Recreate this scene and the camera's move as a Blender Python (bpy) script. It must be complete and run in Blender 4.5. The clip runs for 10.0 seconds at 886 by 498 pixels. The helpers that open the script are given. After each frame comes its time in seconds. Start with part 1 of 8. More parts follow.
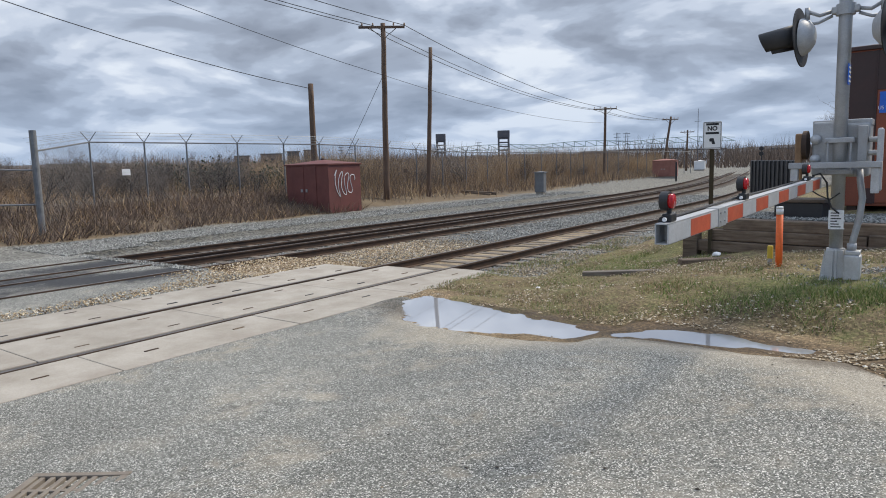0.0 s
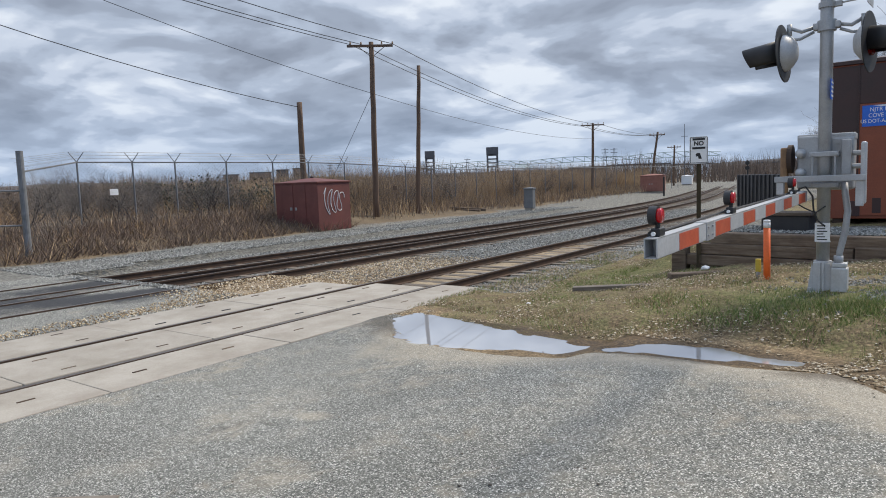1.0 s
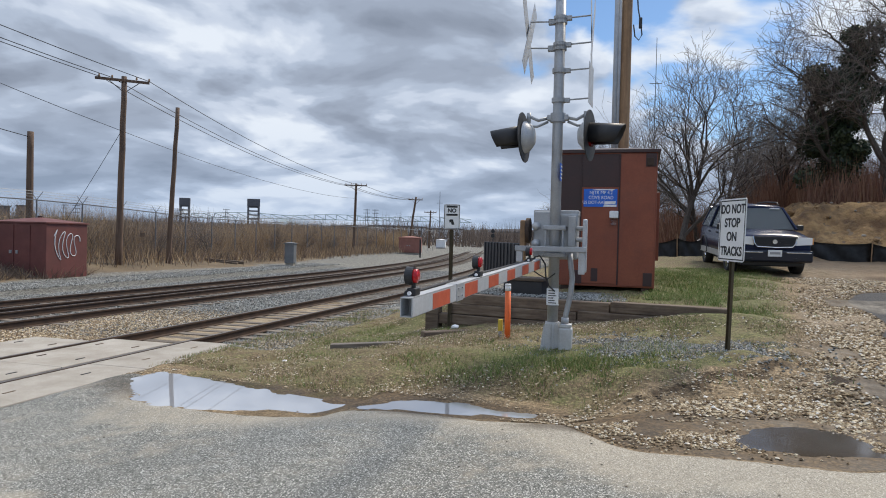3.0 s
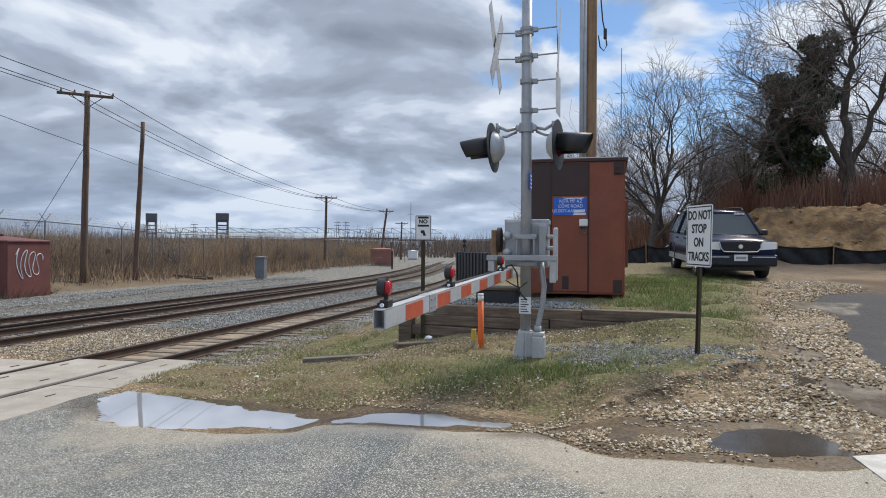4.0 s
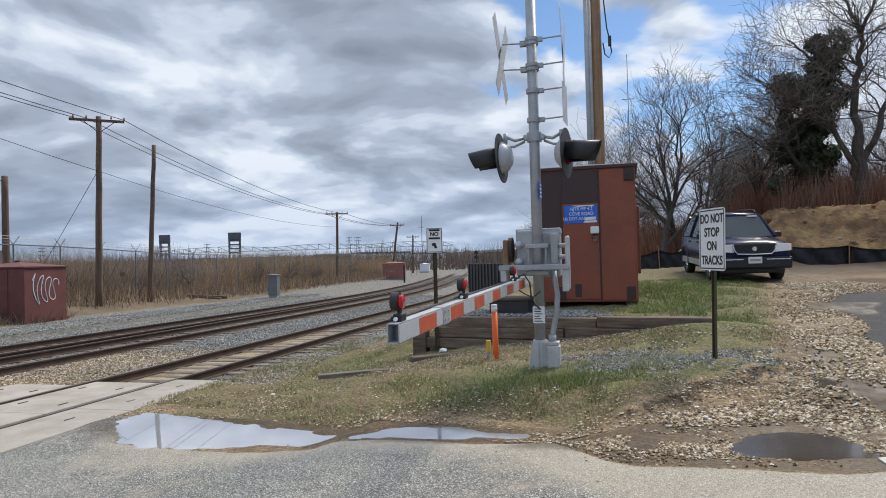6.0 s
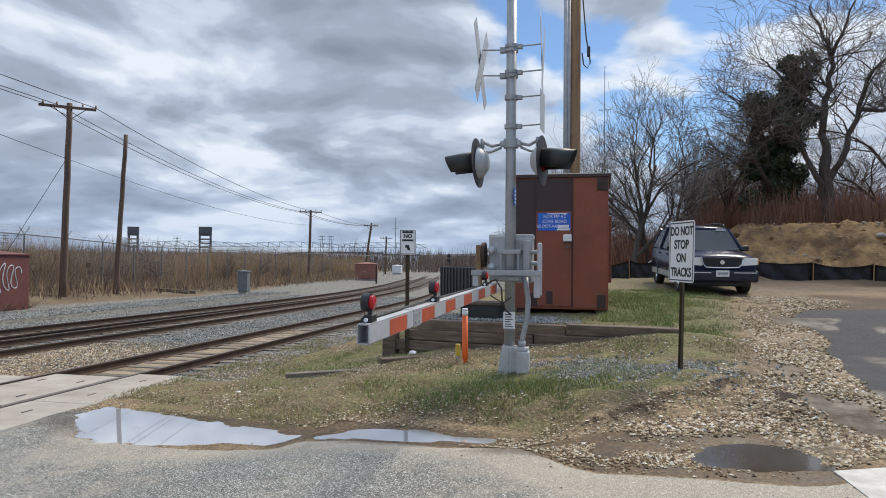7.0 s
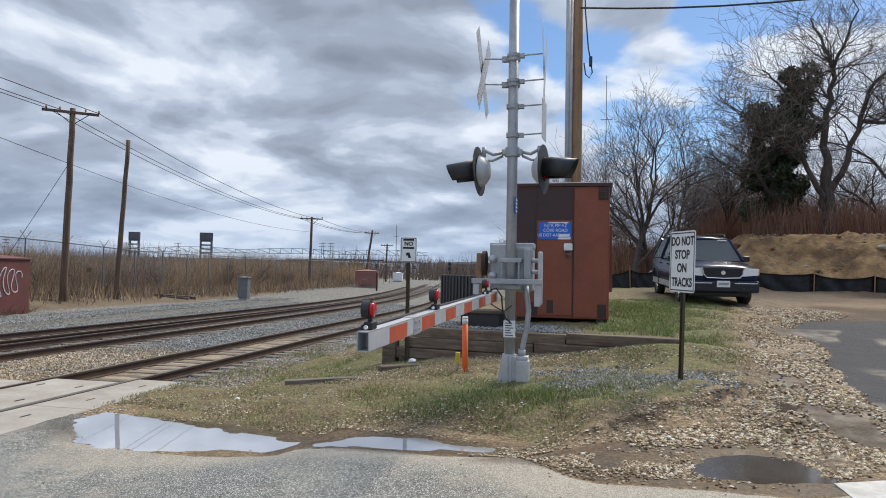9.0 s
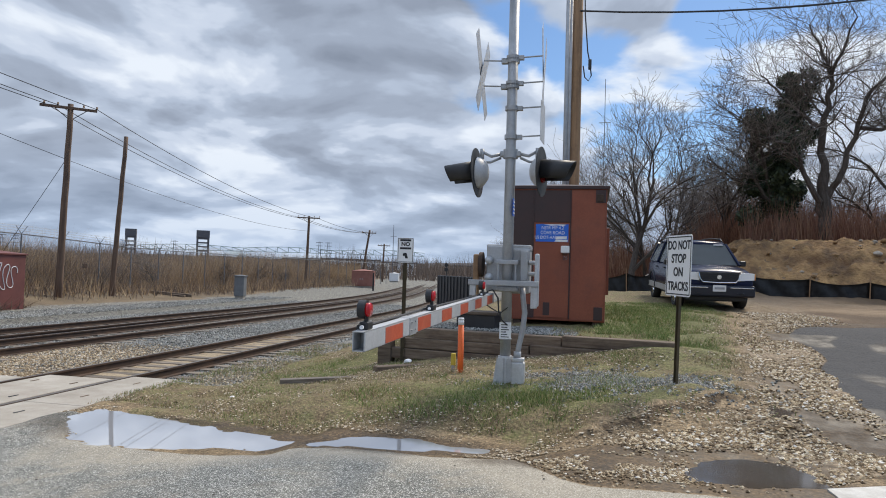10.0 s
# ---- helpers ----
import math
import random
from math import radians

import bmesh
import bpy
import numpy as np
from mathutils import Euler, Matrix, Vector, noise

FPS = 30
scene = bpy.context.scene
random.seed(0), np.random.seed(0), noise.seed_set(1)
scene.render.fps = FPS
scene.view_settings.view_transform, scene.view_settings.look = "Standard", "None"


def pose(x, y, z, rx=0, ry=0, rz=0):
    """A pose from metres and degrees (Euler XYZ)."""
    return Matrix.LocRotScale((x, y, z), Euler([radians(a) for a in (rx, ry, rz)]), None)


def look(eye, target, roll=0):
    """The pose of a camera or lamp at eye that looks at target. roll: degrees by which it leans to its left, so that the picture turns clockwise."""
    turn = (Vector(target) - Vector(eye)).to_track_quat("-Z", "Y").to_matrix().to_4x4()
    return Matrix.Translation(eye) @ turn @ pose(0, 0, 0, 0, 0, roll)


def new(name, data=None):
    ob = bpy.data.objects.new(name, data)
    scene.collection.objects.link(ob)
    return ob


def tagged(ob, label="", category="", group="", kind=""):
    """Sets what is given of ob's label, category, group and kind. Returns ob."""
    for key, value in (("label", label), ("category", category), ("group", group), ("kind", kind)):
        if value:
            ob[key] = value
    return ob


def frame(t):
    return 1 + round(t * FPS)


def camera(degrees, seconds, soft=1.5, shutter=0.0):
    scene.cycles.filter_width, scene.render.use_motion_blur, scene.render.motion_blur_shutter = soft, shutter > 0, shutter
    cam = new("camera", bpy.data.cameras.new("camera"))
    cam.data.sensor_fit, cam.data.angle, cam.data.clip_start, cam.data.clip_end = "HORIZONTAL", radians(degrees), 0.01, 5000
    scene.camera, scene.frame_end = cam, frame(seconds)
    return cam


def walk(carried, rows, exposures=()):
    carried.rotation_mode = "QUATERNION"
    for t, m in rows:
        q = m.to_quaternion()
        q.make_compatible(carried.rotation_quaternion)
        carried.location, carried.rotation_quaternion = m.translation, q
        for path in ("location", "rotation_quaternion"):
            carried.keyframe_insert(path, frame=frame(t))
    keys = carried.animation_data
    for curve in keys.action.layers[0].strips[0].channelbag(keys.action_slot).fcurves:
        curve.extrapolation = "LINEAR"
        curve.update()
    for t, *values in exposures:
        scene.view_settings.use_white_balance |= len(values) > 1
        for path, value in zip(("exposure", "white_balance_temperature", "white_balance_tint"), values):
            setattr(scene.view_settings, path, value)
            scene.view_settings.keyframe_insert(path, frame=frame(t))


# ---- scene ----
EYE = 2.05
cam = camera(66.3, 10.0, soft=1.0)
PATH = [
    (0.0, pose(0, 0, EYE, 82.91, 1.59, 36.55)),
    (0.5, pose(0, 0, EYE, 83.75, 1.99, 36.81)),
    (1.0, pose(0, 0, EYE, 84.29, 2.11, 35.65)),
    (1.5, pose(0, 0, EYE, 85.05, 1.97, 33.32)),
    (2.0, pose(0, 0, EYE, 87.42, 0.27, 25.40)),
    (2.5, pose(0, 0, EYE, 87.63, -0.31, 19.23)),
    (3.0, pose(0, 0, EYE, 88.94, -1.39, 15.81)),
    (3.2, pose(0, 0, EYE, 89.46, -1.41, 14.92)),
    (4.3, pose(0, 0, EYE, 89.92, -0.08, 13.19)),
    (4.5, pose(0, 0, EYE, 89.89, 0.12, 13.12)),
    (5.0, pose(0, 0, EYE, 90.61, 1.24, 12.95)),
    (5.2, pose(0, 0, EYE, 90.48, 1.50, 13.87)),
    (6.3, pose(0, 0, EYE, 91.00, 1.39, 14.59)),
    (6.5, pose(0, 0, EYE, 90.90, 0.90, 14.67)),
    (7.0, pose(0, 0, EYE, 91.14, -0.51, 12.11)),
    (7.5, pose(0, 0, EYE, 90.45, -0.82, 11.55)),
    (8.0, pose(0, 0, EYE, 90.46, -0.98, 11.45)),
    (8.5, pose(0, 0, EYE, 90.98, -0.49, 11.47)),
    (9.0, pose(0, 0, EYE, 91.81, -1.02, 12.16)),
    (9.5, pose(0, 0, EYE, 91.69, -1.66, 11.74)),
    (10.0, pose(0, 0, EYE, 91.89, -1.76, 11.88)),
]
walk(cam, PATH, exposures=[(0.0, 0.10), (10.0, 0.16)])

# ---- world and sun ----
SUN_AZ, SUN_EL = 28.0, 48.0      # degrees clockwise from +y, above the horizon


def node(nt, kind, loc=None, **vals):
    n = nt.nodes.new(kind)
    for k, v in vals.items():
        if k in n.inputs.keys():
            n.inputs[k].default_value = v
    return n


def mathn(nt, op, a, b=None, clamp=False):
    n = nt.nodes.new("ShaderNodeMath")
    n.operation, n.use_clamp = op, clamp
    for i, v in enumerate((a, b)):
        if v is None:
            continue
        if isinstance(v, (int, float)):
            n.inputs[i].default_value = v
        else:
            nt.links.new(v, n.inputs[i])
    return n.outputs[0]


def ramp(nt, fac, stops, interp="LINEAR"):
    n = nt.nodes.new("ShaderNodeValToRGB")
    n.color_ramp.interpolation = interp
    els = n.color_ramp.elements
    while len(els) > 1:
        els.remove(els[-1])
    els[0].position, els[0].color = stops[0][0], col(stops[0][1])
    for p, c in stops[1:]:
        e = els.new(p)
        e.color = col(c)
    nt.links.new(fac, n.inputs[0])
    return n.outputs[0]


def col(c):
    if isinstance(c, (int, float)):
        return (c, c, c, 1)
    return (c[0], c[1], c[2], 1)


def mix(nt, fac, a, b, mode="MIX"):
    n = nt.nodes.new("ShaderNodeMix")
    n.data_type, n.blend_type = "RGBA", mode
    for i, v in ((0, fac), (6, a), (7, b)):
        if isinstance(v, (int, float)) and i == 0:
            n.inputs[0].default_value = v
        elif isinstance(v, (int, float, tuple)):
            n.inputs[i].default_value = col(v)
        else:
            nt.links.new(v, n.inputs[i])
    return n.outputs[2]


def noise_tex(nt, vec, scale, detail=4.0, rough=0.55, dist=0.0, out=0):
    n = nt.nodes.new("ShaderNodeTexNoise")
    n.inputs["Scale"].default_value, n.inputs["Detail"].default_value = scale, detail
    n.inputs["Roughness"].default_value, n.inputs["Distortion"].default_value = rough, dist
    nt.links.new(vec, n.inputs["Vector"])
    return n.outputs[out]


def make_world():
    w = bpy.data.worlds.new("world")
    scene.world = w
    w.use_nodes = True
    nt = w.node_tree
    nt.nodes.clear()
    L = nt.links.new
    out = nt.nodes.new("ShaderNodeOutputWorld")
    bg = nt.nodes.new("ShaderNodeBackground")
    sky = nt.nodes.new("ShaderNodeTexSky")
    sky.sky_type, sky.sun_disc = "NISHITA", False
    sky.sun_elevation, sky.sun_rotation = radians(SUN_EL), radians(SUN_AZ)
    sky.air_density, sky.dust_density, sky.ozone_density = 1.0, 0.4, 1.5
    tc = nt.nodes.new("ShaderNodeTexCoord")
    sep = nt.nodes.new("ShaderNodeSeparateXYZ")
    L(tc.outputs["Generated"], sep.inputs[0])
    # clouds laid out round the horizon, their layers thinner towards it
    zc = mathn(nt, "MAXIMUM", sep.outputs[2], 0.0)
    flat = mathn(nt, "SQRT", mathn(nt, "MAXIMUM", mathn(nt, "SUBTRACT", 1.0, mathn(nt, "MULTIPLY", zc, zc)), 0.01))
    layer = mathn(nt, "LOGARITHM", mathn(nt, "ADD", zc, 0.11), math.e)
    wide = mathn(nt, "DIVIDE", mathn(nt, "DIVIDE", 1.5, mathn(nt, "ADD", zc, 0.42)), flat)

    def cloud_point(lift, seed):
        c = nt.nodes.new("ShaderNodeCombineXYZ")
        L(mathn(nt, "MULTIPLY", sep.outputs[0], wide), c.inputs[0])
        L(mathn(nt, "MULTIPLY", sep.outputs[1], wide), c.inputs[1])
        L(mathn(nt, "ADD", mathn(nt, "MULTIPLY", layer, LAYERING), seed + lift), c.inputs[2])
        return c.outputs[0]
    # billows, and the same billows a step higher in the sky: their difference gives pale crowns and grey undersides
    p = cloud_point(0.0, CLOUD_SEED)
    big = noise_tex(nt, p, 0.55, 2.0, 0.5)
    puff = noise_tex(nt, p, 1.55, 8.0, 0.47, 0.25)
    above = noise_tex(nt, cloud_point(0.12, CLOUD_SEED), 1.55, 6.0, 0.46, 0.25)
    soft = noise_tex(nt, p, 1.55, 6.0, 0.46, 0.25)
    d = mathn(nt, "ADD", mathn(nt, "MULTIPLY", big, 0.7), mathn(nt, "MULTIPLY", puff, 0.8))
    # the sky clears slowly towards the east
    d = mathn(nt, "SUBTRACT", d, mathn(nt, "MULTIPLY", mathn(nt, "ADD", sep.outputs[0], 0.25), CLEARING))

    # a clear gap high in the north-north-east and a heavy bank in the north-west
    def around(az, el, spread):
        dp = nt.nodes.new("ShaderNodeVectorMath")
        dp.operation = "DOT_PRODUCT"
        L(tc.outputs["Generated"], dp.inputs[0])
        a, e = radians(az), radians(el)
        dp.inputs[1].default_value = (math.sin(a) * math.cos(e), math.cos(a) * math.cos(e), math.sin(e))
        return ramp(nt, dp.outputs["Value"], [(math.cos(radians(spread)), 0.0), (1.0, 1.0)], "EASE")
    d = mathn(nt, "SUBTRACT", d, mathn(nt, "MULTIPLY", around(14, 14, 11), 0.09))
    heavy = around(-30, 24, 26)
    d = mathn(nt, "ADD", d, mathn(nt, "MULTIPLY", heavy, 0.065))
    cover = ramp(nt, d, [(0.58, 0.0), (0.645, 1.0)], "EASE")
    shade = mathn(nt, "ADD", mathn(nt, "SUBTRACT", mathn(nt, "MULTIPLY", d, 1.35), 0.53), mathn(nt, "MULTIPLY", mathn(nt, "SUBTRACT", above, soft), 3.3))
    shade = mathn(nt, "ADD", shade, mathn(nt, "MULTIPLY", mathn(nt, "SUBTRACT", zc, 0.22), 0.42))
    cloud = ramp(nt, shade, CLOUD_TONES, "EASE")
    blue = mix(nt, 1.0, sky.outputs[0], (SKY_GAIN * 0.78, SKY_GAIN * 0.95, SKY_GAIN * 1.12), "MULTIPLY")
    both = mix(nt, cover, blue, cloud)
    # pale haze low down
    haze = ramp(nt, sep.outputs[2], [(0.0, 1.0), (0.05, 0.5), (0.16, 0.0)])
    both = mix(nt, mathn(nt, "MULTIPLY", haze, 0.6), both, (0.36, 0.49, 0.70))
    # an overcast dome is brighter towards its zenith
    up = ramp(nt, zc, [(0.36, 1.0 / ZENITH), (0.95, 1.0)])
    both = mix(nt, 1.0, both, up, "MULTIPLY")
    both = mix(nt, 1.0, both, (ZENITH, ZENITH, ZENITH), "MULTIPLY")
    L(both, bg.inputs[0])
    bg.inputs[1].default_value = WORLD_STRENGTH
    L(bg.outputs[0], out.inputs[0])


CLOUD_SEED = 4.3
LAYERING = 1.45
CLEARING = 0.19
ZENITH = 2.6
CLOUD_TONES = [(0.24, (0.74, 0.80, 0.885)), (0.42, (0.55, 0.62, 0.74)), (0.54, (0.42, 0.49, 0.61)), (0.68, (0.33, 0.385, 0.485)), (0.86, (0.265, 0.31, 0.395)), (1.0, (0.22, 0.26, 0.335))]
SKY_GAIN = 0.095
WORLD_STRENGTH = 1.0
make_world()
sun = new("sun", bpy.data.lights.new("sun", "SUN"))
sun.data.energy, sun.data.angle, sun.data.color = 3.2, radians(15), (1.0, 0.89, 0.73)
a, e = radians(SUN_AZ), radians(SUN_EL)
sun.matrix_world = look((0, 0, 50), Vector((0, 0, 50)) - 10 * Vector((math.sin(a) * math.cos(e), math.cos(a) * math.cos(e), math.sin(e))))


# ---- materials ----
def material(name):
    m = bpy.data.materials.new(name)
    m.use_nodes = True
    nt = m.node_tree
    b = nt.nodes["Principled BSDF"]
    return m, nt, b


def obj_vec(nt):
    return nt.nodes.new("ShaderNodeTexCoord").outputs["Object"]


def pos_vec(nt):
    return nt.nodes.new("ShaderNodeNewGeometry").outputs["Position"]


def bump(nt, b, height, strength, distance):
    n = nt.nodes.new("ShaderNodeBump")
    n.inputs["Strength"].default_value, n.inputs["Distance"].default_value = strength, distance
    nt.links.new(height, n.inputs["Height"])
    nt.links.new(n.outputs[0], b.inputs["Normal"])


def worn(name, c1, c2, rough=0.7, metal=0.0, scale=3.0, fine=40.0, bump_d=0.002, dirt=None, dirt_amt=0.35, vary=0.0, grain=None):
    """A surface with two scales of variation: c1 to c2 in patches, fine grain, and patches of dirt."""
    m, nt, b = material(name)
    v = obj_vec(nt)
    if grain:
        mp = nt.nodes.new("ShaderNodeMapping")
        mp.inputs["Scale"].default_value = grain
        nt.links.new(v, mp.inputs[0])
        gv = mp.outputs[0]
    else:
        gv = v
    n1 = noise_tex(nt, gv, scale, 5, 0.6)
    n2 = noise_tex(nt, gv, fine, 3, 0.6)
    c = mix(nt, ramp(nt, n1, [(0.35, 0.0), (0.65, 1.0)]), c1, c2)
    c = mix(nt, 0.35, c, ramp(nt, n2, [(0.3, 0.55), (0.7, 1.0)]), "MULTIPLY")
    if dirt:
        n3 = noise_tex(nt, v, scale * 0.6 + 0.3, 6, 0.65)
        c = mix(nt, mathn(nt, "MULTIPLY", ramp(nt, n3, [(0.48, 0.0), (0.68, 1.0)]), dirt_amt), c, dirt)
    if vary:
        oi = nt.nodes.new("ShaderNodeObjectInfo")
        c = mix(nt, 1.0, c, ramp(nt, oi.outputs["Random"], [(0, 1 - vary), (1, 1.0)]), "MULTIPLY")
    nt.links.new(c, b.inputs["Base Color"])
    nt.links.new(ramp(nt, n1, [(0.2, max(0.02, rough - 0.1)), (0.8, min(1, rough + 0.1))]), b.inputs["Roughness"])
    b.inputs["Metallic"].default_value = metal
    if bump_d:
        bump(nt, b, mathn(nt, "ADD", n2, n1), 0.6, bump_d)
    return m


def plain(name, c, rough=0.5, metal=0.0, emit=0.0):
    m, nt, b = material(name)
    b.inputs["Base Color"].default_value = col(c)
    b.inputs["Roughness"].default_value, b.inputs["Metallic"].default_value = rough, metal
    if emit:
        b.inputs["Emission Color"].default_value, b.inputs["Emission Strength"].default_value = col(c), emit
    return m


def glass(name, tint=(0.8, 0.85, 0.85), rough=0.02):
    m, nt, b = material(name)
    b.inputs["Base Color"].default_value = col(tint)
    b.inputs["Roughness"].default_value, b.inputs["Transmission Weight"].default_value, b.inputs["IOR"].default_value = rough, 1.0, 1.45
    return m


def random_island(name, stops, rough=0.85, trans=0.0):
    m, nt, b = material(name)
    r = nt.nodes.new("ShaderNodeNewGeometry").outputs["Random Per Island"]
    c = ramp(nt, r, stops)
    v = pos_vec(nt)
    c = mix(nt, 0.5, c, ramp(nt, noise_tex(nt, v, 0.35, 3), [(0.3, 0.6), (0.7, 1.15)]), "MULTIPLY")
    nt.links.new(c, b.inputs["Base Color"])
    b.inputs["Roughness"].default_value = rough
    return m


def smooth(a, b, x):
    t = min(1.0, max(0.0, (x - a) / (b - a)))
    return t * t * (3 - 2 * t)


def mk_ground():
    """One sheet of ground: the zones are carried by vertex attributes, their edges broken by noise."""
    m, nt, b = material("ground_surface")
    L = nt.links.new
    v = pos_vec(nt)

    def attr(n):
        a = nt.nodes.new("ShaderNodeAttribute")
        a.attribute_name = n
        return a.outputs["Fac"]

    n_big = noise_tex(nt, v, 0.45, 5, 0.6)
    n_mid = noise_tex(nt, v, 3.0, 6, 0.65)
    n_fine = noise_tex(nt, v, 26.0, 4, 0.6)
    n_grit = noise_tex(nt, v, 90.0, 3, 0.7)
    vor = nt.nodes.new("ShaderNodeTexVoronoi")
    vor.inputs["Scale"].default_value = 135.0
    L(v, vor.inputs["Vector"])
    vcol = vor.outputs["Color"]
    vs = nt.nodes.new("ShaderNodeTexVoronoi")
    vs.inputs["Scale"].default_value = 19.0
    L(v, vs.inputs["Vector"])
    sepc = nt.nodes.new("ShaderNodeSeparateColor")
    L(vcol, sepc.inputs[0])
    seps = nt.nodes.new("ShaderNodeSeparateColor")
    L(vs.outputs["Color"], seps.inputs[0])

    def edge(a, k=0.55, lo=0.42, hi=0.58):
        s = mathn(nt, "ADD", a, mathn(nt, "MULTIPLY", mathn(nt, "SUBTRACT", n_mid, 0.5), k))
        s = mathn(nt, "ADD", s, mathn(nt, "MULTIPLY", mathn(nt, "SUBTRACT", n_fine, 0.5), k * 0.5))
        return ramp(nt, s, [(lo, 0.0), (hi, 1.0)])

    # bare soil with dead grass
    soil = mix(nt, ramp(nt, n_mid, [(0.35, 0.0), (0.65, 1.0)]), (0.12, 0.084, 0.046), (0.28, 0.203, 0.118))
    soil = mix(nt, ramp(nt, n_fine, [(0.48, 0.0), (0.75, 0.5)]), soil, (0.40, 0.315, 0.195))
    # single chips and crumbs stand out of the soil
    chips = nt.nodes.new("ShaderNodeTexVoronoi")
    chips.inputs["Scale"].default_value = 48.0
    L(v, chips.inputs["Vector"])
    sc = nt.nodes.new("ShaderNodeSeparateColor")
    L(chips.outputs["Color"], sc.inputs[0])
    crumbs = ramp(nt, sc.outputs[0], [(0.0, 0.45), (0.55, 0.95), (0.9, 1.35), (1.0, 1.9)])
    soil = mix(nt, 0.85, soil, crumbs, "MULTIPLY")
    far_field = mix(nt, ramp(nt, n_big, [(0.35, 0.0), (0.65, 1.0)]), (0.085, 0.062, 0.04), (0.18, 0.135, 0.082))
    c = mix(nt, attr("field"), soil, far_field)
    earth = mix(nt, n_mid, (0.15, 0.10, 0.06), (0.32, 0.23, 0.145))
    earth = mix(nt, ramp(nt, n_big, [(0.45, 0.0), (0.62, 0.8)]), earth, (0.15, 0.10, 0.06))
    c = mix(nt, edge(attr("earth"), 0.5), c, earth)
    green = mix(nt, n_fine, (0.035, 0.058, 0.012), (0.14, 0.16, 0.045))
    green = mix(nt, 0.7, green, crumbs, "MULTIPLY")
    c = mix(nt, mathn(nt, "MULTIPLY", edge(attr("grass"), 1.2, 0.38, 0.72), 0.72), c, green)
    # pale ballast stones, with shade painted into the gaps between them
    stone = mix(nt, seps.outputs[0], (0.07, 0.067, 0.058), (0.30, 0.29, 0.25))
    stone = mix(nt, ramp(nt, vs.outputs["Distance"], [(0.0, 0.0), (0.55, 0.0), (0.9, 0.7)]), stone, (0.07, 0.068, 0.065))
    c = mix(nt, edge(attr("ballast"), 0.4), c, stone)
    # oily dirt between the rails, lane mud, and shade painted along the scarp
    c = mix(nt, mathn(nt, "MULTIPLY", edge(attr("grime_shade"), 0.5), 0.85), c, (0.28, 0.235, 0.20), "MULTIPLY")
    # tan gravel and sand
    peb = mix(nt, seps.outputs[1], (0.09, 0.066, 0.042), (0.36, 0.28, 0.19))
    peb = mix(nt, ramp(nt, n_fine, [(0.4, 0.0), (0.62, 0.65)]), peb, (0.22, 0.165, 0.105))
    c = mix(nt, edge(attr("gravel"), 0.7), c, peb)
    sand = mix(nt, n_fine, (0.33, 0.27, 0.19), (0.50, 0.42, 0.30))
    c = mix(nt, mathn(nt, "MULTIPLY", edge(attr("sand"), 0.8, 0.35, 0.75), 0.85), c, sand)
    # old asphalt: exposed aggregate, worn pale patches
    asp = mix(nt, ramp(nt, sepc.outputs[0], [(0.0, 0.0), (1.0, 1.0)]), (0.048, 0.050, 0.044), (0.315, 0.315, 0.28))
    asp = mix(nt, ramp(nt, sepc.outputs[1], [(0.84, 0.0), (0.90, 1.0)]), asp, (0.78, 0.76, 0.70))
    asp = mix(nt, 0.8, asp, ramp(nt, n_big, [(0.3, 0.64), (0.7, 0.98)]), "MULTIPLY")
    asp = mix(nt, ramp(nt, noise_tex(nt, v, 0.9, 6, 0.7), [(0.52, 0.0), (0.75, 0.5)]), asp, (0.40, 0.355, 0.28))
    asp = mix(nt, ramp(nt, noise_tex(nt, v, 7.0, 4, 0.8), [(0.66, 0.0), (0.72, 0.8)]), asp, (0.07, 0.07, 0.068))
    # hairline cracks and tan dust worked into the surface
    warp = nt.nodes.new("ShaderNodeVectorMath")
    warp.operation = "MULTIPLY_ADD"
    wn = nt.nodes.new("ShaderNodeTexNoise")
    wn.inputs["Scale"].default_value = 1.6
    L(v, wn.inputs["Vector"])
    L(wn.outputs["Color"], warp.inputs[0])
    warp.inputs[1].default_value = (0.9, 0.9, 0.0)
    L(v, warp.inputs[2])
    crack = nt.nodes.new("ShaderNodeTexVoronoi")
    crack.feature = "DISTANCE_TO_EDGE"
    crack.inputs["Scale"].default_value = 0.42
    L(warp.outputs[0], crack.inputs["Vector"])
    cm = ramp(nt, crack.outputs["Distance"], [(0.0, 1.0), (0.006, 1.0), (0.012, 0.0)])
    cm = mathn(nt, "MULTIPLY", cm, ramp(nt, noise_tex(nt, v, 0.5, 3), [(0.60, 0.0), (0.70, 0.35)]))
    asp = mix(nt, cm, asp, (0.06, 0.055, 0.05))
    asp = mix(nt, ramp(nt, noise_tex(nt, v, 1.3, 7, 0.72, 0.4), [(0.55, 0.0), (0.72, 0.55)]), asp, (0.40, 0.345, 0.26))
    am = edge(attr("asphalt"), 0.35, 0.46, 0.54)
    dust = edge(attr("dust"), 0.9, 0.3, 0.8)
    asp = mix(nt, mathn(nt, "MULTIPLY", dust, 0.6), asp, mix(nt, sepc.outputs[2], (0.24, 0.205, 0.155), (0.58, 0.52, 0.41)))
    c = mix(nt, am, c, asp)
    c = mix(nt, edge(attr("tar"), 0.3), c, mix(nt, n_fine, (0.030, 0.031, 0.034), (0.062, 0.063, 0.066)))
    # wet ground is darker and glossy
    wet = edge(attr("wet"), 0.55, 0.35, 0.65)
    c = mix(nt, mathn(nt, "MULTIPLY", wet, 0.85), c, (0.34, 0.30, 0.26), "MULTIPLY")
    L(c, b.inputs["Base Color"])
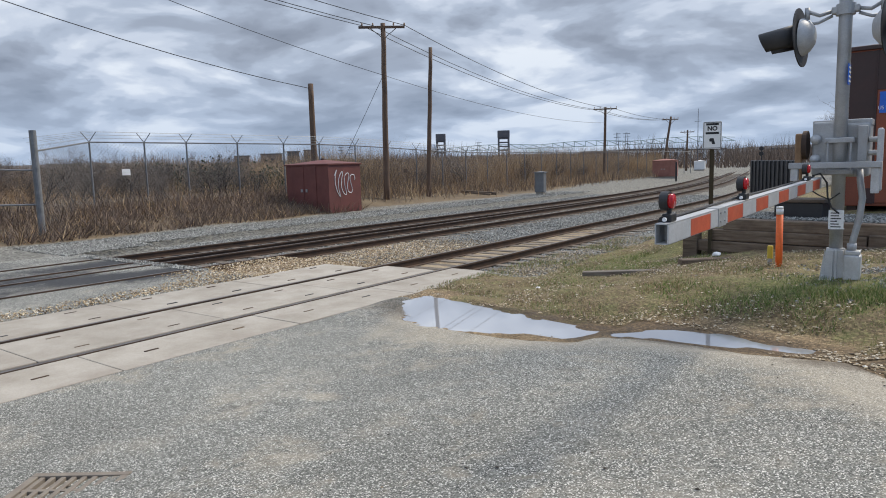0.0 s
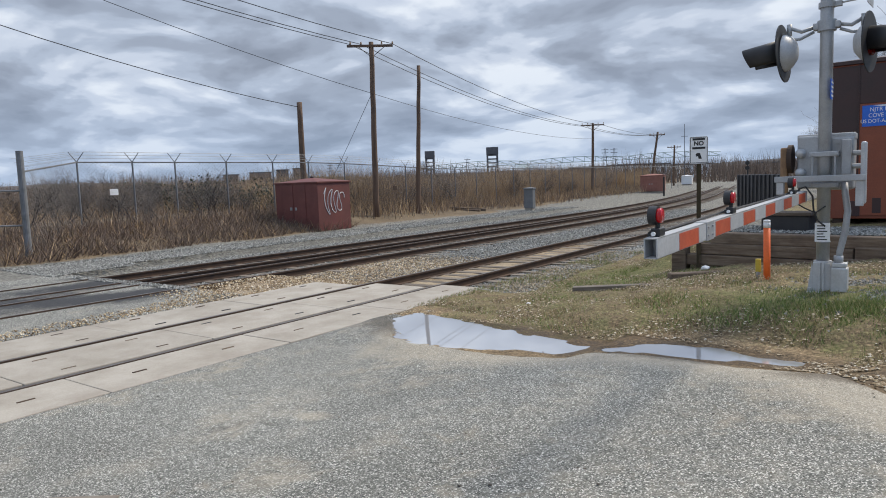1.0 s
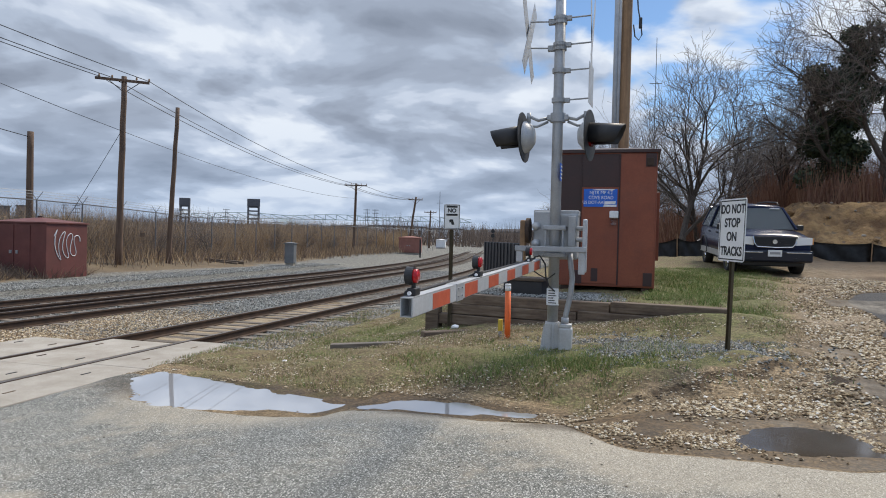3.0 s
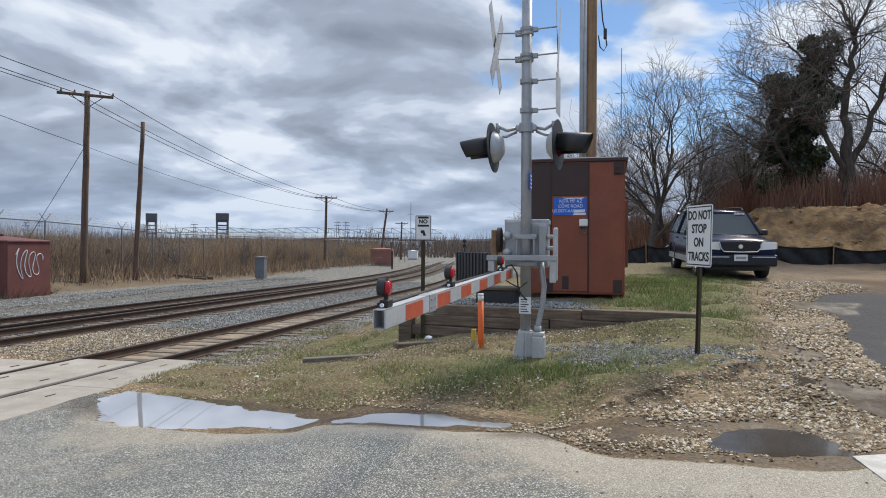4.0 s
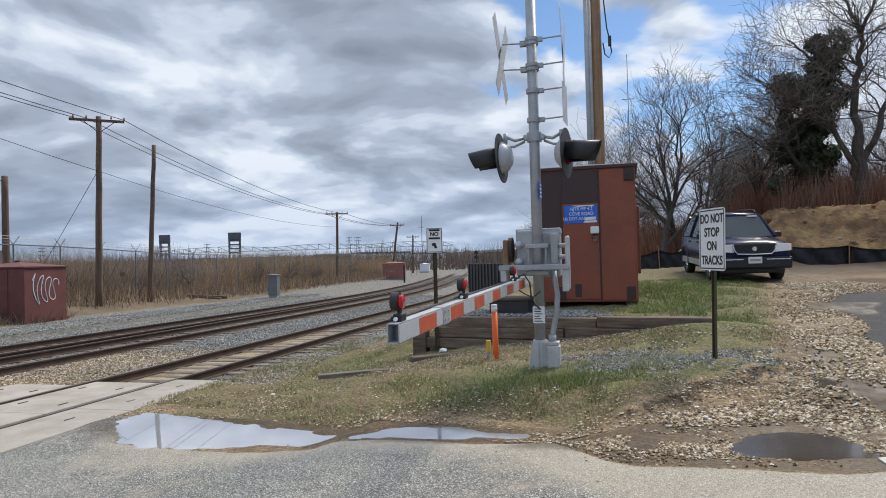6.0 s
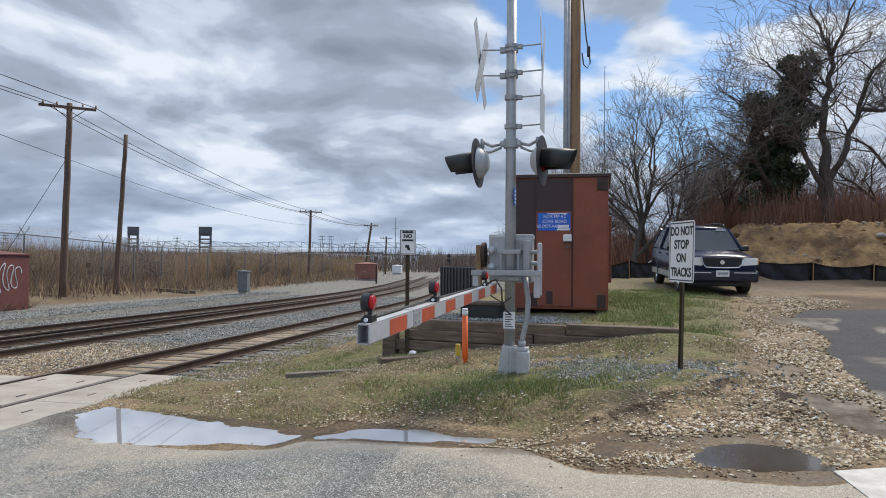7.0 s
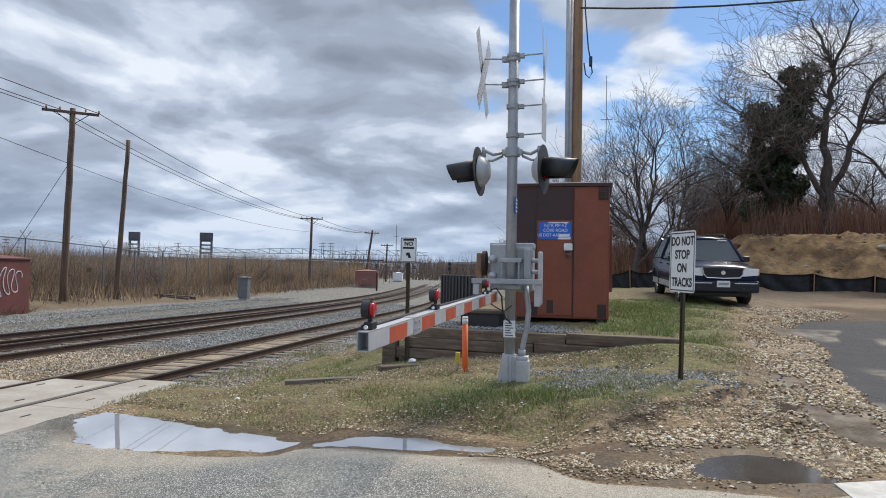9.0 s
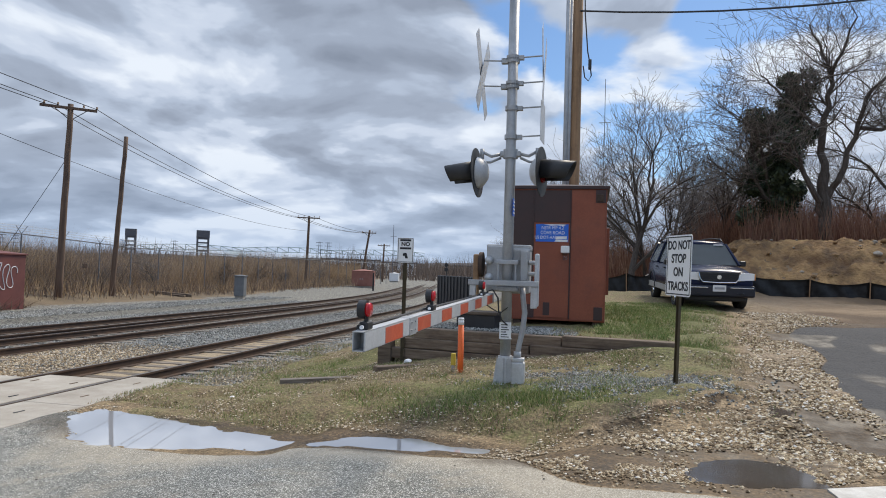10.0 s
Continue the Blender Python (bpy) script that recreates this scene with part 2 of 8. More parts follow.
    rr = mix(nt, wet, ramp(nt, n_fine, [(0.3, 0.78), (0.7, 0.95)]), ramp(nt, n_mid, [(0.35, 0.5), (0.65, 0.8)]))
    L(rr, b.inputs["Roughness"])
    b.inputs["Specular IOR Level"].default_value = 0.28
    h = mathn(nt, "ADD", mathn(nt, "MULTIPLY", n_fine, 0.5), mathn(nt, "MULTIPLY", vs.outputs["Distance"], -0.6))
    h = mathn(nt, "MULTIPLY", h, mathn(nt, "SUBTRACT", 1.0, mathn(nt, "MULTIPLY", am, 0.85)))
    h = mathn(nt, "ADD", h, mathn(nt, "MULTIPLY", n_grit, 0.22))
    h = mathn(nt, "MULTIPLY", h, mathn(nt, "SUBTRACT", 1.0, mathn(nt, "MULTIPLY", wet, 0.7)))
    bump(nt, b, h, 0.8, 0.02)
    return m


M_GROUND = mk_ground()
M_CONCRETE = worn("panel_concrete", (0.46, 0.42, 0.36), (0.36, 0.325, 0.27), 0.85, 0, 1.6, 60, 0.002, (0.24, 0.20, 0.16), 0.5, 0.12)
M_RUST = worn("rail_rust", (0.085, 0.05, 0.032), (0.055, 0.038, 0.03), 0.8, 0.2, 4, 50, 0.002)
M_RAILTOP = worn("rail_head", (0.19, 0.17, 0.155), (0.12, 0.10, 0.085), 0.45, 0.6, 3, 60, 0.0)
M_TIE = worn("tie_wood", (0.17, 0.135, 0.105), (0.30, 0.26, 0.21), 0.9, 0, 3, 30, 0.006, (0.06, 0.05, 0.04), 0.5, 0.35, grain=(1.0, 9.0, 9.0))
M_TIMBER = worn("old_timber", (0.135, 0.092, 0.062), (0.26, 0.20, 0.145), 0.9, 0, 3, 30, 0.008, (0.07, 0.05, 0.04), 0.6, 0.3, grain=(0.7, 8.0, 8.0))
M_GALV = worn("galvanised_steel", (0.44, 0.45, 0.46), (0.36, 0.37, 0.38), 0.5, 0.35, 5, 70, 0.0005, (0.30, 0.28, 0.26), 0.4)
M_FENCE = worn("weathered_fence_steel", (0.24, 0.245, 0.25), (0.17, 0.175, 0.18), 0.6, 0.3, 5, 70, 0.0005)
M_ALU = worn("aluminium_paint", (0.56, 0.57, 0.58), (0.47, 0.48, 0.49), 0.5, 0.25, 6, 60, 0.0005, (0.36, 0.33, 0.30), 0.35)
M_BLACK = worn("black_paint", (0.018, 0.018, 0.02), (0.03, 0.03, 0.032), 0.5, 0, 6, 60, 0.0005)
M_SHED = worn("brown_steel", (0.285, 0.078, 0.036), (0.23, 0.060, 0.030), 0.55, 0, 1.4, 40, 0.001, (0.12, 0.045, 0.035), 0.4)
M_SHED_DARK = worn("dark_brown_steel", (0.038, 0.021, 0.021), (0.058, 0.026, 0.024), 0.5, 0, 1.8, 40, 0.001)
M_CAB = worn("red_brown_paint", (0.19, 0.062, 0.052), (0.15, 0.05, 0.043), 0.6, 0, 1.5, 40, 0.001, (0.10, 0.04, 0.035), 0.4)
M_POLE = worn("weathered_pole", (0.11, 0.068, 0.045), (0.19, 0.125, 0.085), 0.9, 0, 2, 30, 0.006, (0.06, 0.045, 0.04), 0.5, grain=(6, 6, 0.4))
M_POLE_NEW = worn("tan_pole", (0.42, 0.26, 0.14), (0.28, 0.17, 0.095), 0.85, 0, 2, 30, 0.005, (0.13, 0.08, 0.05), 0.6, grain=(6, 6, 0.5))
M_WIRE = plain("wire", (0.03, 0.03, 0.032), 0.6)
M_RED = worn("reflective_orange_red", (0.56, 0.10, 0.045), (0.47, 0.08, 0.035), 0.45, 0, 5, 60, 0, (0.35, 0.10, 0.06), 0.3)
M_ORANGE = worn("orange_plastic", (0.90, 0.16, 0.02), (0.80, 0.13, 0.02), 0.5, 0, 5, 40, 0)
M_WHITE = worn("white_sheeting", (0.86, 0.87, 0.87), (0.80, 0.81, 0.82), 0.5, 0, 3, 40, 0, (0.62, 0.60, 0.56), 0.25)
M_SIGN = worn("bright_sign_sheeting", (0.92, 0.92, 0.91), (0.88, 0.88, 0.87), 0.4, 0, 2, 200, 0)
M_INK = plain("black_ink", (0.02, 0.02, 0.022), 0.6)
M_BLUE = worn("blue_sign", (0.015, 0.13, 0.62), (0.02, 0.15, 0.66), 0.45, 0, 3, 40, 0)
M_REDLENS = plain("red_lens", (0.38, 0.006, 0.010), 0.12, 0, 0.10)
M_DARKRED = plain("unlit_red_lens", (0.16, 0.008, 0.008), 0.15)
M_RUBBER = worn("tyre_rubber", (0.02, 0.02, 0.02), (0.035, 0.034, 0.033), 0.85, 0, 8, 60, 0.001)
M_CARPAINT = plain("navy_car_paint", (0.007, 0.012, 0.040), 0.22)
M_CARPAINT.node_tree.nodes["Principled BSDF"].inputs["Specular IOR Level"].default_value = 0.14
M_CHROME = plain("chrome", (0.75, 0.76, 0.78), 0.15, 1.0)
M_TRIM = worn("silver_trim", (0.42, 0.41, 0.38), (0.36, 0.35, 0.33), 0.5, 0.3, 4, 50, 0)
M_GLASS = glass("car_glass", (0.30, 0.36, 0.36))
M_LAMPGLASS = glass("lamp_glass", (0.9, 0.92, 0.93), 0.1)
M_FABRIC = worn("black_silt_fabric", (0.016, 0.018, 0.021), (0.042, 0.045, 0.05), 0.42, 0, 5, 90, 0.002)
M_BARK = worn("bark", (0.060, 0.048, 0.040), (0.115, 0.095, 0.078), 0.95, 0, 4, 40, 0.01, grain=(5, 5, 1))
M_TWIG = random_island("twigs", [(0, (0.09, 0.072, 0.06)), (0.5, (0.17, 0.14, 0.12)), (1, (0.27, 0.225, 0.19))])
M_REED = random_island("dry_reeds", [(0, (0.52, 0.36, 0.19)), (0.4, (0.40, 0.27, 0.145)), (0.75, (0.25, 0.165, 0.10)), (1, (0.64, 0.48, 0.28))])
M_BRUSH = random_island("bare_brush", [(0, (0.095, 0.068, 0.053)), (0.5, (0.175, 0.125, 0.094)), (1, (0.27, 0.20, 0.148))])
M_REDBRUSH = random_island("red_brown_brush", [(0, (0.16, 0.07, 0.045)), (0.5, (0.24, 0.125, 0.08)), (1, (0.30, 0.18, 0.11))])
M_IVY = random_island("ivy_leaves", [(0, (0.012, 0.024, 0.010)), (0.6, (0.030, 0.050, 0.020)), (1, (0.075, 0.10, 0.04))], 0.5)
M_GRASS = random_island("grass_blades", [(0, (0.08, 0.14, 0.025)), (0.4, (0.17, 0.25, 0.055)), (0.65, (0.29, 0.32, 0.11)), (1, (0.55, 0.46, 0.24))])
M_DRYGRASS = random_island("dry_grass", [(0, (0.26, 0.19, 0.10)), (0.5, (0.50, 0.39, 0.22)), (1, (0.15, 0.14, 0.05))])
M_STONES = random_island("ballast_stones", [(0, (0.085, 0.085, 0.076)), (0.5, (0.23, 0.228, 0.208)), (1, (0.47, 0.465, 0.425))])
M_PEBBLE = random_island("tan_pebbles", [(0, (0.10, 0.065, 0.035)), (0.35, (0.28, 0.19, 0.10)), (0.65, (0.56, 0.43, 0.26)), (0.88, (0.78, 0.66, 0.46)), (1, (0.88, 0.84, 0.76))])
M_MOUND = worn("earth", (0.17, 0.088, 0.036), (0.46, 0.28, 0.12), 0.95, 0, 1.6, 9, 0.16, (0.10, 0.06, 0.033), 0.9)
M_SILVERWHITE = worn("dull_white_sheeting", (0.52, 0.53, 0.54), (0.44, 0.45, 0.46), 0.45, 0.1, 4, 50, 0, (0.33, 0.31, 0.29), 0.35)


def mk_water():
    m, nt, b = material("puddle_water")
    v = pos_vec(nt)
    b.inputs["Base Color"].default_value = (0.47, 0.485, 0.51, 1)
    b.inputs["Metallic"].default_value = 0.42
    b.inputs["Roughness"].default_value = 0.015
    b.inputs["IOR"].default_value = 1.6
    b.inputs["Specular IOR Level"].default_value = 0.9
    bump(nt, b, noise_tex(nt, v, 6.0, 2), 0.02, 0.004)
    return m


M_WATER = mk_water()
M_MUDDY = worn("muddy_water", (0.20, 0.185, 0.17), (0.12, 0.088, 0.058), 0.08, 0.5, 1.2, 10, 0.0)


# ---- builders ----
def mesh_ob(name, bm, mat, parent=None, smooth_faces=False):
    me = bpy.data.meshes.new(name)
    bm.to_mesh(me)
    bm.free()
    if smooth_faces:
        for p in me.polygons:
            p.use_smooth = True
    if mat:
        for mm in (mat if isinstance(mat, (list, tuple)) else [mat]):
            me.materials.append(mm)
    ob = new(name, me)
    if parent:
        ob.parent = parent
    return ob


def part(name, bm, mat, parent, label="", smooth_faces=False):
    ob = mesh_ob(name, bm, mat, parent, smooth_faces)
    if label:
        tagged(ob, label)
    return ob


def thing(name, m, label, category, group="", kind=""):
    ob = new(name)
    ob.matrix_world = m
    ob.empty_display_size = 0.1
    return tagged(ob, label, category, group, kind)


def box(bm, x0, x1, y0, y1, z0, z1, bev=0.0, m=None):
    r = bmesh.ops.create_cube(bm, size=1.0)
    vs = r["verts"]
    for v in vs:
        v.co = Vector((x0 + (v.co.x + 0.5) * (x1 - x0), y0 + (v.co.y + 0.5) * (y1 - y0), z0 + (v.co.z + 0.5) * (z1 - z0)))
    if bev:
        es = list({e for v in vs for e in v.link_edges})
        r2 = bmesh.ops.bevel(bm, geom=es, offset=bev, segments=2, affect="EDGES", profile=0.5)
        vs = list({v for f in r2["faces"] for v in f.verts} | {v for v in vs if v.is_valid})
    if m is not None:
        bmesh.ops.transform(bm, matrix=m, verts=vs)
    return vs


def rod(bm, p, q, r0, r1=None, n=10, caps=True):
    p, q = Vector(p), Vector(q)
    r1 = r0 if r1 is None else r1
    d = q - p
    m = Matrix.Translation((p + q) / 2) @ d.to_track_quat("Z", "Y").to_matrix().to_4x4()
    r = bmesh.ops.create_cone(bm, cap_ends=caps, segments=n, radius1=r0, radius2=r1, depth=d.length, matrix=m)
    return r["verts"]


def tube(bm, pts, r, n=6, taper=None):
    """A tube through points, closed at the ends."""
    pts = [Vector(p) for p in pts]
    rings = []
    for i, p in enumerate(pts):
        d = (pts[min(i + 1, len(pts) - 1)] - pts[max(i - 1, 0)]).normalized()
        side = d.cross(Vector((0, 0, 1)) if abs(d.z) < 0.95 else Vector((1, 0, 0))).normalized()
        upv = side.cross(d)
        rr = r if taper is None else r * (1 + (taper - 1) * i / (len(pts) - 1))
        rings.append([bm.verts.new(p + rr * (math.cos(2 * math.pi * k / n) * side + math.sin(2 * math.pi * k / n) * upv)) for k in range(n)])
    for a, b in zip(rings, rings[1:]):
        for k in range(n):
            bm.faces.new((a[k], a[(k + 1) % n], b[(k + 1) % n], b[k]))
    bm.faces.new(rings[0][::-1])
    bm.faces.new(rings[-1])


def prism(bm, outline, depth, m=Matrix()):
    """An outline in the xz plane pushed along +y."""
    a = [bm.verts.new(m @ Vector((x, 0, z))) for x, z in outline]
    b = [bm.verts.new(m @ Vector((x, depth, z))) for x, z in outline]
    n = len(a)
    bm.faces.new(a)
    bm.faces.new(b[::-1])
    for i in range(n):
        bm.faces.new((a[(i + 1) % n], a[i], b[i], b[(i + 1) % n]))


def raw_mesh(name, verts, faces, mat, kind="", label="", category="", parent=None):
    me = bpy.data.meshes.new(name)
    me.from_pydata(verts, [], faces)
    me.materials.append(mat)
    ob = new(name, me)
    if parent:
        ob.parent = parent
    return tagged(ob, label, category, "", kind)


def letters(text, size, m, mat, parent, name="lettering", depth=0.0015, width=1.0, bold=0.0):
    cu = bpy.data.curves.new(name, "FONT")
    cu.body, cu.size, cu.align_x, cu.align_y, cu.extrude, cu.offset = text, size, "CENTER", "CENTER", depth, bold
    tmp = bpy.data.objects.new("tmp", cu)
    scene.collection.objects.link(tmp)
    me = bpy.data.meshes.new_from_object(tmp.evaluated_get(bpy.context.evaluated_depsgraph_get()))
    bpy.data.objects.remove(tmp)
    bpy.data.curves.remove(cu)
    me.transform(m @ Matrix.Diagonal((width, 1, 1, 1)))
    me.materials.clear()
    me.materials.append(mat)
    ob = new(name, me)
    ob.parent = parent
    return ob


# ---- ground ----
def ground_z(x, y):
    z = 0.46 * smooth(-6.8, 1.0, x)
    z += 0.20 * smooth(7.2, 9.2, y) * smooth(-6.0, -2.2, x)
    z += 0.60 * smooth(10.0, 16.5, y) * smooth(-3.5, 2.0, x) + (0.16 + 0.14 * smooth(6, 4, x)) * smooth(17, 25, y) * smooth(-2, 2, x)
    z += 0.50 * smooth(12.3, 14.0, y) * smooth(-5.5, -3.4, x) * (1 - smooth(-3.5, 2.0, x))
    z += 0.20 * smooth(-0.9, 1.3, x) * smooth(3.0, 1.7, x) * math.exp(-((y - 11.35) / 0.65) ** 2)
    z -= 0.10 * math.exp(-(((x + 4.6) / 1.9) ** 2 + ((y - 7.1) / 0.8) ** 2))
    return z


PUDDLES = [
    (0.085, [(-6.4, 7.45), (-6.34, 7.99), (-5.85, 8.01), (-5.15, 7.81), (-4.25, 7.43), (-3.57, 7.33), (-3.16, 7.21), (-3.15, 6.92), (-3.45, 6.65), (-4.3, 6.45), (-5.14, 6.36), (-5.57, 6.62)], "still rain puddle at the road edge reflecting the sky"),
    (0.20, [(-2.8, 6.78), (-2.45, 7.24), (-1.91, 7.32), (-1.44, 7.24), (-0.89, 7.17), (-0.83, 6.89), (-1.34, 6.80), (-2.2, 6.80), (-2.7, 6.68)], "narrow run of rainwater along the asphalt edge"),
    (0.435, [(0.8, 6.04), (0.94, 6.42), (1.24, 6.62), (1.53, 6.70), (1.83, 6.62), (2.08, 6.22), (1.95, 5.92), (1.28, 5.68), (0.82, 5.74)], "shallow muddy puddle in the lane mouth"),
    (0.575, [(1.94, 8.11), (2.3, 9.05), (2.52, 9.2), (2.37, 8.45), (2.06, 7.83)], "small muddy puddle in a wheel rut"),
    (0.69, [(2.39, 9.64), (2.85, 11.0), (3.1, 11.3), (2.69, 10.07)], "long muddy puddle in a wheel rut"),
]


def shore(x, y, poly):
    """Distance to the outline of a pool: positive inside."""
    inside, best, n = False, 1e9, len(poly)
    for i in range(n):
        (ax, ay), (bx, by) = poly[i], poly[(i + 1) % n]
        if (ay > y) != (by > y) and x < (bx - ax) * (y - ay) / (by - ay) + ax:
            inside = not inside
        dx, dy = bx - ax, by - ay
        t = max(0.0, min(1.0, ((x - ax) * dx + (y - ay) * dy) / (dx * dx + dy * dy)))
        best = min(best, math.hypot(x - ax - t * dx, y - ay - t * dy))
    return best if inside else -best


def bend(y, y0, k, y1):
    """Easing into a curve from y0, straight again past y1."""
    t = max(0.0, min(y, y1) - y0)
    return k * t * t + 2 * k * (y1 - y0) * max(0.0, y - y1)


def near_track_x(y):
    """Centre line of the near track: straight over the crossing, then bending to the left."""
    return -8.7 - bend(y, 30.0, 0.0040, 53.0)


def far_track_x(y, base):
    return base + 0.012 * max(0.0, min(y, 40.0)) - bend(y, 28.0, 0.0024, 66.0)


def scarp(x, y):
    """Signed distance from the washed-out lip of the verge: positive on the grass."""
    return (y - 7.2 - 0.93 * (x - 0.1)) / 1.37 + 0.26 * noise.noise((x * 1.6, y * 1.6, 6.0)) + 0.10 * noise.noise((x * 7.0, y * 7.0, 1.0))


def bank_z(x, y):
    """Ground with its banks: the field beyond the fence, the raised lot and the spoil heap."""
    z = ground_z(x, y)
    if -7.5 < x < 1.0 and 5.4 < y < 8.6:
        # shallow gutter between the road and the verge, stepping up towards the lane
        level = 0.10 + 0.125 * smooth(-3.2, -2.7, x) + 0.20 * smooth(-0.9, 0.4, x)
        k = smooth(1.0, 0.35, abs(y - 7.1 + 0.05 * max(0, x + 3.2))) * smooth(-7.0, -6.4, x) * smooth(0.6, -0.4, x)
        z = z * (1 - k) + level * k
    if -8 < x < 4 and 4.5 < y < 12:
        for zw, poly, _ in PUDDLES:
            d = shore(x, y, poly)
            d += 0.10 * noise.noise((x * 2.5, y * 2.5, zw)) + 0.05 * noise.noise((x * 7, y * 7, zw))
            if d > 0:
                z = zw - 0.035 * smooth(0, 0.25, d)
            elif d > -0.45:
                k = smooth(-0.45, 0.0, d)
                z = z * (1 - k) + (zw + 0.012 - d * 0.01) * k
    # small washed-out scarp between the verge and the gravel
    if -1.0 < x < 3.4 and 6.2 < y < 11.4:
        e = scarp(x, y)
        z += 0.10 * (smooth(-0.10, 0.06, e) - smooth(0.1, 1.6, e)) * smooth(-0.6, 0.3, x) * smooth(2.3, 1.6, x) * (0.75 + 0.6 * noise.noise((x * 1.8, y * 1.8, 2.5)))
    z += 0.75 * smooth(-20.0, -26.5, x) * (1 - smooth(24, 40, y) * 0.6)
    z += 2.12 * smooth(24.6, 28.3, y + 0.25 * max(0, x - 7)) * smooth(2.4, 4.9, x - 0.05 * y) * (1 - smooth(45, 90, y))
    z += 1.6 * smooth(30.0, 70.0, y) * smooth(-2.0, 14.0, x)
    return z


def zone(x, y):
    """Weights of asphalt, ballast, grass, gravel, sand, wet, dust, field."""
    w = dict(asphalt=0.0, ballast=0.0, grass=0.0, gravel=0.0, sand=0.0, wet=0.0, dust=0.0, field=0.0, earth=0.0, grime_shade=0.0, tar=0.0)
    # edge of the road surface along the verge
    edge = 6.2 + 0.35 * smooth(-3, -6.5, x) + 1.1 * smooth(-5.5, -6.2, x) + 0.50 * math.exp(-((x + 2.1) / 1.25) ** 2) - 0.85 * smooth(-1.0, 0.15, x) + 0.9 * smooth(1.4, 3.0, x)
    if x > -7.0:
        w["asphalt"] = smooth(edge + 0.15, edge - 0.15, y)
        w["dust"] = 0.9 * math.exp(-(((x + 4.18) / 0.22) ** 2 + ((y - 3.82) / 0.16) ** 2)) + 0.75 * smooth(edge - 1.3, edge - 0.2, y) * smooth(-6.8, -5.5, x) + 0.45 * smooth(2.4, 1.0, y) * smooth(-2.8, -4.2, x) + 0.30 * smooth(-3.2, -0.4, x)
    else:
        w["asphalt"] = smooth(8.6, 8.2, y) * smooth(-10.4, -10.9, x) * smooth(-18.4, -17.9, x)
        w["dust"] = 0.1
        w["tar"] = (0.50 + 0.30 * noise.noise((x * 0.8, y * 0.5, 2.2))) * w["asphalt"]
        w["sand"] = 0.9 * math.exp(-((x + 11.3) / 0.55) ** 2) * smooth(11.0, 7.0, y)
        if -13.0 < x < -10.2:
            w["gravel"] = smooth(6.0, 9.5, y) * smooth(19.0, 13.0, y) + 0.75 * math.exp(-((x + 11.2) / 0.5) ** 2) * smooth(9, 7, y)
    if x < -6.9 and (y > 8.0 or x < -17.6):
        if y > 30:
            w["sand"] = 0.6 * smooth(36, 44, y) * smooth(62, 50, y) * math.exp(-((x - far_track_x(y, -19.6)) / 1.3) ** 2)
        lim = -21.1 + 0.7 * noise.noise((y * 0.25, x * 0.3, 8.1)) + 0.6 * smooth(28, 42, y) - 0.03 * max(0, y - 10) - (near_track_x(y) + 8.7) * -1.0
        w["ballast"] = smooth(lim - 1.2, lim + 1.0, x) * (smooth(10.0, 13.0, y) if x > -12.5 else smooth(7.6, 8.8, y) if x > -17.8 else 1.0)
    if x > -7.2:
        if y > 10.5:
            w["ballast"] = max(w["ballast"], smooth(near_track_x(y) + 2.9, near_track_x(y) + 2.2, x))
    if y > edge and x > -7.2 and y < 60:
        # dry verge with greener patches
        g = 0.50
        g += 0.45 * math.exp(-(((x + 0.6) / 1.5) ** 2 + ((y - 8.6) / 0.5) ** 2))
        g += 0.5 * math.exp(-(((x - 1.3) / 1.1) ** 2 + ((y - 14.5) / 3.5) ** 2))
        g += 0.3 * math.exp(-(((x + 4.7) / 1.2) ** 2 + ((y - 12.0) / 1.6) ** 2))
        g *= smooth(edge + 0.4, edge + 1.3, y)
        lane = 1.55 + 0.17 * (y - 8.0)
        g *= smooth(lane + 0.9, lane - 0.2, x)
        w["grass"] = g
        w["gravel"] = max(w["gravel"], smooth(lane - 0.1, lane + 0.8, x) * smooth(edge + 0.1, edge + 0.6, y) * smooth(lane + 3.2, lane + 1.9, x) * (0.8 if y < 15 else 0.5))
        w["gravel"] = max(w["gravel"], 0.85 * smooth(-1.2, 0.6, x) * math.exp(-((y - (6.75 + 0.32 * max(0, x))) / 0.42) ** 2))
        w["ballast"] = max(w["ballast"], 0.62 * math.exp(-(((x - 0.35) / 1.1) ** 2 + ((y - 9.35) / 0.6) ** 2)))
        w["sand"] = max(w["sand"], 0.12 * smooth(14, 19, y) * smooth(lane - 0.6, lane + 0.8, x))
    if y > 23:
        w["gravel"] *= 1 - smooth(23, 25, y)
        w["sand"] *= 1 - smooth(22, 25, y)
    if y > 10.5 and abs(x - near_track_x(y)) < 0.75:
        w["sand"] = max(w["sand"], 0.55 * smooth(28, 17, y))
        w["ballast"] *= smooth(15, 26, y)
    if -18.5 < x < -11.5 and y > 8.3:
        w["grime_shade"] = 0.9 * smooth(1.25, 0.8, min(abs(x - far_track_x(y, -13.75)), abs(x - far_track_x(y, -16.0))))
    # wet margins
    def blob(cx, cy, rx, ry):
        return math.exp(-(((x - cx) / rx) ** 2 + ((y - cy) / ry) ** 2))
    w["wet"] = min(1.0, 0.95 * blob(-4.9, 7.2, 2.3, 0.75) + 0.9 * blob(-1.9, 6.98, 1.5, 0.40) + 0.85 * blob(1.2, 6.15, 1.25, 0.42)
                   + 0.7 * blob(-0.4, 6.0, 0.8, 0.25) + 0.7 * blob(2.6, 8.6, 0.35, 0.9) + 0.6 * blob(2.35, 10.2, 0.25, 0.8) + 0.55 * blob(5.6, 15.2, 1.6, 0.8))
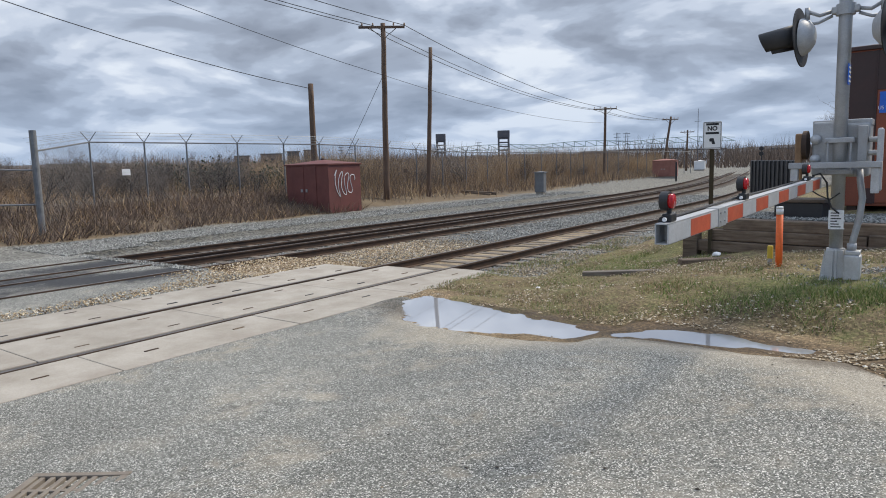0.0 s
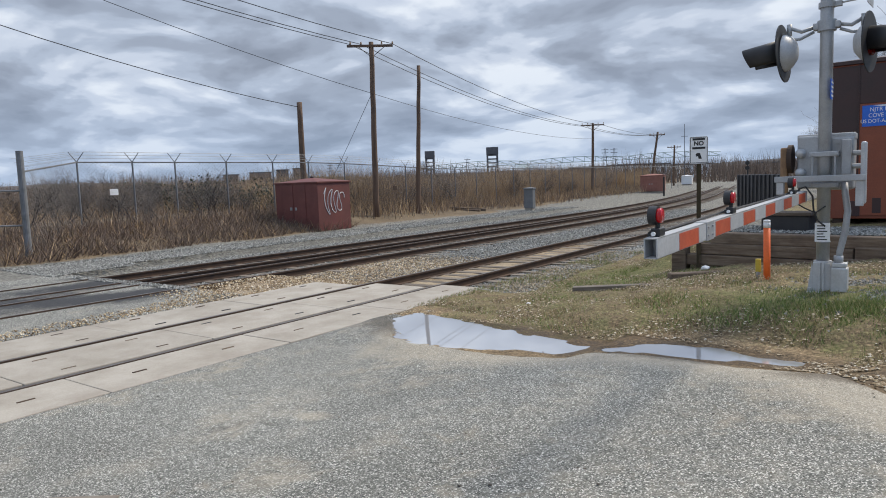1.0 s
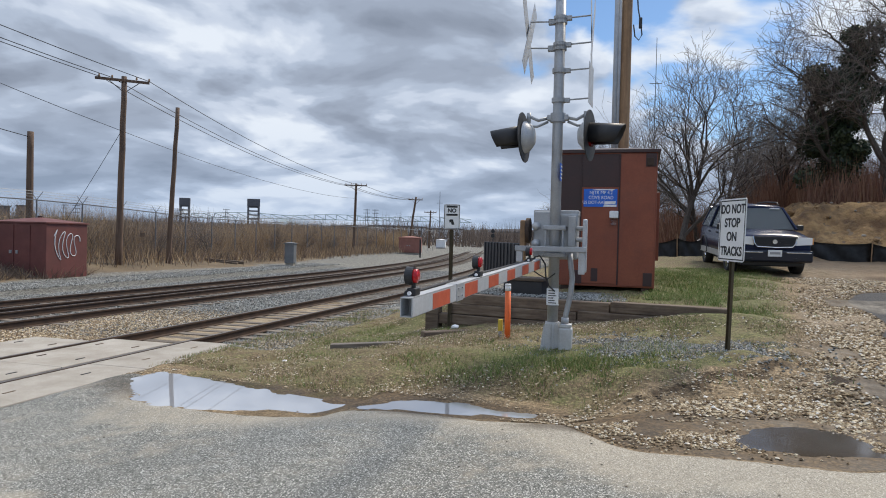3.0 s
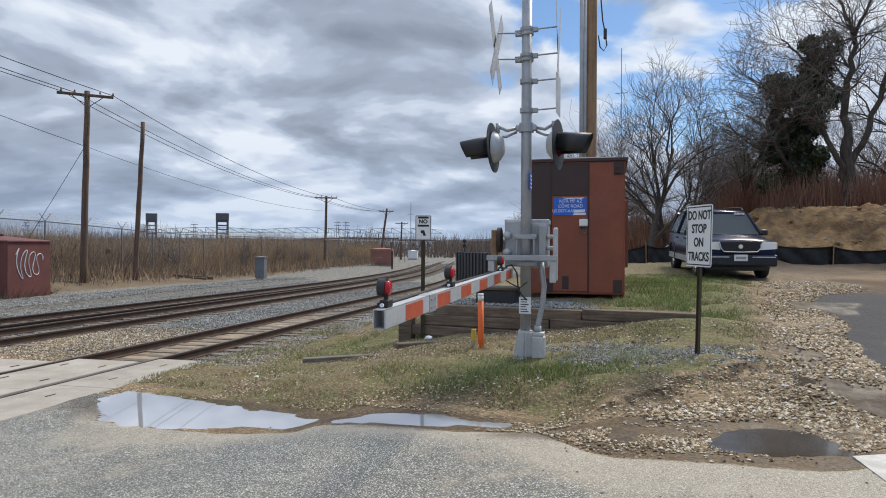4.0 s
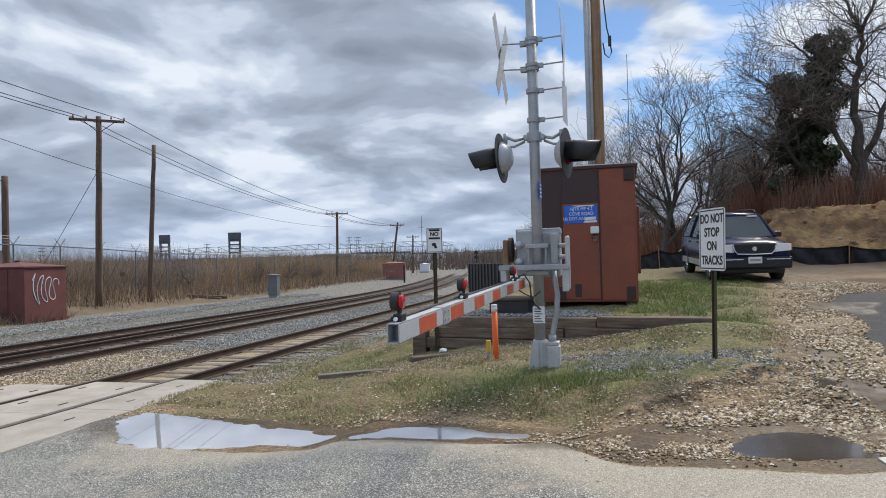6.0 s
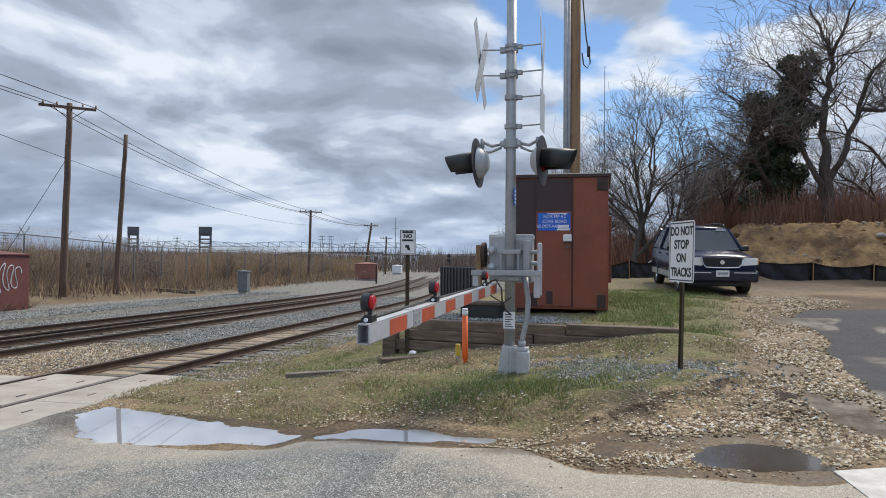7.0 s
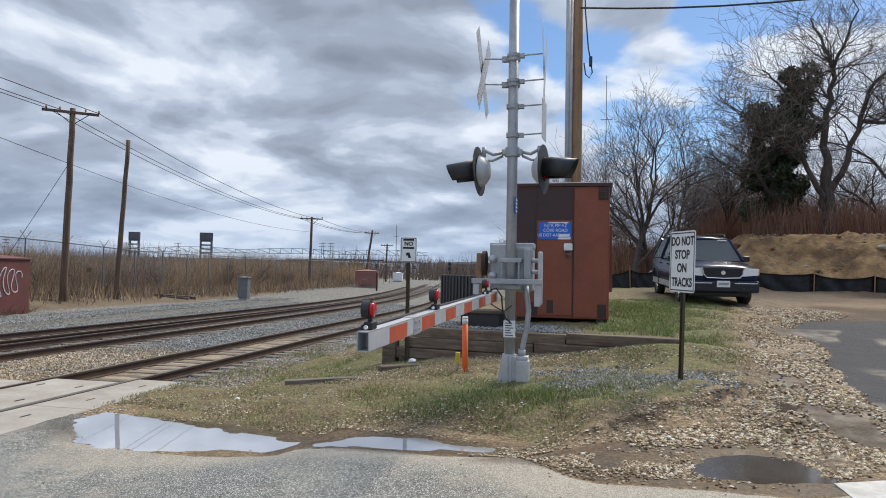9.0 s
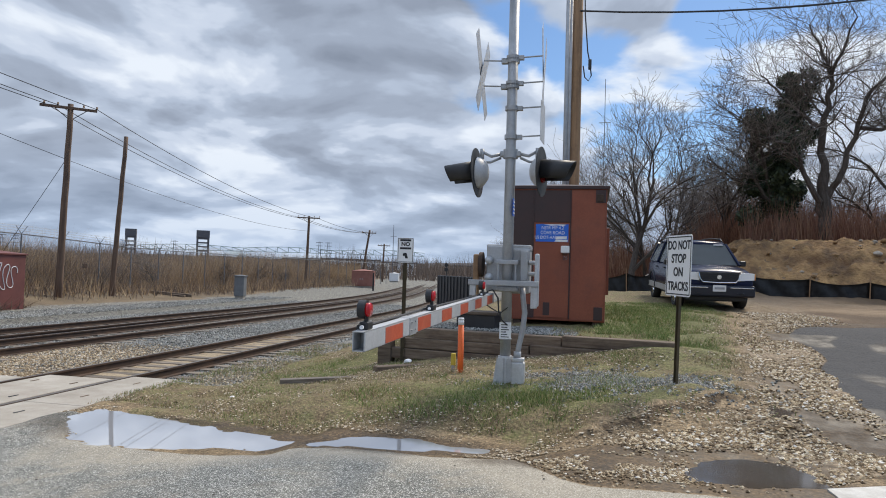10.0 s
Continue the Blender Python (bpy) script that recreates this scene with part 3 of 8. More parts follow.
    # dark tarred patch in the lane, mud between the gravel bands
    if x > 2.3 and 6.8 < y < 16.5:
        w["tar"] = smooth(3.15, 3.5, x - 0.11 * (y - 9.5) + 0.35 * noise.noise((y * 0.9, x * 0.4, 0))) * smooth(7.0, 8.0, y) * smooth(15.0, 14.4, y - 0.25 * (x - 4))
        w["gravel"] *= 1 - w["tar"]
        w["wet"] *= 1 - w["tar"]
    if x > -1.5 and 5 < y < 14:
        band = noise.noise((x * 0.9 + 3, y * 0.55, 1.5)) + 0.35 * noise.noise((x * 2.6, y * 1.8, 4.5))
        w["gravel"] *= 0.25 + 0.9 * smooth(-0.22, 0.12, band)
        mud = smooth(edge - 0.05, edge + 0.1, y) * smooth(7.0 + 0.3 * max(0, x), 6.4 + 0.3 * max(0, x), y) * smooth(-1.3, -0.4, x) * smooth(2.5, 1.8, x)
        w["wet"] = max(w["wet"], 0.9 * mud, 0.75 * smooth(0.12, -0.25, band) * smooth(1.5, 2.3, x - 0.17 * (y - 8)) * (y > 7))
        w["grass"] *= 1 - mud
    # loose gravel washed over the mouth of the lane
    if 1.6 < x < 4.6 and 6.3 < y < 10.5:
        patch = 0.40 + 0.95 * noise.noise((x * 1.3, y * 0.9, 3.3)) + 0.3 * noise.noise((x * 3.5, y * 3.0, 8.8))
        w["gravel"] = max(w["gravel"], min(0.95, patch) * (1 - 0.7 * w["tar"]) * smooth(6.3, 6.8, y) * smooth(10.5, 9.0, y))
    # damp mud of the lane between the gravel
    if x > 1.2 and 6.2 < y < 24:
        ln = 1.55 + 0.17 * (y - 8.0)
        damp = 0.64 + 0.22 * noise.noise((x * 0.7, y * 0.5, 7.7))
        w["grime_shade"] = max(w["grime_shade"], damp * smooth(ln + 0.2, ln + 1.1, x) * smooth(24, 17, y))
        w["sand"] *= 0.4
    if -1.0 < x < 3.4 and 6.2 < y < 11.4:
        e = scarp(x, y)
        # dark soil bared on the lip, with the bank's own shade painted in
        w["grime_shade"] = max(w["grime_shade"], 0.62 * smooth(-0.16, -0.04, e) * smooth(0.12, 0.02, e) * smooth(-0.6, 0.3, x) * smooth(2.4, 1.7, x))
        w["grass"] *= smooth(-0.05, 0.25, e)
    if x > 1.5 and 22 < y < 60:
        w["earth"] = smooth(23.8, 25.2, y + 0.25 * max(0, x - 7)) * smooth(3.0, 5.5, x) * smooth(33, 30, y)
    if -7 < x < 30 and y > 12:
        w["earth"] = max(w["earth"], 0.55 * smooth(3.2, 4.6, x - 0.1 * (y - 14)) * smooth(12.5, 15, y) * smooth(26, 24, y))
    if x < -20.5:
        w["field"] = smooth(-20.8, -22.4, x)
    if y > 40:
        w["field"] = max(w["field"], smooth(40, 60, y) * (1 - w["ballast"]))
    return w


def axis(fine0, fine1, step, lo, hi, grow=1.16):
    a = list(np.arange(fine0, fine1 + 1e-6, step))
    s, v = step, a[-1]
    while v < hi:
        s *= grow
        v += s
        a.append(min(v, hi))
    s, v = step, a[0]
    left = []
    while v > lo:
        s *= grow
        v -= s
        left.append(max(v, lo))
    return left[::-1] + a


def build_ground():
    xs = axis(-12.0, 5.0, 0.075, -2600.0, 2600.0, 1.12)
    ys = axis(1.0, 14.0, 0.075, -2600.0, 2600.0, 1.12)
    nx, ny = len(xs), len(ys)
    verts, keys = [], ("asphalt", "ballast", "grass", "gravel", "sand", "wet", "dust", "field", "earth", "grime_shade", "tar")
    data = {k: np.zeros(nx * ny, dtype=np.float32) for k in keys}
    i = 0
    for y in ys:
        for x in xs:
            w = zone(x, y)
            z = bank_z(x, y)
            near = abs(x) < 40 and -5 < y < 60
            if near:
                amp = 0.012 + 0.05 * (w["grass"] > 0.2) + 0.03 * w["gravel"]
                amp *= (1 - 0.85 * w["asphalt"]) * (1 - 0.7 * w["wet"])
                z += amp * (noise.noise((x * 1.7, y * 1.7, 0.3)) + 0.5 * noise.noise((x * 5.1, y * 5.1, 4.0)))
                if x > -7.0:
                    z += 0.012 * noise.noise((x * 0.7, y * 0.7, 9.0))
                # ballast shoulders fall away under the ties
                if 10.6 < y < 26 and abs(x - near_track_x(y)) < 0.68:
                    z -= 0.178 + 0.022 * smooth(19, 26, y)
                elif (y > 10.6 and -19 < x < -6) or (y > 8.5 and -18.2 < x < -12.2):
                    z -= 0.20
                elif -18.0 < x < -6.85:
                    z -= 0.03 if not (-10.9 < x < -6.85) else 0.20
            elif y >= 60 and near_track_x(y) - 15 < x < near_track_x(y) + 4:
                z -= 0.22
            verts.append((x, y, z))
            for k in keys:
                data[k][i] = w[k]
            i += 1
    # one sheet, cut into its surfaces along the grid
    groups = {}
    for j in range(ny - 1):
        for k in range(nx - 1):
            a = j * nx + k
            cx, cy = (xs[k] + xs[k + 1]) / 2, (ys[j] + ys[j + 1]) / 2
            q = (a, a + 1, a + 1 + nx, a + nx)
            if data["asphalt"][a] > 0.5:
                g = "road"
            elif data["ballast"][a] > 0.5:
                g = "ballast_bed"
            elif data["gravel"][a] > 0.5:
                g = "gravel_lane"
            else:
                g = "ground"
            groups.setdefault(g, []).append(q)
    info = {"road": "worn grey asphalt road with exposed stone and cracks", "ballast_bed": "grey crushed-stone ballast under the tracks",
            "gravel_lane": "washed-out tan gravel lane beside the verge", "ground": "bare earth and thin spring grass beside the railway"}
    vv = np.array(verts)
    for g, faces in groups.items():
        f = np.array(faces)
        used, inv = np.unique(f, return_inverse=True)
        me = bpy.data.meshes.new(g)
        me.from_pydata(vv[used].tolist(), [], inv.reshape(f.shape).tolist())
        for k in keys:
            at = me.attributes.new(k, "FLOAT", "POINT")
            at.data.foreach_set("value", data[k][used])
        me.polygons.foreach_set("use_smooth", [True] * len(me.polygons))
        me.materials.append(M_GROUND)
        tagged(new(g, me), info[g], g.replace("_", " "), kind="structure")


build_ground()


def water(poly, z, label):
    bm = bmesh.new()
    c = Vector((sum(p[0] for p in poly) / len(poly), sum(p[1] for p in poly) / len(poly)))
    top = []
    n = len(poly)
    for i in range(n):
        for s in range(4):
            q = Vector(poly[i]).lerp(Vector(poly[(i + 1) % n]), s / 4)
            q = q + (q - c).normalized() * 0.07
            top.append(bm.verts.new((q.x, q.y, z)))
    f = bm.faces.new(top)
    r = bmesh.ops.extrude_face_region(bm, geom=[f])
    for v in r["geom"]:
        if isinstance(v, bmesh.types.BMVert):
            v.co.z -= 0.03
    bmesh.ops.recalc_face_normals(bm, faces=bm.faces)
    return tagged(mesh_ob("puddle", bm, M_MUDDY if z > 0.4 else M_WATER), label, "puddle", "rain puddles", "structure")


for zw, poly, lab in PUDDLES:
    water(poly, zw, lab)


# ---- railway ----
def rail_profile():
    return [(-0.07, -0.17), (0.07, -0.17), (0.07, -0.158), (0.012, -0.14), (0.012, -0.045), (0.036, -0.035), (0.036, -0.004), (0.030, 0.0), (-0.030, 0.0), (-0.036, -0.004), (-0.036, -0.035), (-0.012, -0.045), (-0.012, -0.14), (-0.07, -0.158)]


def rail(fx, y0, y1, step, label, z=0.0):
    """A rail along the line x = fx(y): rusty web and foot, worn bright head."""
    prof = rail_profile()
    n = len(prof)
    ys = list(np.arange(y0, y1, step)) + [y1]
    bm = bmesh.new()
    rings = []
    for y in ys:
        x = fx(y)
        dx = (fx(y + 0.1) - fx(y - 0.1)) / 0.2
        nrm = Vector((1, -dx, 0)).normalized()
        rings.append([bm.verts.new(Vector((x, y, z)) + nrm * px + Vector((0, 0, pz))) for px, pz in prof])
    for a, b in zip(rings, rings[1:]):
        for k in range(n):
            f = bm.faces.new((a[k], a[(k + 1) % n], b[(k + 1) % n], b[k]))
            f.material_index = 1 if k in (7,) else 0
    bm.faces.new(rings[0])
    bm.faces.new(rings[-1][::-1])
    bmesh.ops.recalc_face_normals(bm, faces=bm.faces)
    return tagged(mesh_ob("rail", bm, [M_RUST, M_RAILTOP]), label, "rail", "rails of the tracks")


HALF = 0.755
for s in (HALF, -HALF):
    rail(lambda y, s=s: near_track_x(y) + s, -14.0, 150.0, 1.5, "rusty steel rail of the near track")
RAIL_B = lambda y: far_track_x(y, -13.75)
RAIL_C = lambda y: far_track_x(y, -16.0) + 0.35 * smooth(10, 45, y)
for s in (HALF, -HALF):
    rail(lambda y, s=s: RAIL_B(y) + s, -16.0, 150.0, 1.5, "rusty steel rail of the middle track")
    rail(lambda y, s=s: RAIL_C(y) + s, -16.0, 150.0, 1.5, "rusty steel rail of the far track")


def tie_mesh():
    bm = bmesh.new()
    box(bm, -1.28, 1.28, -0.115, 0.115, -0.18, 0.0, 0.012)
    me = bpy.data.meshes.new("tie")
    bm.to_mesh(me)
    bm.free()
    me.materials.append(M_TIE)
    return me


def build_ties():
    me = tie_mesh()
    for fx, y0, y1, n, lab in ((near_track_x, 10.95, 118.0, 95, "wooden ties of the near track, grey and split"),
                               (RAIL_B, 8.85, 118.0, 95, "wooden ties of the middle track, half buried"),
                               (RAIL_C, 8.85, 118.0, 95, "wooden ties of the far track, half buried")):
        bed = thing("track_ties", Matrix(), lab, "railway ties", "ties under the tracks")
        y = y0
        while y < y1:
            ob = new("tie", me)
            ob.parent = bed
            dx = (fx(y + 0.2) - fx(y - 0.2)) / 0.4
            ob.matrix_local = pose(fx(y) + random.uniform(-0.06, 0.06), y, -0.165 + random.uniform(-0.012, 0.008), 0, 0, -math.degrees(math.atan(dx)) + random.uniform(-1.2, 1.2))
            y += 0.53 if y < 50 else 0.70


build_ties()


def build_panels():
    """Concrete crossing panels between and beside the rails, with flangeway gaps and lifting slots."""
    deck = thing("crossing_panels", Matrix(), "pale concrete grade-crossing panels with flangeway gaps", "crossing panels", kind="structure")
    cx = -8.7
    strips = [(cx + HALF + 0.055, -6.88), (cx - HALF + 0.125, cx + HALF - 0.125), (-10.75, cx - HALF - 0.055)]
    ends = [10.85, 10.5, 10.15]
    for (x0, x1), e in zip(strips, ends):
        y = e
        while y > -12:
            bm = bmesh.new()
            L = 2.44
            box(bm, x0, x1, y - L + 0.005, y - 0.005, -0.25, -0.006 + random.uniform(-0.004, 0.004), 0.012)
            ob = part("panel", bm, M_CONCRETE, deck)
            for k in range(2):
                for xx in ([x0 + 0.25, x1 - 0.25] if x1 - x0 > 1.1 else [(x0 + x1) / 2]):
                    bm = bmesh.new()
                    yy = y - L * (0.25 + 0.5 * k)
                    box(bm, xx - 0.013, xx + 0.013, yy - 0.085, yy + 0.085, -0.03, 0.0015)
                    part("lifting_slot", bm, M_BLACK if random.random() < 0.35 else M_RUST if random.random() < 0.5 else M_TIMBER, ob, "dark lifting slot")
            y -= L
    # black strips low in the flangeways, painting the shade of the gaps
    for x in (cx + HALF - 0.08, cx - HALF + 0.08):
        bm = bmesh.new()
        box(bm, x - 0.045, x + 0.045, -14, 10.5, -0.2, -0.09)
        part("flangeway", bm, M_BLACK, deck, "black strip painting the shade of a flangeway gap")


build_panels()


# ---- crossing signal with gate ----
def disc(bm, c, nrm, r, th, n=24):
    c, nrm = Vector(c), Vector(nrm).normalized()
    return rod(bm, c - nrm * th / 2, c + nrm * th / 2, r, r, n)


def signal_lamp(owner, c, facing, arm_from):
    """Flashing-light unit: cast housing, round black background, long hood, red lens."""
    c, fdir = Vector(c), Vector(facing).normalized()
    side = fdir.cross(Vector((0, 0, 1))).normalized()
    unit = mesh_unit = bmesh.new()
    # housing: a dished back
    prev = None
    prof = [(0.0, 0.215), (-0.03, 0.21), (-0.08, 0.175), (-0.13, 0.11), (-0.145, 0.05)]
    rings = []
    for off, r in prof:
        rings.append([unit.verts.new(c + fdir * off + r * (math.cos(k * math.pi / 10) * side + math.sin(k * math.pi / 10) * Vector((0, 0, 1)))) for k in range(20)])
    for p, q in zip(rings, rings[1:]):
        for k in range(20):
            unit.faces.new((p[k], p[(k + 1) % 20], q[(k + 1) % 20], q[k]))
    unit.faces.new(rings[-1])
    bmesh.ops.recalc_face_normals(unit, faces=unit.faces)
    lamp = part("lamp_housing", unit, M_ALU, owner, "grey cast signal lamp housing", True)
    bm = bmesh.new()
    disc(bm, c + fdir * 0.012, fdir, 0.335, 0.012, 32)
    part("background_disc", bm, M_BLACK, lamp, "round black background disc")
    bm = bmesh.new()
    disc(bm, c + fdir * 0.03, fdir, 0.15, 0.03, 24)
    part("lens", bm, M_DARKRED, lamp, "dark red round lens")
    # hood: an open tunnel, cut back underneath
    bm = bmesh.new()
    a0, n = radians(-38), 18
    ra, rb, ln = 0.17, 0.15, 0.45
    inner = []
    rows = []
    for k in range(n + 1):
        a = a0 + (math.pi - 2 * a0) * k / n
        dv = math.cos(a) * side + math.sin(a) * Vector((0, 0, 1))
        lng = ln * (0.74 + 0.26 * (math.sin(a) + 0.62) / 1.62)
        o1, o2 = c + fdir * 0.02 + dv * ra, c + fdir * (0.02 + lng) + dv * rb + Vector((0, 0, -0.02))
        i1, i2 = o1 - dv * 0.008, o2 - dv * 0.008
        rows.append([bm.verts.new(v) for v in (o1, o2, i2, i1)])
    for p, q in zip(rows, rows[1:]):
        for k in range(4):
            bm.faces.new((p[k], p[(k + 1) % 4], q[(k + 1) % 4], q[k]))
    bm.faces.new(rows[0]); bm.faces.new(rows[-1][::-1])
    bmesh.ops.recalc_face_normals(bm, faces=bm.faces)
    part("hood", bm, M_BLACK, lamp, "long black lamp hood", True)
    # hanger
    bm = bmesh.new()
    top = c - fdir * 0.05 + Vector((0, 0, 0.25))
    rod(bm, top - Vector((0, 0, 0.06)), top + Vector((0, 0, 0.07)), 0.028, 0.028, 12)
    m = Vector(arm_from)
    tube(bm, [m, m.lerp(top, 0.5) + Vector((0, 0, -0.03)), top + Vector((0, 0, 0.03))], 0.022, 8)
    tube(bm, [m + Vector((0, 0, -0.05)), m.lerp(top, 0.55) + Vector((0, 0, -0.11)), top + Vector((0, 0, -0.11))], 0.018, 8)
    part("crossarm", bm, M_GALV, owner, "", True)


def crossbuck(owner, c, yaw, tilt_rods):
    """Two white blades crossed at a right angle, seen nearly edge-on."""
    for s in (1, -1):
        bm = bmesh.new()
        box(bm, -0.62, 0.62, -0.002 + s * 0.010, 0.002 + s * 0.010, -0.115, 0.115, 0.0)
        bmesh.ops.transform(bm, matrix=Matrix.Translation(c) @ pose(0, 0, 0, 0, 0, yaw) @ pose(0, 0, 0, 0, 52 * s, 0), verts=bm.verts)
        b = part("crossbuck_blade", bm, M_ALU, owner, "bare metal back of a crossbuck blade")
    return


def bracket(owner, z, x_end, y_end, mx, my):
    bm = bmesh.new()
    rod(bm, (mx, my, z), (x_end, y_end, z + 0.02), 0.011, 0.011, 8)
    rod(bm, (mx, my, z - 0.03), (mx, my, z + 0.03), 0.09, 0.09, 18)
    sgn = 1 if x_end > mx else -1
    box(bm, mx + sgn * 0.07, mx + sgn * 0.15, my - 0.03, my + 0.03, z - 0.03, z + 0.03, 0.006)
    part("sign_bracket", bm, M_GALV, owner)


def build_signal():
    mx, my, z0 = -1.03, 9.1, 0.56
    sig = thing("crossing_signal", pose(0, 0, 0), "grey steel railway crossing signal with lowered gate arm", "crossing signal")
    bm = bmesh.new()
    rod(bm, (mx, my, z0), (mx - 0.0, my, 6.35), 0.072, 0.068, 24)
    part("mast", bm, M_GALV, sig, "tall tubular galvanised mast", True)
    # cast base: flared, with ribs and bolts
    bm = bmesh.new()
    box(bm, mx - 0.15, mx + 0.15, my - 0.15, my + 0.15, z0 - 0.06, z0 + 0.03, 0.008)
    prism(bm, [(-0.12, 0), (0.12, 0), (0.09, 0.34), (-0.09, 0.34)], 0.2, Matrix.Translation((mx, my - 0.1, z0 + 0.03)))
    for sx in (-1, 1):
        prism(bm, [(sx * 0.10, 0), (sx * 0.145, 0), (sx * 0.10, 0.34)][::sx], 0.016, Matrix.Translation((mx, my - 0.108, z0 + 0.03)))
        prism(bm, [(sx * 0.01, 0), (sx * 0.03, 0), (sx * 0.03, 0.34), (sx * 0.01, 0.34)][::sx], 0.016, Matrix.Translation((mx, my - 0.118, z0 + 0.03)))
    for sx in (-1, 1):
        for sy in (-1, 1):
            rod(bm, (mx + sx * 0.12, my + sy * 0.12, z0 - 0.02), (mx + sx * 0.12, my + sy * 0.12, z0 + 0.075), 0.018, 0.018, 6)
    rod(bm, (mx, my, z0 + 0.33), (mx, my, z0 + 0.39), 0.10, 0.095, 20)
    part("mast_base", bm, M_ALU, sig, "cast aluminium mast base with ribs")
    bm = bmesh.new()
    box(bm, mx + 0.10, mx + 0.27, my - 0.16, my + 0.02, z0 + 0.0, z0 + 0.33, 0.02)
    box(bm, mx + 0.11, mx + 0.26, my - 0.15, my + 0.01, z0 + 0.33, z0 + 0.38, 0.012)
    part("junction_box", bm, M_ALU, sig, "pale grey cast junction box")
    bm = bmesh.new()
    jx = mx + 0.17
    tube(bm, [(jx, my - 0.07, z0 + 0.36), (jx + 0.01, my - 0.07, z0 + 0.5), (jx + 0.06, my - 0.06, z0 + 0.75), (jx + 0.08, my - 0.05, z0 + 0.98), (jx + 0.05, my - 0.03, z0 + 1.18), (jx + 0.04, my, z0 + 1.3)], 0.036, 12)
    rod(bm, (jx, my - 0.07, z0 + 0.37), (jx, my - 0.07, z0 + 0.46), 0.05, 0.05, 14)
    part("conduit", bm, M_GALV, sig, "bent flexible grey conduit", True)
    # tag with worn print
    bm = bmesh.new()
    box(bm, mx - 0.078, mx + 0.078, my - 0.079, my - 0.074, z0 + 0.62, z0 + 0.84, 0.0)
    tag = part("paper_tag", bm, M_WHITE, sig, "small white printed tag")
    for k in range(6):
        bm = bmesh.new()
        box(bm, mx - 0.055, mx + 0.05 - 0.02 * (k % 3), my - 0.0815, my - 0.0788, z0 + 0.64 + 0.032 * k, z0 + 0.652 + 0.032 * k)
        part("print_bar", bm, M_INK, tag)
    for zz in (z0 + 0.61, z0 + 0.71):
        bm = bmesh.new()
        rod(bm, (mx, my, zz), (mx, my, zz + 0.012), 0.081, 0.081, 20)
        part("strap", bm, M_GALV, sig)
    # gate machine
    mach_b = bmesh.new()
    box(mach_b, -1.32, -1.08, my + 0.02, my + 0.42, 1.80, 2.42, 0.02)
    box(mach_b, -1.06, -0.74, my + 0.06, my + 0.40, 1.78, 2.40, 0.03)
    box(mach_b, -1.33, -0.73, my + 0.08, my + 0.36, 2.36, 2.44, 0.015)
    box(mach_b, -0.86, -0.76, my - 0.02, my + 0.10, 1.95, 2.36, 0.012)
    mach = part("gate_machine", mach_b, M_GALV, sig, "grey cast gate machine housing")
    for px, pz in ((-1.28, 2.22), (-1.28, 1.99)):
        bm = bmesh.new()
        rod(bm, (px, my - 0.06, pz), (px, my + 0.05, pz), 0.045, 0.05, 16)
        disc(bm, (px, my + 0.0, pz), (0, 1, 0), 0.058, 0.02, 16)
        part("shaft_cap", bm, M_ALU, mach, "", True)
    for px, pz in ((-0.70, 2.2), (-0.70, 2.05)):
        bm = bmesh.new()
        rod(bm, (px - 0.05, my + 0.05, pz), (px + 0.05, my + 0.05, pz), 0.03, 0.03, 12)
        part("shaft", bm, M_GALV, mach)
    for k in range(4):
        bm = bmesh.new()
        rod(bm, (-0.98 + 0.07 * k, my + 0.045, 2.33), (-0.98 + 0.07 * k, my + 0.065, 2.33), 0.014, 0.014, 6)
        part("bolt", bm, M_GALV, mach)
    for zz in (1.84, 2.20):
        bm = bmesh.new()
        box(bm, mx - 0.15, mx + 0.15, my - 0.095, my + 0.10, zz - 0.03, zz + 0.03, 0.01)
        for sx in (-0.13, 0.13):
            rod(bm, (mx + sx, my - 0.13, zz), (mx + sx, my + 0.02, zz), 0.014, 0.014, 8)
        part("mast_clamp", bm, M_GALV, sig)
    for sx in (-0.115, 0.115):
        bm = bmesh.new()
        rod(bm, (mx + sx, my - 0.08, 1.86), (mx + sx, my - 0.08, 2.20), 0.012, 0.012, 8)
        part("clamp_rod", bm, M_GALV, sig)
    # side arms and counterweights, with a cross channel
    bm = bmesh.new()
    box(bm, -1.53, -0.60, my - 0.20, my - 0.13, 1.885, 1.955, 0.006)
    part("cross_channel", bm, M_GALV, sig)
    for x0, x1, zb, zt, mt, lb in ((-1.51, -1.43, 1.70, 2.30, M_POLE_NEW, "rusty side arm"), (-0.66, -0.60, 1.62, 2.32, M_ALU, "grey side arm")):
        bm = bmesh.new()
        ya = my - 0.13 if x0 > -1 else my + 0.05
        box(bm, x0, x1, ya, ya + 0.10, zb, zt, 0.02)
        part("side_arm", bm, mt, sig, lb)
    bm = bmesh.new()
    disc(bm, (-1.40, my + 0.1, 2.16), (1, 0, 0), 0.17, 0.05, 24)
    part("drive_wheel", bm, M_RUST, sig, "rusty brown wheel")
    for x0, z1 in ((-1.51, 1.74), (-0.70, 1.60)):
        bm = bmesh.new()
        box(bm, x0, x0 + 0.08, my - 0.18, my - 0.10, z1, 1.885, 0.006)
        part("hanger_plate", bm, M_ALU, sig)
    bm = bmesh.new()
    tube(bm, [(-1.28, my - 0.14, 1.80), (-1.2, my - 0.17, 1.83), (-1.13, my - 0.14, 1.72), (-1.12, my - 0.11, 1.55), (-1.08, my - 0.09, 1.43), (-1.0, my - 0.085, 1.36)], 0.011, 6)
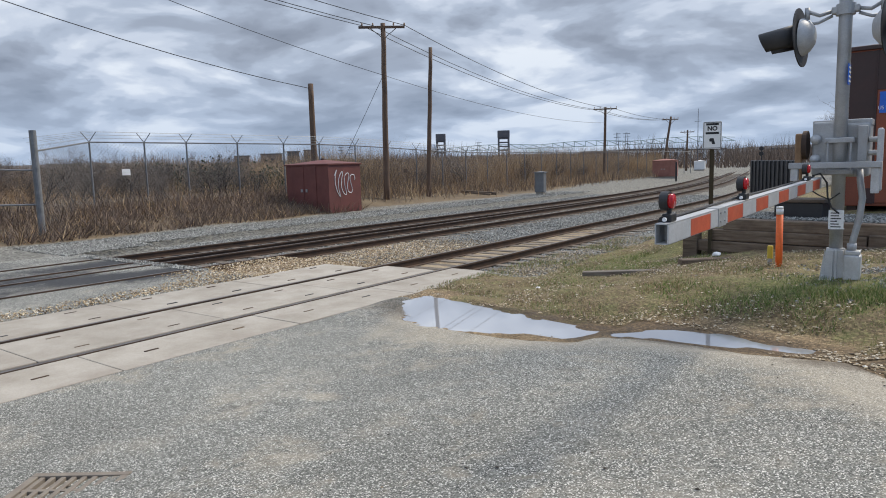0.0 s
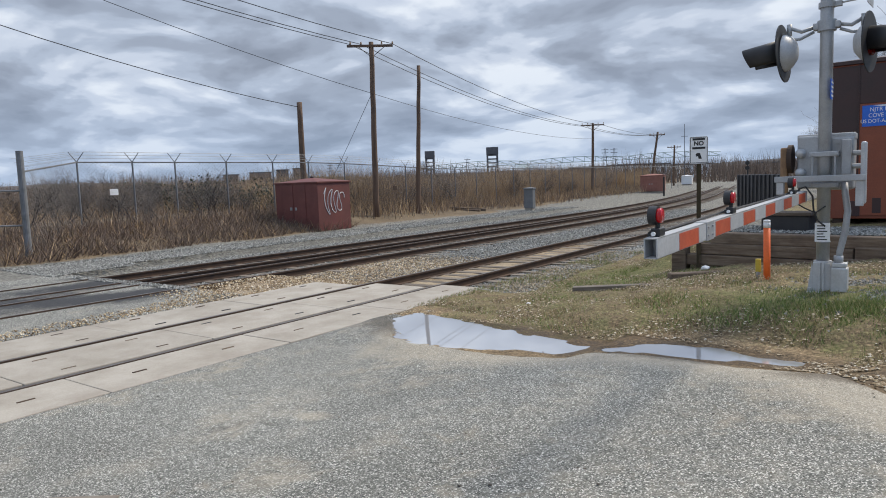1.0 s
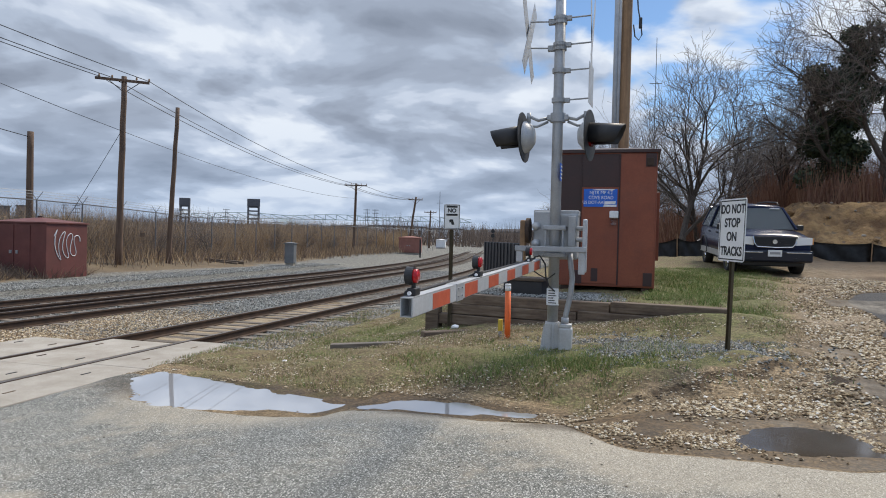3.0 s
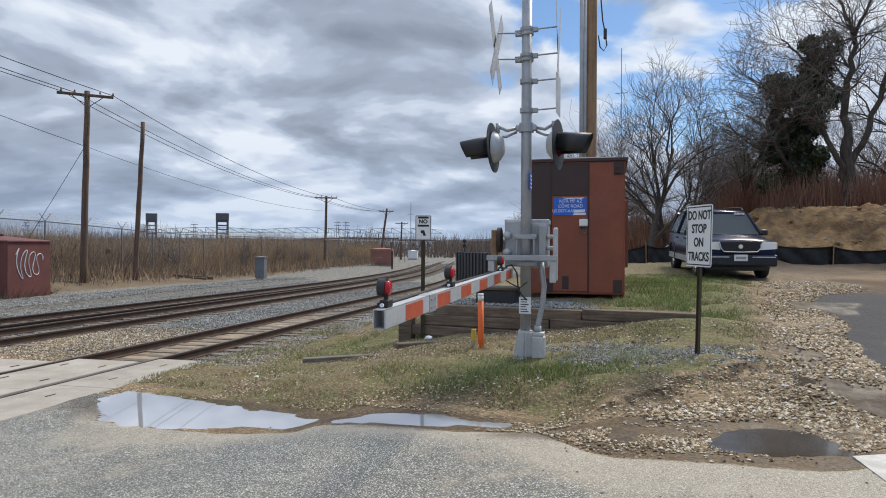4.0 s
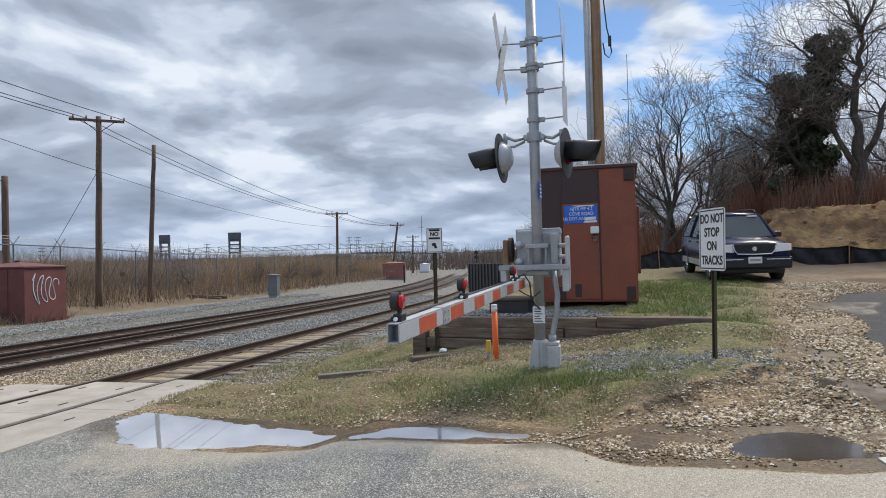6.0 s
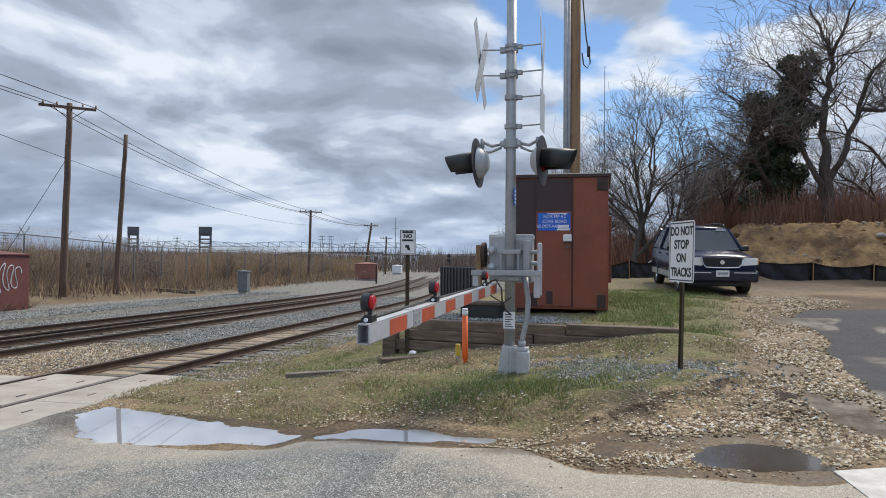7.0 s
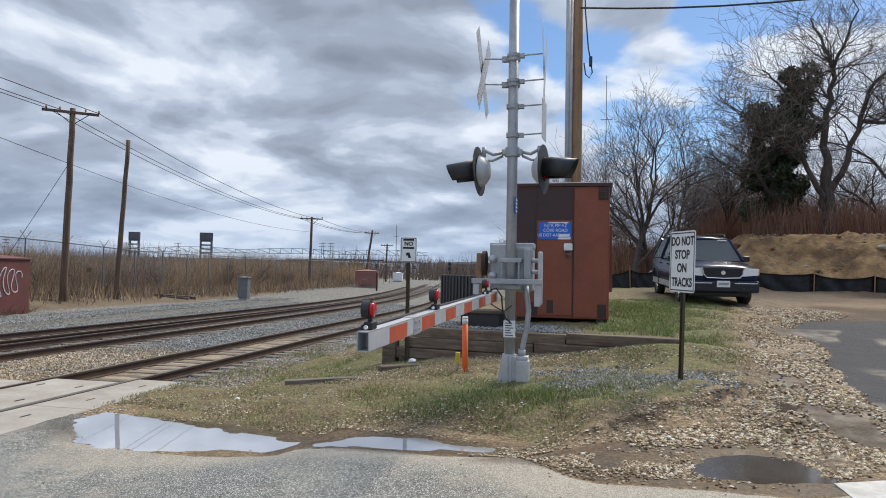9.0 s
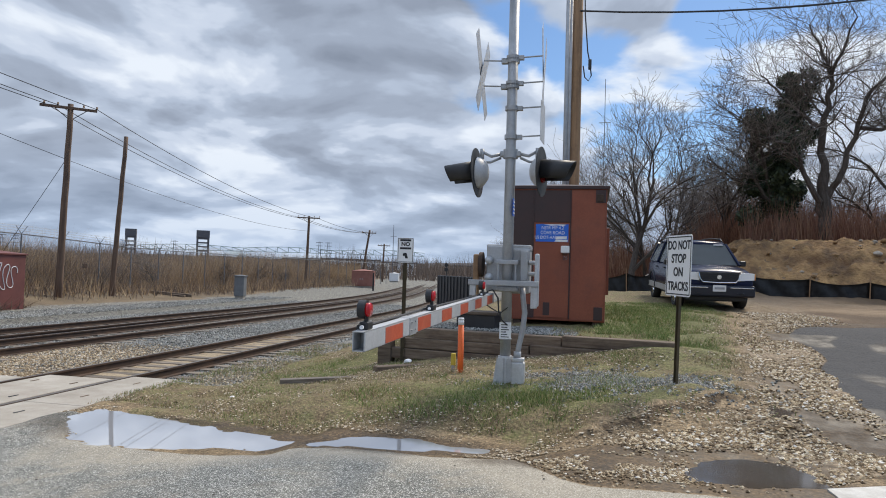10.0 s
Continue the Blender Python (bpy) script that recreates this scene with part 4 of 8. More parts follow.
    tube(bm, [(-1.3, my - 0.3, 1.66), (-1.2, my - 0.2, 1.58), (-1.1, my - 0.1, 1.52), (-1.0, my - 0.09, 1.60)], 0.008, 6)
    part("cable", bm, M_WIRE, sig, "loose black cable")
    # small blue number plate: print as bars
    bm = bmesh.new()
    box(bm, mx + 0.062, mx + 0.068, my - 0.14, my + 0.06, 2.82, 3.05)
    plate = part("blue_plate", bm, M_BLUE, sig, "small blue notice plate on the mast")
    for k in range(4):
        bm = bmesh.new()
        box(bm, mx + 0.0685, mx + 0.071, my - 0.12, my + 0.04, 2.85 + 0.05 * k, 2.87 + 0.05 * k)
        part("print_bar", bm, M_WHITE, plate)
    # lamps
    bm = bmesh.new()
    rod(bm, (mx, my, 3.60), (mx, my, 3.72), 0.10, 0.10, 20)
    box(bm, mx - 0.14, mx + 0.14, my - 0.05, my + 0.05, 3.62, 3.70, 0.015)
    part("arm_clamp", bm, M_GALV, sig)
    signal_lamp(sig, (-1.46, my - 0.05, 3.40), (-0.99, 0.08, -0.06), (mx - 0.13, my, 3.66))
    signal_lamp(sig, (-0.62, my + 0.0, 3.42), (0.98, -0.16, 0.0), (mx + 0.13, my, 3.66))
    # crossbucks
    crossbuck(sig, (-1.44, my - 0.02, 4.74), 88, 0)
    crossbuck(sig, (-0.615, my + 0.03, 4.79), 91, 0)
    for zz, xe in ((4.93, -1.43), (4.58, -1.42), (4.97, -0.62), (4.62, -0.62), (4.28, -0.62), (3.89, -0.62)):
        bracket(sig, zz, xe, my, mx, my)
    bm = bmesh.new()
    box(bm, -0.003, 0.003, -0.2, 0.2, 3.82, 4.34, 0.0)
    bmesh.ops.transform(bm, matrix=Matrix.Translation((-0.612, my, 0)) @ pose(0, 0, 0, 0, 0, -4), verts=bm.verts)
    part("track_count_plate", bm, M_ALU, sig, "bare metal plate below the crossbuck")
    bm = bmesh.new()
    disc(bm, (mx - 0.17, my, 6.12), (0.6, 0, 0.8), 0.15, 0.05, 24)
    rod(bm, (mx - 0.17, my, 6.12), (mx, my, 6.2), 0.02, 0.02, 8)
    rod(bm, (mx, my, 6.33), (mx, my, 6.42), 0.085, 0.03, 20)
    part("bell", bm, M_GALV, sig, "small crossing bell near the mast top")
    # gate arm: hollow aluminium box section with orange-red sheeting
    tip, root = Vector((-1.35, 3.97, 1.605)), Vector((-1.225, 8.95, 1.72))
    axis_v = (root - tip).normalized()
    L = (root - tip).length
    frame_m = Matrix.Translation(tip) @ axis_v.to_track_quat("Y", "Z").to_matrix().to_4x4()
    w, h, th = 0.040, 0.062, 0.006

    def put(bm):
        bmesh.ops.transform(bm, matrix=frame_m, verts=bm.verts)
        return bm
    bm = bmesh.new()
    hh = lambda y: h + 0.012 * y / L
    box(bm, -w, -w + th, 0, L, -h, h)
    box(bm, w - th, w, 0, L, -h, h)
    box(bm, -w, w, 0, L, h - th, h)
    box(bm, -w, w, 0, L, -h, -h + th)
    box(bm, -w + th, w - th, 0.14, 0.15, -h + th, h - th)
    arm = part("gate_arm", put(bm), M_ALU, sig, "hollow aluminium gate arm with orange-red stripes")
    for k in range(6):
        y0 = 0.406 * (2 * k + 1)
        if y0 > L - 0.3:
            break
        bm = bmesh.new()
        y1 = y0 + 0.40
        box(bm, w, w + 0.002, y0, y1, -h + 0.004, h - 0.014)
        box(bm, -w - 0.002, -w, y0, y1, -h + 0.004, h - 0.014)
        part("stripe", put(bm), M_RED, arm, "orange-red reflective stripe")
        bm = bmesh.new()
        box(bm, w, w + 0.0016, y0 - 0.40, y0 - 0.006, -h + 0.004, h - 0.014)
        box(bm, -w - 0.0016, -w, y0 - 0.40, y0 - 0.006, -h + 0.004, h - 0.014)
        part("white_stripe", put(bm), M_SILVERWHITE, arm, "off-white reflective stripe")
    bm = bmesh.new()
    box(bm, -w - 0.006, w + 0.006, 0.98, 1.16, -h - 0.006, h + 0.004, 0.002)
    part("splice_sleeve", put(bm), M_GALV, arm)
    for yy in (1.02, 1.12):
        for zz in (-0.03, 0.03):
            bm = bmesh.new()
            rod(bm, (w + 0.004, yy, zz), (w + 0.014, yy, zz), 0.008, 0.008, 6)
            part("bolt", put(bm), M_GALV, arm)
    bm = bmesh.new()
    tube(bm, [(-w - 0.01, 0.1, h + 0.006), (-w - 0.01, 1.6, h + 0.014), (-w - 0.005, 3.2, h + 0.008), (-w, L, h + 0.01)], 0.009, 6)
    part("wire", put(bm), M_WIRE, arm)
    for k, yy in enumerate((0.13, 1.80, 4.35)):
        bm = bmesh.new()
        box(bm, -0.03, 0.03, yy - 0.05, yy + 0.05, h, h + 0.05, 0.008)
        rod(bm, (0.0, yy, h + 0.03), (0.0, yy, h + 0.08), 0.015, 0.015, 10)
        disc(bm, (-0.02, yy, h + 0.125), (1, 0, 0), 0.058, 0.05, 24)
        disc(bm, (-0.02, yy - 0.065, h + 0.02), (0, 1, 0), 0.016, 0.02, 12)
        lamp = part("arm_light", put(bm), M_BLACK, arm, "black arm light with red lens")
        bm = bmesh.new()
        disc(bm, (0.012, yy, h + 0.125), (1, 0, 0), 0.044, 0.03, 24)
        part("lens", put(bm), M_REDLENS, lamp, "lit red lens", True)
        bm = bmesh.new()
        disc(bm, (0.0, yy - 0.078, h + 0.02), (0, 1, 0), 0.013, 0.012, 12)
        part("side_cap", put(bm), M_WHITE, lamp)
    return sig


build_signal()


# ---- steel equipment house and its tie-built pad ----
def build_shed():
    m = pose(0.385, 13.85, 1.06, 0, 0, -0.8)
    sh = thing("equipment_house", m, "rust-brown steel signal equipment house with blue sign", "equipment house")
    W, D, H = 1.92, 2.3, 2.66
    z0 = 0.07
    bm = bmesh.new()
    box(bm, -W, 0, 0, D, z0, z0 + H, 0.012)
    part("body", bm, M_SHED, sh)
    for x in (-W + 0.1, -0.25):
        bm = bmesh.new()
        box(bm, x, x + 0.15, 0.02, D - 0.02, -0.16, z0, 0.01)
        part("skid", bm, M_RUST, sh, "dark steel skid")
    bm = bmesh.new()
    o = 0.05
    zt = z0 + H
    pts = [(-W - o, -o), (o, -o), (o, D + o), (-W - o, D + o)]
    lo = [bm.verts.new((x, y, zt)) for x, y in pts]
    hi = [bm.verts.new((x, y, zt + 0.06)) for x, y in pts]
    pk = [bm.verts.new((-W / 2 - 0.02, y, zt + 0.20)) for y in (D * 0.35, D * 0.65)]
    for k in range(4):
        bm.faces.new((lo[k], lo[(k + 1) % 4], hi[(k + 1) % 4], hi[k]))
    bm.faces.new(lo[::-1])
    bm.faces.new((hi[0], hi[1], pk[0])); bm.faces.new((hi[1], hi[2], pk[1], pk[0])); bm.faces.new((hi[2], hi[3], pk[1])); bm.faces.new((hi[3], hi[0], pk[0], pk[1]))
    bmesh.ops.recalc_face_normals(bm, faces=bm.faces)
    part("roof", bm, M_SHED_DARK, sh, "low hipped dark brown roof")
    # front panels: door leaf, dark upper panel, seams
    bm = bmesh.new()
    box(bm, -W + 0.06, -1.46, -0.012, 0.0, z0 + 1.32, zt - 0.03, 0.003)
    part("panel", bm, M_SHED_DARK, sh, "dark brown panel")
    bm = bmesh.new()
    box(bm, -1.44, -0.72, -0.016, 0.0, z0 + 1.98, zt - 0.03, 0.003)
    part("panel", bm, M_SHED_DARK, sh, "dark brown panel above the door")
    bm = bmesh.new()
    box(bm, -1.435, -0.72, -0.022, 0.0, z0 + 0.06, z0 + 1.972, 0.006)
    door = part("door", bm, M_SHED, sh, "flush rust-brown steel door")
    bm = bmesh.new()
    box(bm, -0.695, -0.03, -0.014, 0.0, z0 + 0.03, zt - 0.02, 0.004)
    part("panel", bm, M_SHED, sh)
    for x in (-0.708, -1.448):
        bm = bmesh.new()
        box(bm, x - 0.012, x + 0.012, -0.03, 0.0, z0 + 0.04, zt - 0.02, 0.003)
        part("seam_strip", bm, M_SHED_DARK, sh)
    for x, w2, zz in ((-1.62, 0.22, 0.05), (-1.22, 0.13, 0.10), (-0.22, 0.17, 0.04), (-0.22, 0.2, 2.38)):
        bm = bmesh.new()
        box(bm, x, x + w2, -0.026, -0.012, z0 + zz, z0 + zz + 0.26, 0.003)
        part("patch_plate", bm, M_SHED_DARK, sh, "dark riveted patch plate")
    bm = bmesh.new()
    box(bm, -0.20, -0.07, -0.05, -0.01, z0 + 2.40, z0 + 2.55, 0.01)
    part("vent_cap", bm, M_RUST, sh, "small rusty vent cap")
    # torn blue sign with white print
    bm = bmesh.new()
    box(bm, -1.395, -0.745, -0.032, -0.024, z0 + 1.585, z0 + 1.94)
    sign = part("blue_sign", bm, M_BLUE, sh, "torn blue enamel sign with white letters")
    for txt, zz, s in (("NJTR MP 4.2", 1.865, 0.096), ("COVE ROAD", 1.765, 0.096), ("US DOT-AAR", 1.67, 0.088)):
        xx = -1.06 if "US" not in txt else -1.19
        letters(txt, s, Matrix.Translation((xx, -0.0335, z0 + zz)) @ pose(0, 0, 0, 90, 0, 0), M_WHITE, sign, width=0.88)
    for outline in ([(-1.00, 1.635), (-0.78, 1.64), (-0.77, 1.70), (-0.97, 1.695)], [(-1.02, 1.588), (-0.76, 1.588), (-0.755, 1.63), (-0.86, 1.625), (-0.99, 1.63)], [(-1.24, 1.937), (-0.79, 1.937), (-0.84, 1.905), (-0.95, 1.918), (-1.1, 1.91)]):
        bm = bmesh.new()
        prism(bm, outline, 0.003, Matrix.Translation((0, -0.036, z0)))
        part("torn_patch", bm, M_WHITE, sign, "torn white patch")
    # wall lamp
    bm = bmesh.new()
    box(bm, -0.885, -0.715, -0.12, -0.015, z0 + 1.36, z0 + 1.505, 0.02)
    lamp = part("wall_lamp", bm, M_WHITE, sh, "small cream wall lamp")
    bm = bmesh.new()
    rod(bm, (-0.80, -0.07, z0 + 1.36), (-0.80, -0.07, z0 + 1.22), 0.055, 0.042, 14)
    part("lamp_glass", bm, M_LAMPGLASS, lamp)
    # lean plate on the side wall
    bm = bmesh.new()
    box(bm, 0.0, 0.09, D - 0.5, D - 0.1, z0 + 0.5, z0 + 2.0, 0.01)
    part("side_cabinet", bm, M_SHED, sh)


build_shed()


def build_pad():
    """Old railway ties stacked as a low retaining wall in front of the equipment house."""
    wall = thing("tie_wall", Matrix(), "low retaining wall of weathered railway ties", "retaining wall", kind="structure")
    a, b = Vector((-3.62, 12.35)), Vector((1.42, 11.42))
    u = (b - a).normalized()
    ang = math.degrees(math.atan2(u.y, u.x))
    L = (b - a).length

    def tie(s0, s1, z, off=0.0, name="timber", h=0.19):
        bm = bmesh.new()
        box(bm, s0, s1, -0.12, 0.12, z, z + h, 0.018)
        for v in bm.verts:
            v.co += Vector((0, noise.noise(v.co * 3) * 0.012, noise.noise(v.co * 2.3 + Vector((5, 0, 0))) * 0.014))
        ob = part(name, bm, M_TIMBER, wall)
        ob.matrix_local = Matrix.Translation((a.x, a.y, 0)) @ pose(0, 0, 0, 0, 0, ang) @ pose(0, off, 0)
    tie(0.05, 2.55, 0.42); tie(2.57, L, 0.47)
    tie(0.30, 2.75, 0.615, 0.03); tie(2.77, L, 0.64, 0.02)
    tie(0.55, 3.3, 0.81, 0.06); tie(3.32, L, 0.835, 0.05)
    bm = bmesh.new()
    box(bm, -3.75, -3.5, 12.15, 12.45, 0.25, 0.82, 0.015)
    part("timber", bm, M_TIMBER, wall, "short upright end post")
    # return along the lane side
    bm = bmesh.new()
    box(bm, -0.11, 0.11, 0.1, 1.5, 0.80, 0.98, 0.018)
    ob = part("timber", bm, M_TIMBER, wall)
    ob.matrix_local = pose(1.38, 11.5, 0.02, 1.5, 0, 4)


build_pad()


def fill_pad():
    """Crushed stone held behind the tie wall."""
    bm = bmesh.new()
    bmesh.ops.create_grid(bm, x_segments=40, y_segments=26, size=0.5)
    for v in bm.verts:
        x = -3.4 + (v.co.x + 0.5) * 4.9
        y = 12.42 - 0.185 * (x + 3.6) + 0.02 + (v.co.y + 0.5) * 3.2
        z = 0.975 + 0.05 * smooth(-1, 1.5, x) + 0.02 * noise.noise((x * 3, y * 3, 0)) + 0.05 * (v.co.y + 0.5)
        v.co = Vector((x, y, z))
    me = bpy.data.meshes.new("stone_pad")
    bm.to_mesh(me)
    for k, fn in (("ballast", lambda x: smooth(0.2, -0.8, x)), ("grass", lambda x: 1.0 * smooth(-0.8, 0.2, x))):
        at = me.attributes.new(k, "FLOAT", "POINT")
        at.data.foreach_set("value", [fn(v.co.x) for v in me.vertices])
    bm.free()
    me.materials.append(M_GROUND)
    tagged(new("stone_pad", me), "crushed stone and thin grass behind the ties", "gravel pad", kind="structure")


fill_pad()


def build_crate():
    c = thing("battery_box", pose(-1.98, 12.95, 0.99, 0, 0, -8), "low black battery box with lid on the stone pad", "battery box")
    bm = bmesh.new()
    box(bm, -0.38, 0.38, -0.25, 0.25, 0.0, 0.26, 0.015)
    part("box", bm, M_BLACK, c)
    bm = bmesh.new()
    box(bm, -0.41, 0.41, -0.28, 0.28, 0.26, 0.32, 0.012)
    part("lid", bm, M_TIMBER, c, "grey weathered lid")


build_crate()


# ---- signs and markers ----
def rounded_plate(bm, w, h, r, t, m):
    pts = []
    for cx, cz, a0 in ((w / 2 - r, h / 2 - r, 0), (-w / 2 + r, h / 2 - r, 90), (-w / 2 + r, -h / 2 + r, 180), (w / 2 - r, -h / 2 + r, 270)):
        for k in range(6):
            a = radians(a0 + 18 * k)
            pts.append((cx + r * math.cos(a), cz + r * math.sin(a)))
    prism(bm, pts[::-1], t, m)
    bmesh.ops.recalc_face_normals(bm, faces=bm.faces)


def ring_plate(bm, w, h, r, line, t, m):
    for x0, x1, z0, z1 in ((-w / 2, w / 2, h / 2 - line, h / 2), (-w / 2, w / 2, -h / 2, -h / 2 + line), (-w / 2, -w / 2 + line, -h / 2 + line, h / 2 - line), (w / 2 - line, w / 2, -h / 2 + line, h / 2 - line)):
        box(bm, x0, x1, -t, 0, z0, z1, 0, m)


def sign_post(owner, top, w=0.035):
    """U-channel post with its row of holes."""
    bm = bmesh.new()
    prism(bm, [(-w, -0.35), (w, -0.35), (w, top), (-w, top)], 0.006)
    for sx in (-1, 1):
        box(bm, sx * w - 0.003, sx * w + 0.003, -0.028, 0.0, -0.35, top)
    bmesh.ops.recalc_face_normals(bm, faces=bm.faces)
    p = part("post", bm, M_POSTBROWN, owner, "rusty dark U-channel post")
    return p


M_POSTBROWN = worn("dark_post", (0.075, 0.062, 0.035), (0.12, 0.09, 0.05), 0.7, 0.3, 6, 50, 0.001)


def build_dns():
    s = thing("road_sign", pose(1.15, 9.06, 0.60, -1.0, 0.6, -68), "white do-not-stop-on-tracks sign on a rusty post", "road sign")
    sign_post(s, 2.0, 0.03)
    m = pose(0.0, -0.036, 1.615)
    bm = bmesh.new()
    rounded_plate(bm, 0.61, 0.775, 0.04, 0.004, m @ pose(0, 0, 0))
    plate = part("plate", bm, M_SIGN, s)
    bm = bmesh.new()
    ring_plate(bm, 0.575, 0.74, 0.03, 0.014, 0.0015, m @ pose(0, -0.0005, 0))
    part("border", bm, M_INK, plate)
    for txt, z in (("DO NOT", 0.255), ("STOP", 0.085), ("ON", -0.085), ("TRACKS", -0.265)):
        letters(txt, 0.155, m @ pose(0, -0.002, z) @ pose(0, 0, 0, 90, 0, 0), M_INK, plate, width=0.86 if len(txt) > 4 else 0.95, bold=0.004)


def build_no_sign():
    s = thing("road_sign", pose(-3.28, 12.16, 0.34, 0, 0, 14), "small white warning sign on a rusty post", "road sign")
    sign_post(s, 2.28, 0.033)
    m = pose(0.0, -0.036, 2.08)
    bm = bmesh.new()
    rounded_plate(bm, 0.30, 0.46, 0.03, 0.004, m)
    plate = part("plate", bm, M_SIGN, s)
    bm = bmesh.new()
    ring_plate(bm, 0.28, 0.44, 0.02, 0.009, 0.0015, m @ pose(0, -0.0005, 0))
    part("border", bm, M_INK, plate)
    letters("NO", 0.10, m @ pose(0, -0.002, 0.11) @ pose(0, 0, 0, 90, 0, 0), M_INK, plate, bold=0.004)
    for z, w in ((0.185, 0.20), (0.035, 0.21)):
        bm = bmesh.new()
        box(bm, -w / 2, w / 2, -0.0025, 0, z - 0.018, z + 0.018, 0, m)
        part("print_bar", bm, M_INK, plate)
    bm = bmesh.new()
    prism(bm, [(-0.03, -0.05), (0.02, -0.05), (0.05, -0.15), (0.0, -0.15)], 0.002, m @ pose(0, -0.0025, 0))
    prism(bm, [(-0.05, -0.07), (-0.03, -0.05), (-0.01, -0.10), (-0.04, -0.11)], 0.002, m @ pose(0, -0.0025, 0))
    part("symbol", bm, M_INK, plate, "plain dark symbol")


build_dns()
build_no_sign()


def build_markers():
    s = thing("marker_post", pose(-1.89, 10.53, 0.50, 0, -0.6, 0), "orange plastic cable marker post with white top", "marker post")
    bm = bmesh.new()
    rod(bm, (0, 0, -0.3), (0, 0, 0.72), 0.046, 0.046, 18)
    part("tube", bm, M_ORANGE, s, "", True)
    bm = bmesh.new()
    rod(bm, (0, 0, 0.72), (0, 0, 0.80), 0.047, 0.047, 18)
    rod(bm, (0, 0, 0.80), (0, 0, 0.83), 0.050, 0.044, 18)
    part("cap", bm, M_WHITE, s, "white cap", True)
    s = thing("marker_stub", pose(-2.02, 10.60, 0.52), "short yellow plastic stub beside the marker", "marker post")
    bm = bmesh.new()
    box(bm, -0.035, 0.035, -0.03, 0.03, 0.05, 0.24, 0.01)
    part("sleeve", bm, plain("yellow_plastic", (0.55, 0.42, 0.05), 0.6), s)
    bm = bmesh.new()
    rod(bm, (0, 0, -0.15), (0, 0, 0.06), 0.03, 0.03, 10)
    part("stake", bm, M_GALV, s)
    # half-buried timbers by the track
    for x0, y0, x1, y1, z in ((-3.4, 10.9, -2.6, 11.6, 0.38),):
        d = Vector((x1 - x0, y1 - y0))
        bm = bmesh.new()
        box(bm, 0, d.length, -0.09, 0.09, -0.1, 0.06, 0.02)
        ob = tagged(mesh_ob("buried_timber", bm, M_TIMBER), "half-buried grey timber in the verge", "timber", "loose timbers")
        ob.matrix_world = pose(x0, y0, z, 0, 0, math.degrees(math.atan2(d.y, d.x)))
    # broken white stones and litter near the sign foot
    for x, y, z, s in ((-3.05, 11.7, 0.44, 0.07), (-4.45, 9.6, 0.16, 0.05), (-3.9, 9.9, 0.24, 0.04), (-5.1, 9.3, 0.08, 0.04)):
        bm = bmesh.new()
        bmesh.ops.create_icosphere(bm, subdivisions=2, radius=s)
        for v in bm.verts:
            v.co *= 1 + 0.35 * noise.noise(v.co * 14 + Vector((x, y, 0)))
            v.co.z *= 0.6
        ob = tagged(mesh_ob("pale_stone", bm, M_WHITE), "pale broken stone on the verge", "stone", "loose stones")
        ob.matrix_world = pose(x, y, z)


build_markers()


bm = bmesh.new()
box(bm, -0.70, 0.70, -0.07, 0.07, -0.10, 0.035, 0.012)
for v in bm.verts:
    v.co += Vector((0, noise.noise(v.co * 4) * 0.02, noise.noise(v.co * 3.1) * 0.012))
tagged(mesh_ob("sunken_beam", bm, M_TIE), "long pale weathered beam sunk into the verge", "timber", "loose timbers").matrix_world = pose(-4.1, 10.42, bank_z(-4.1, 10.42) + 0.015, 0, -3, 17)


# ---- painted line and drain ----
def build_line():
    bm = bmesh.new()
    pts = [(1.86, 5.80), (2.9, 6.25), (3.4, 5.1), (2.1, 4.55), (1.90, 5.0)]
    fan = [bm.verts.new((x, y, ground_z(x, y) + 0.012 * noise.noise((x * 0.7, y * 0.7, 9.0)) + 0.006)) for x, y in pts]
    lowv = [bm.verts.new((x, y, ground_z(x, y) - 0.02)) for x, y in pts]
    bm.faces.new(fan)
    for k in range(len(pts)):
        bm.faces.new((lowv[k], lowv[(k + 1) % 5], fan[(k + 1) % 5], fan[k]))
    bmesh.ops.recalc_face_normals(bm, faces=bm.faces)
    tagged(mesh_ob("road_marking", bm, worn("road_paint", (0.60, 0.59, 0.55), (0.46, 0.44, 0.40), 0.8, 0, 6, 60, 0.001, (0.34, 0.32, 0.28), 0.6)), "worn white painted road marking", "road marking", kind="structure")
    d = thing("storm_drain", pose(-4.25, 1.70, 0.106, 0, 0, 36), "cast iron storm drain grate in the road", "storm drain")
    bm = bmesh.new()
    for x0, x1, y0, y1 in ((-0.32, 0.32, -0.32, -0.27), (-0.32, 0.32, 0.27, 0.32), (-0.32, -0.27, -0.27, 0.27), (0.27, 0.32, -0.27, 0.27)):
        box(bm, x0, x1, y0, y1, -0.12, 0.018, 0.004)
    part("frame", bm, M_IRON, d)
    for k in range(8):
        bm = bmesh.new()
        x = -0.24 + 0.068 * k
        box(bm, x - 0.016, x + 0.016, -0.27, 0.27, -0.03, 0.012, 0.004)
        part("bar", bm, M_IRON, d)
    for y in (-0.09, 0.09):
        bm = bmesh.new()
        box(bm, -0.27, 0.27, y - 0.015, y + 0.015, -0.03, 0.011, 0.003)
        part("cross_bar", bm, M_IRON, d)
    bm = bmesh.new()
    box(bm, -0.27, 0.27, -0.27, 0.27, -0.2, -0.1)
    part("sump", bm, M_BLACK, d, "dark sump below the bars")


M_IRON = worn("cast_iron", (0.24, 0.20, 0.16), (0.30, 0.26, 0.21), 0.75, 0.4, 8, 60, 0.002)
build_line()


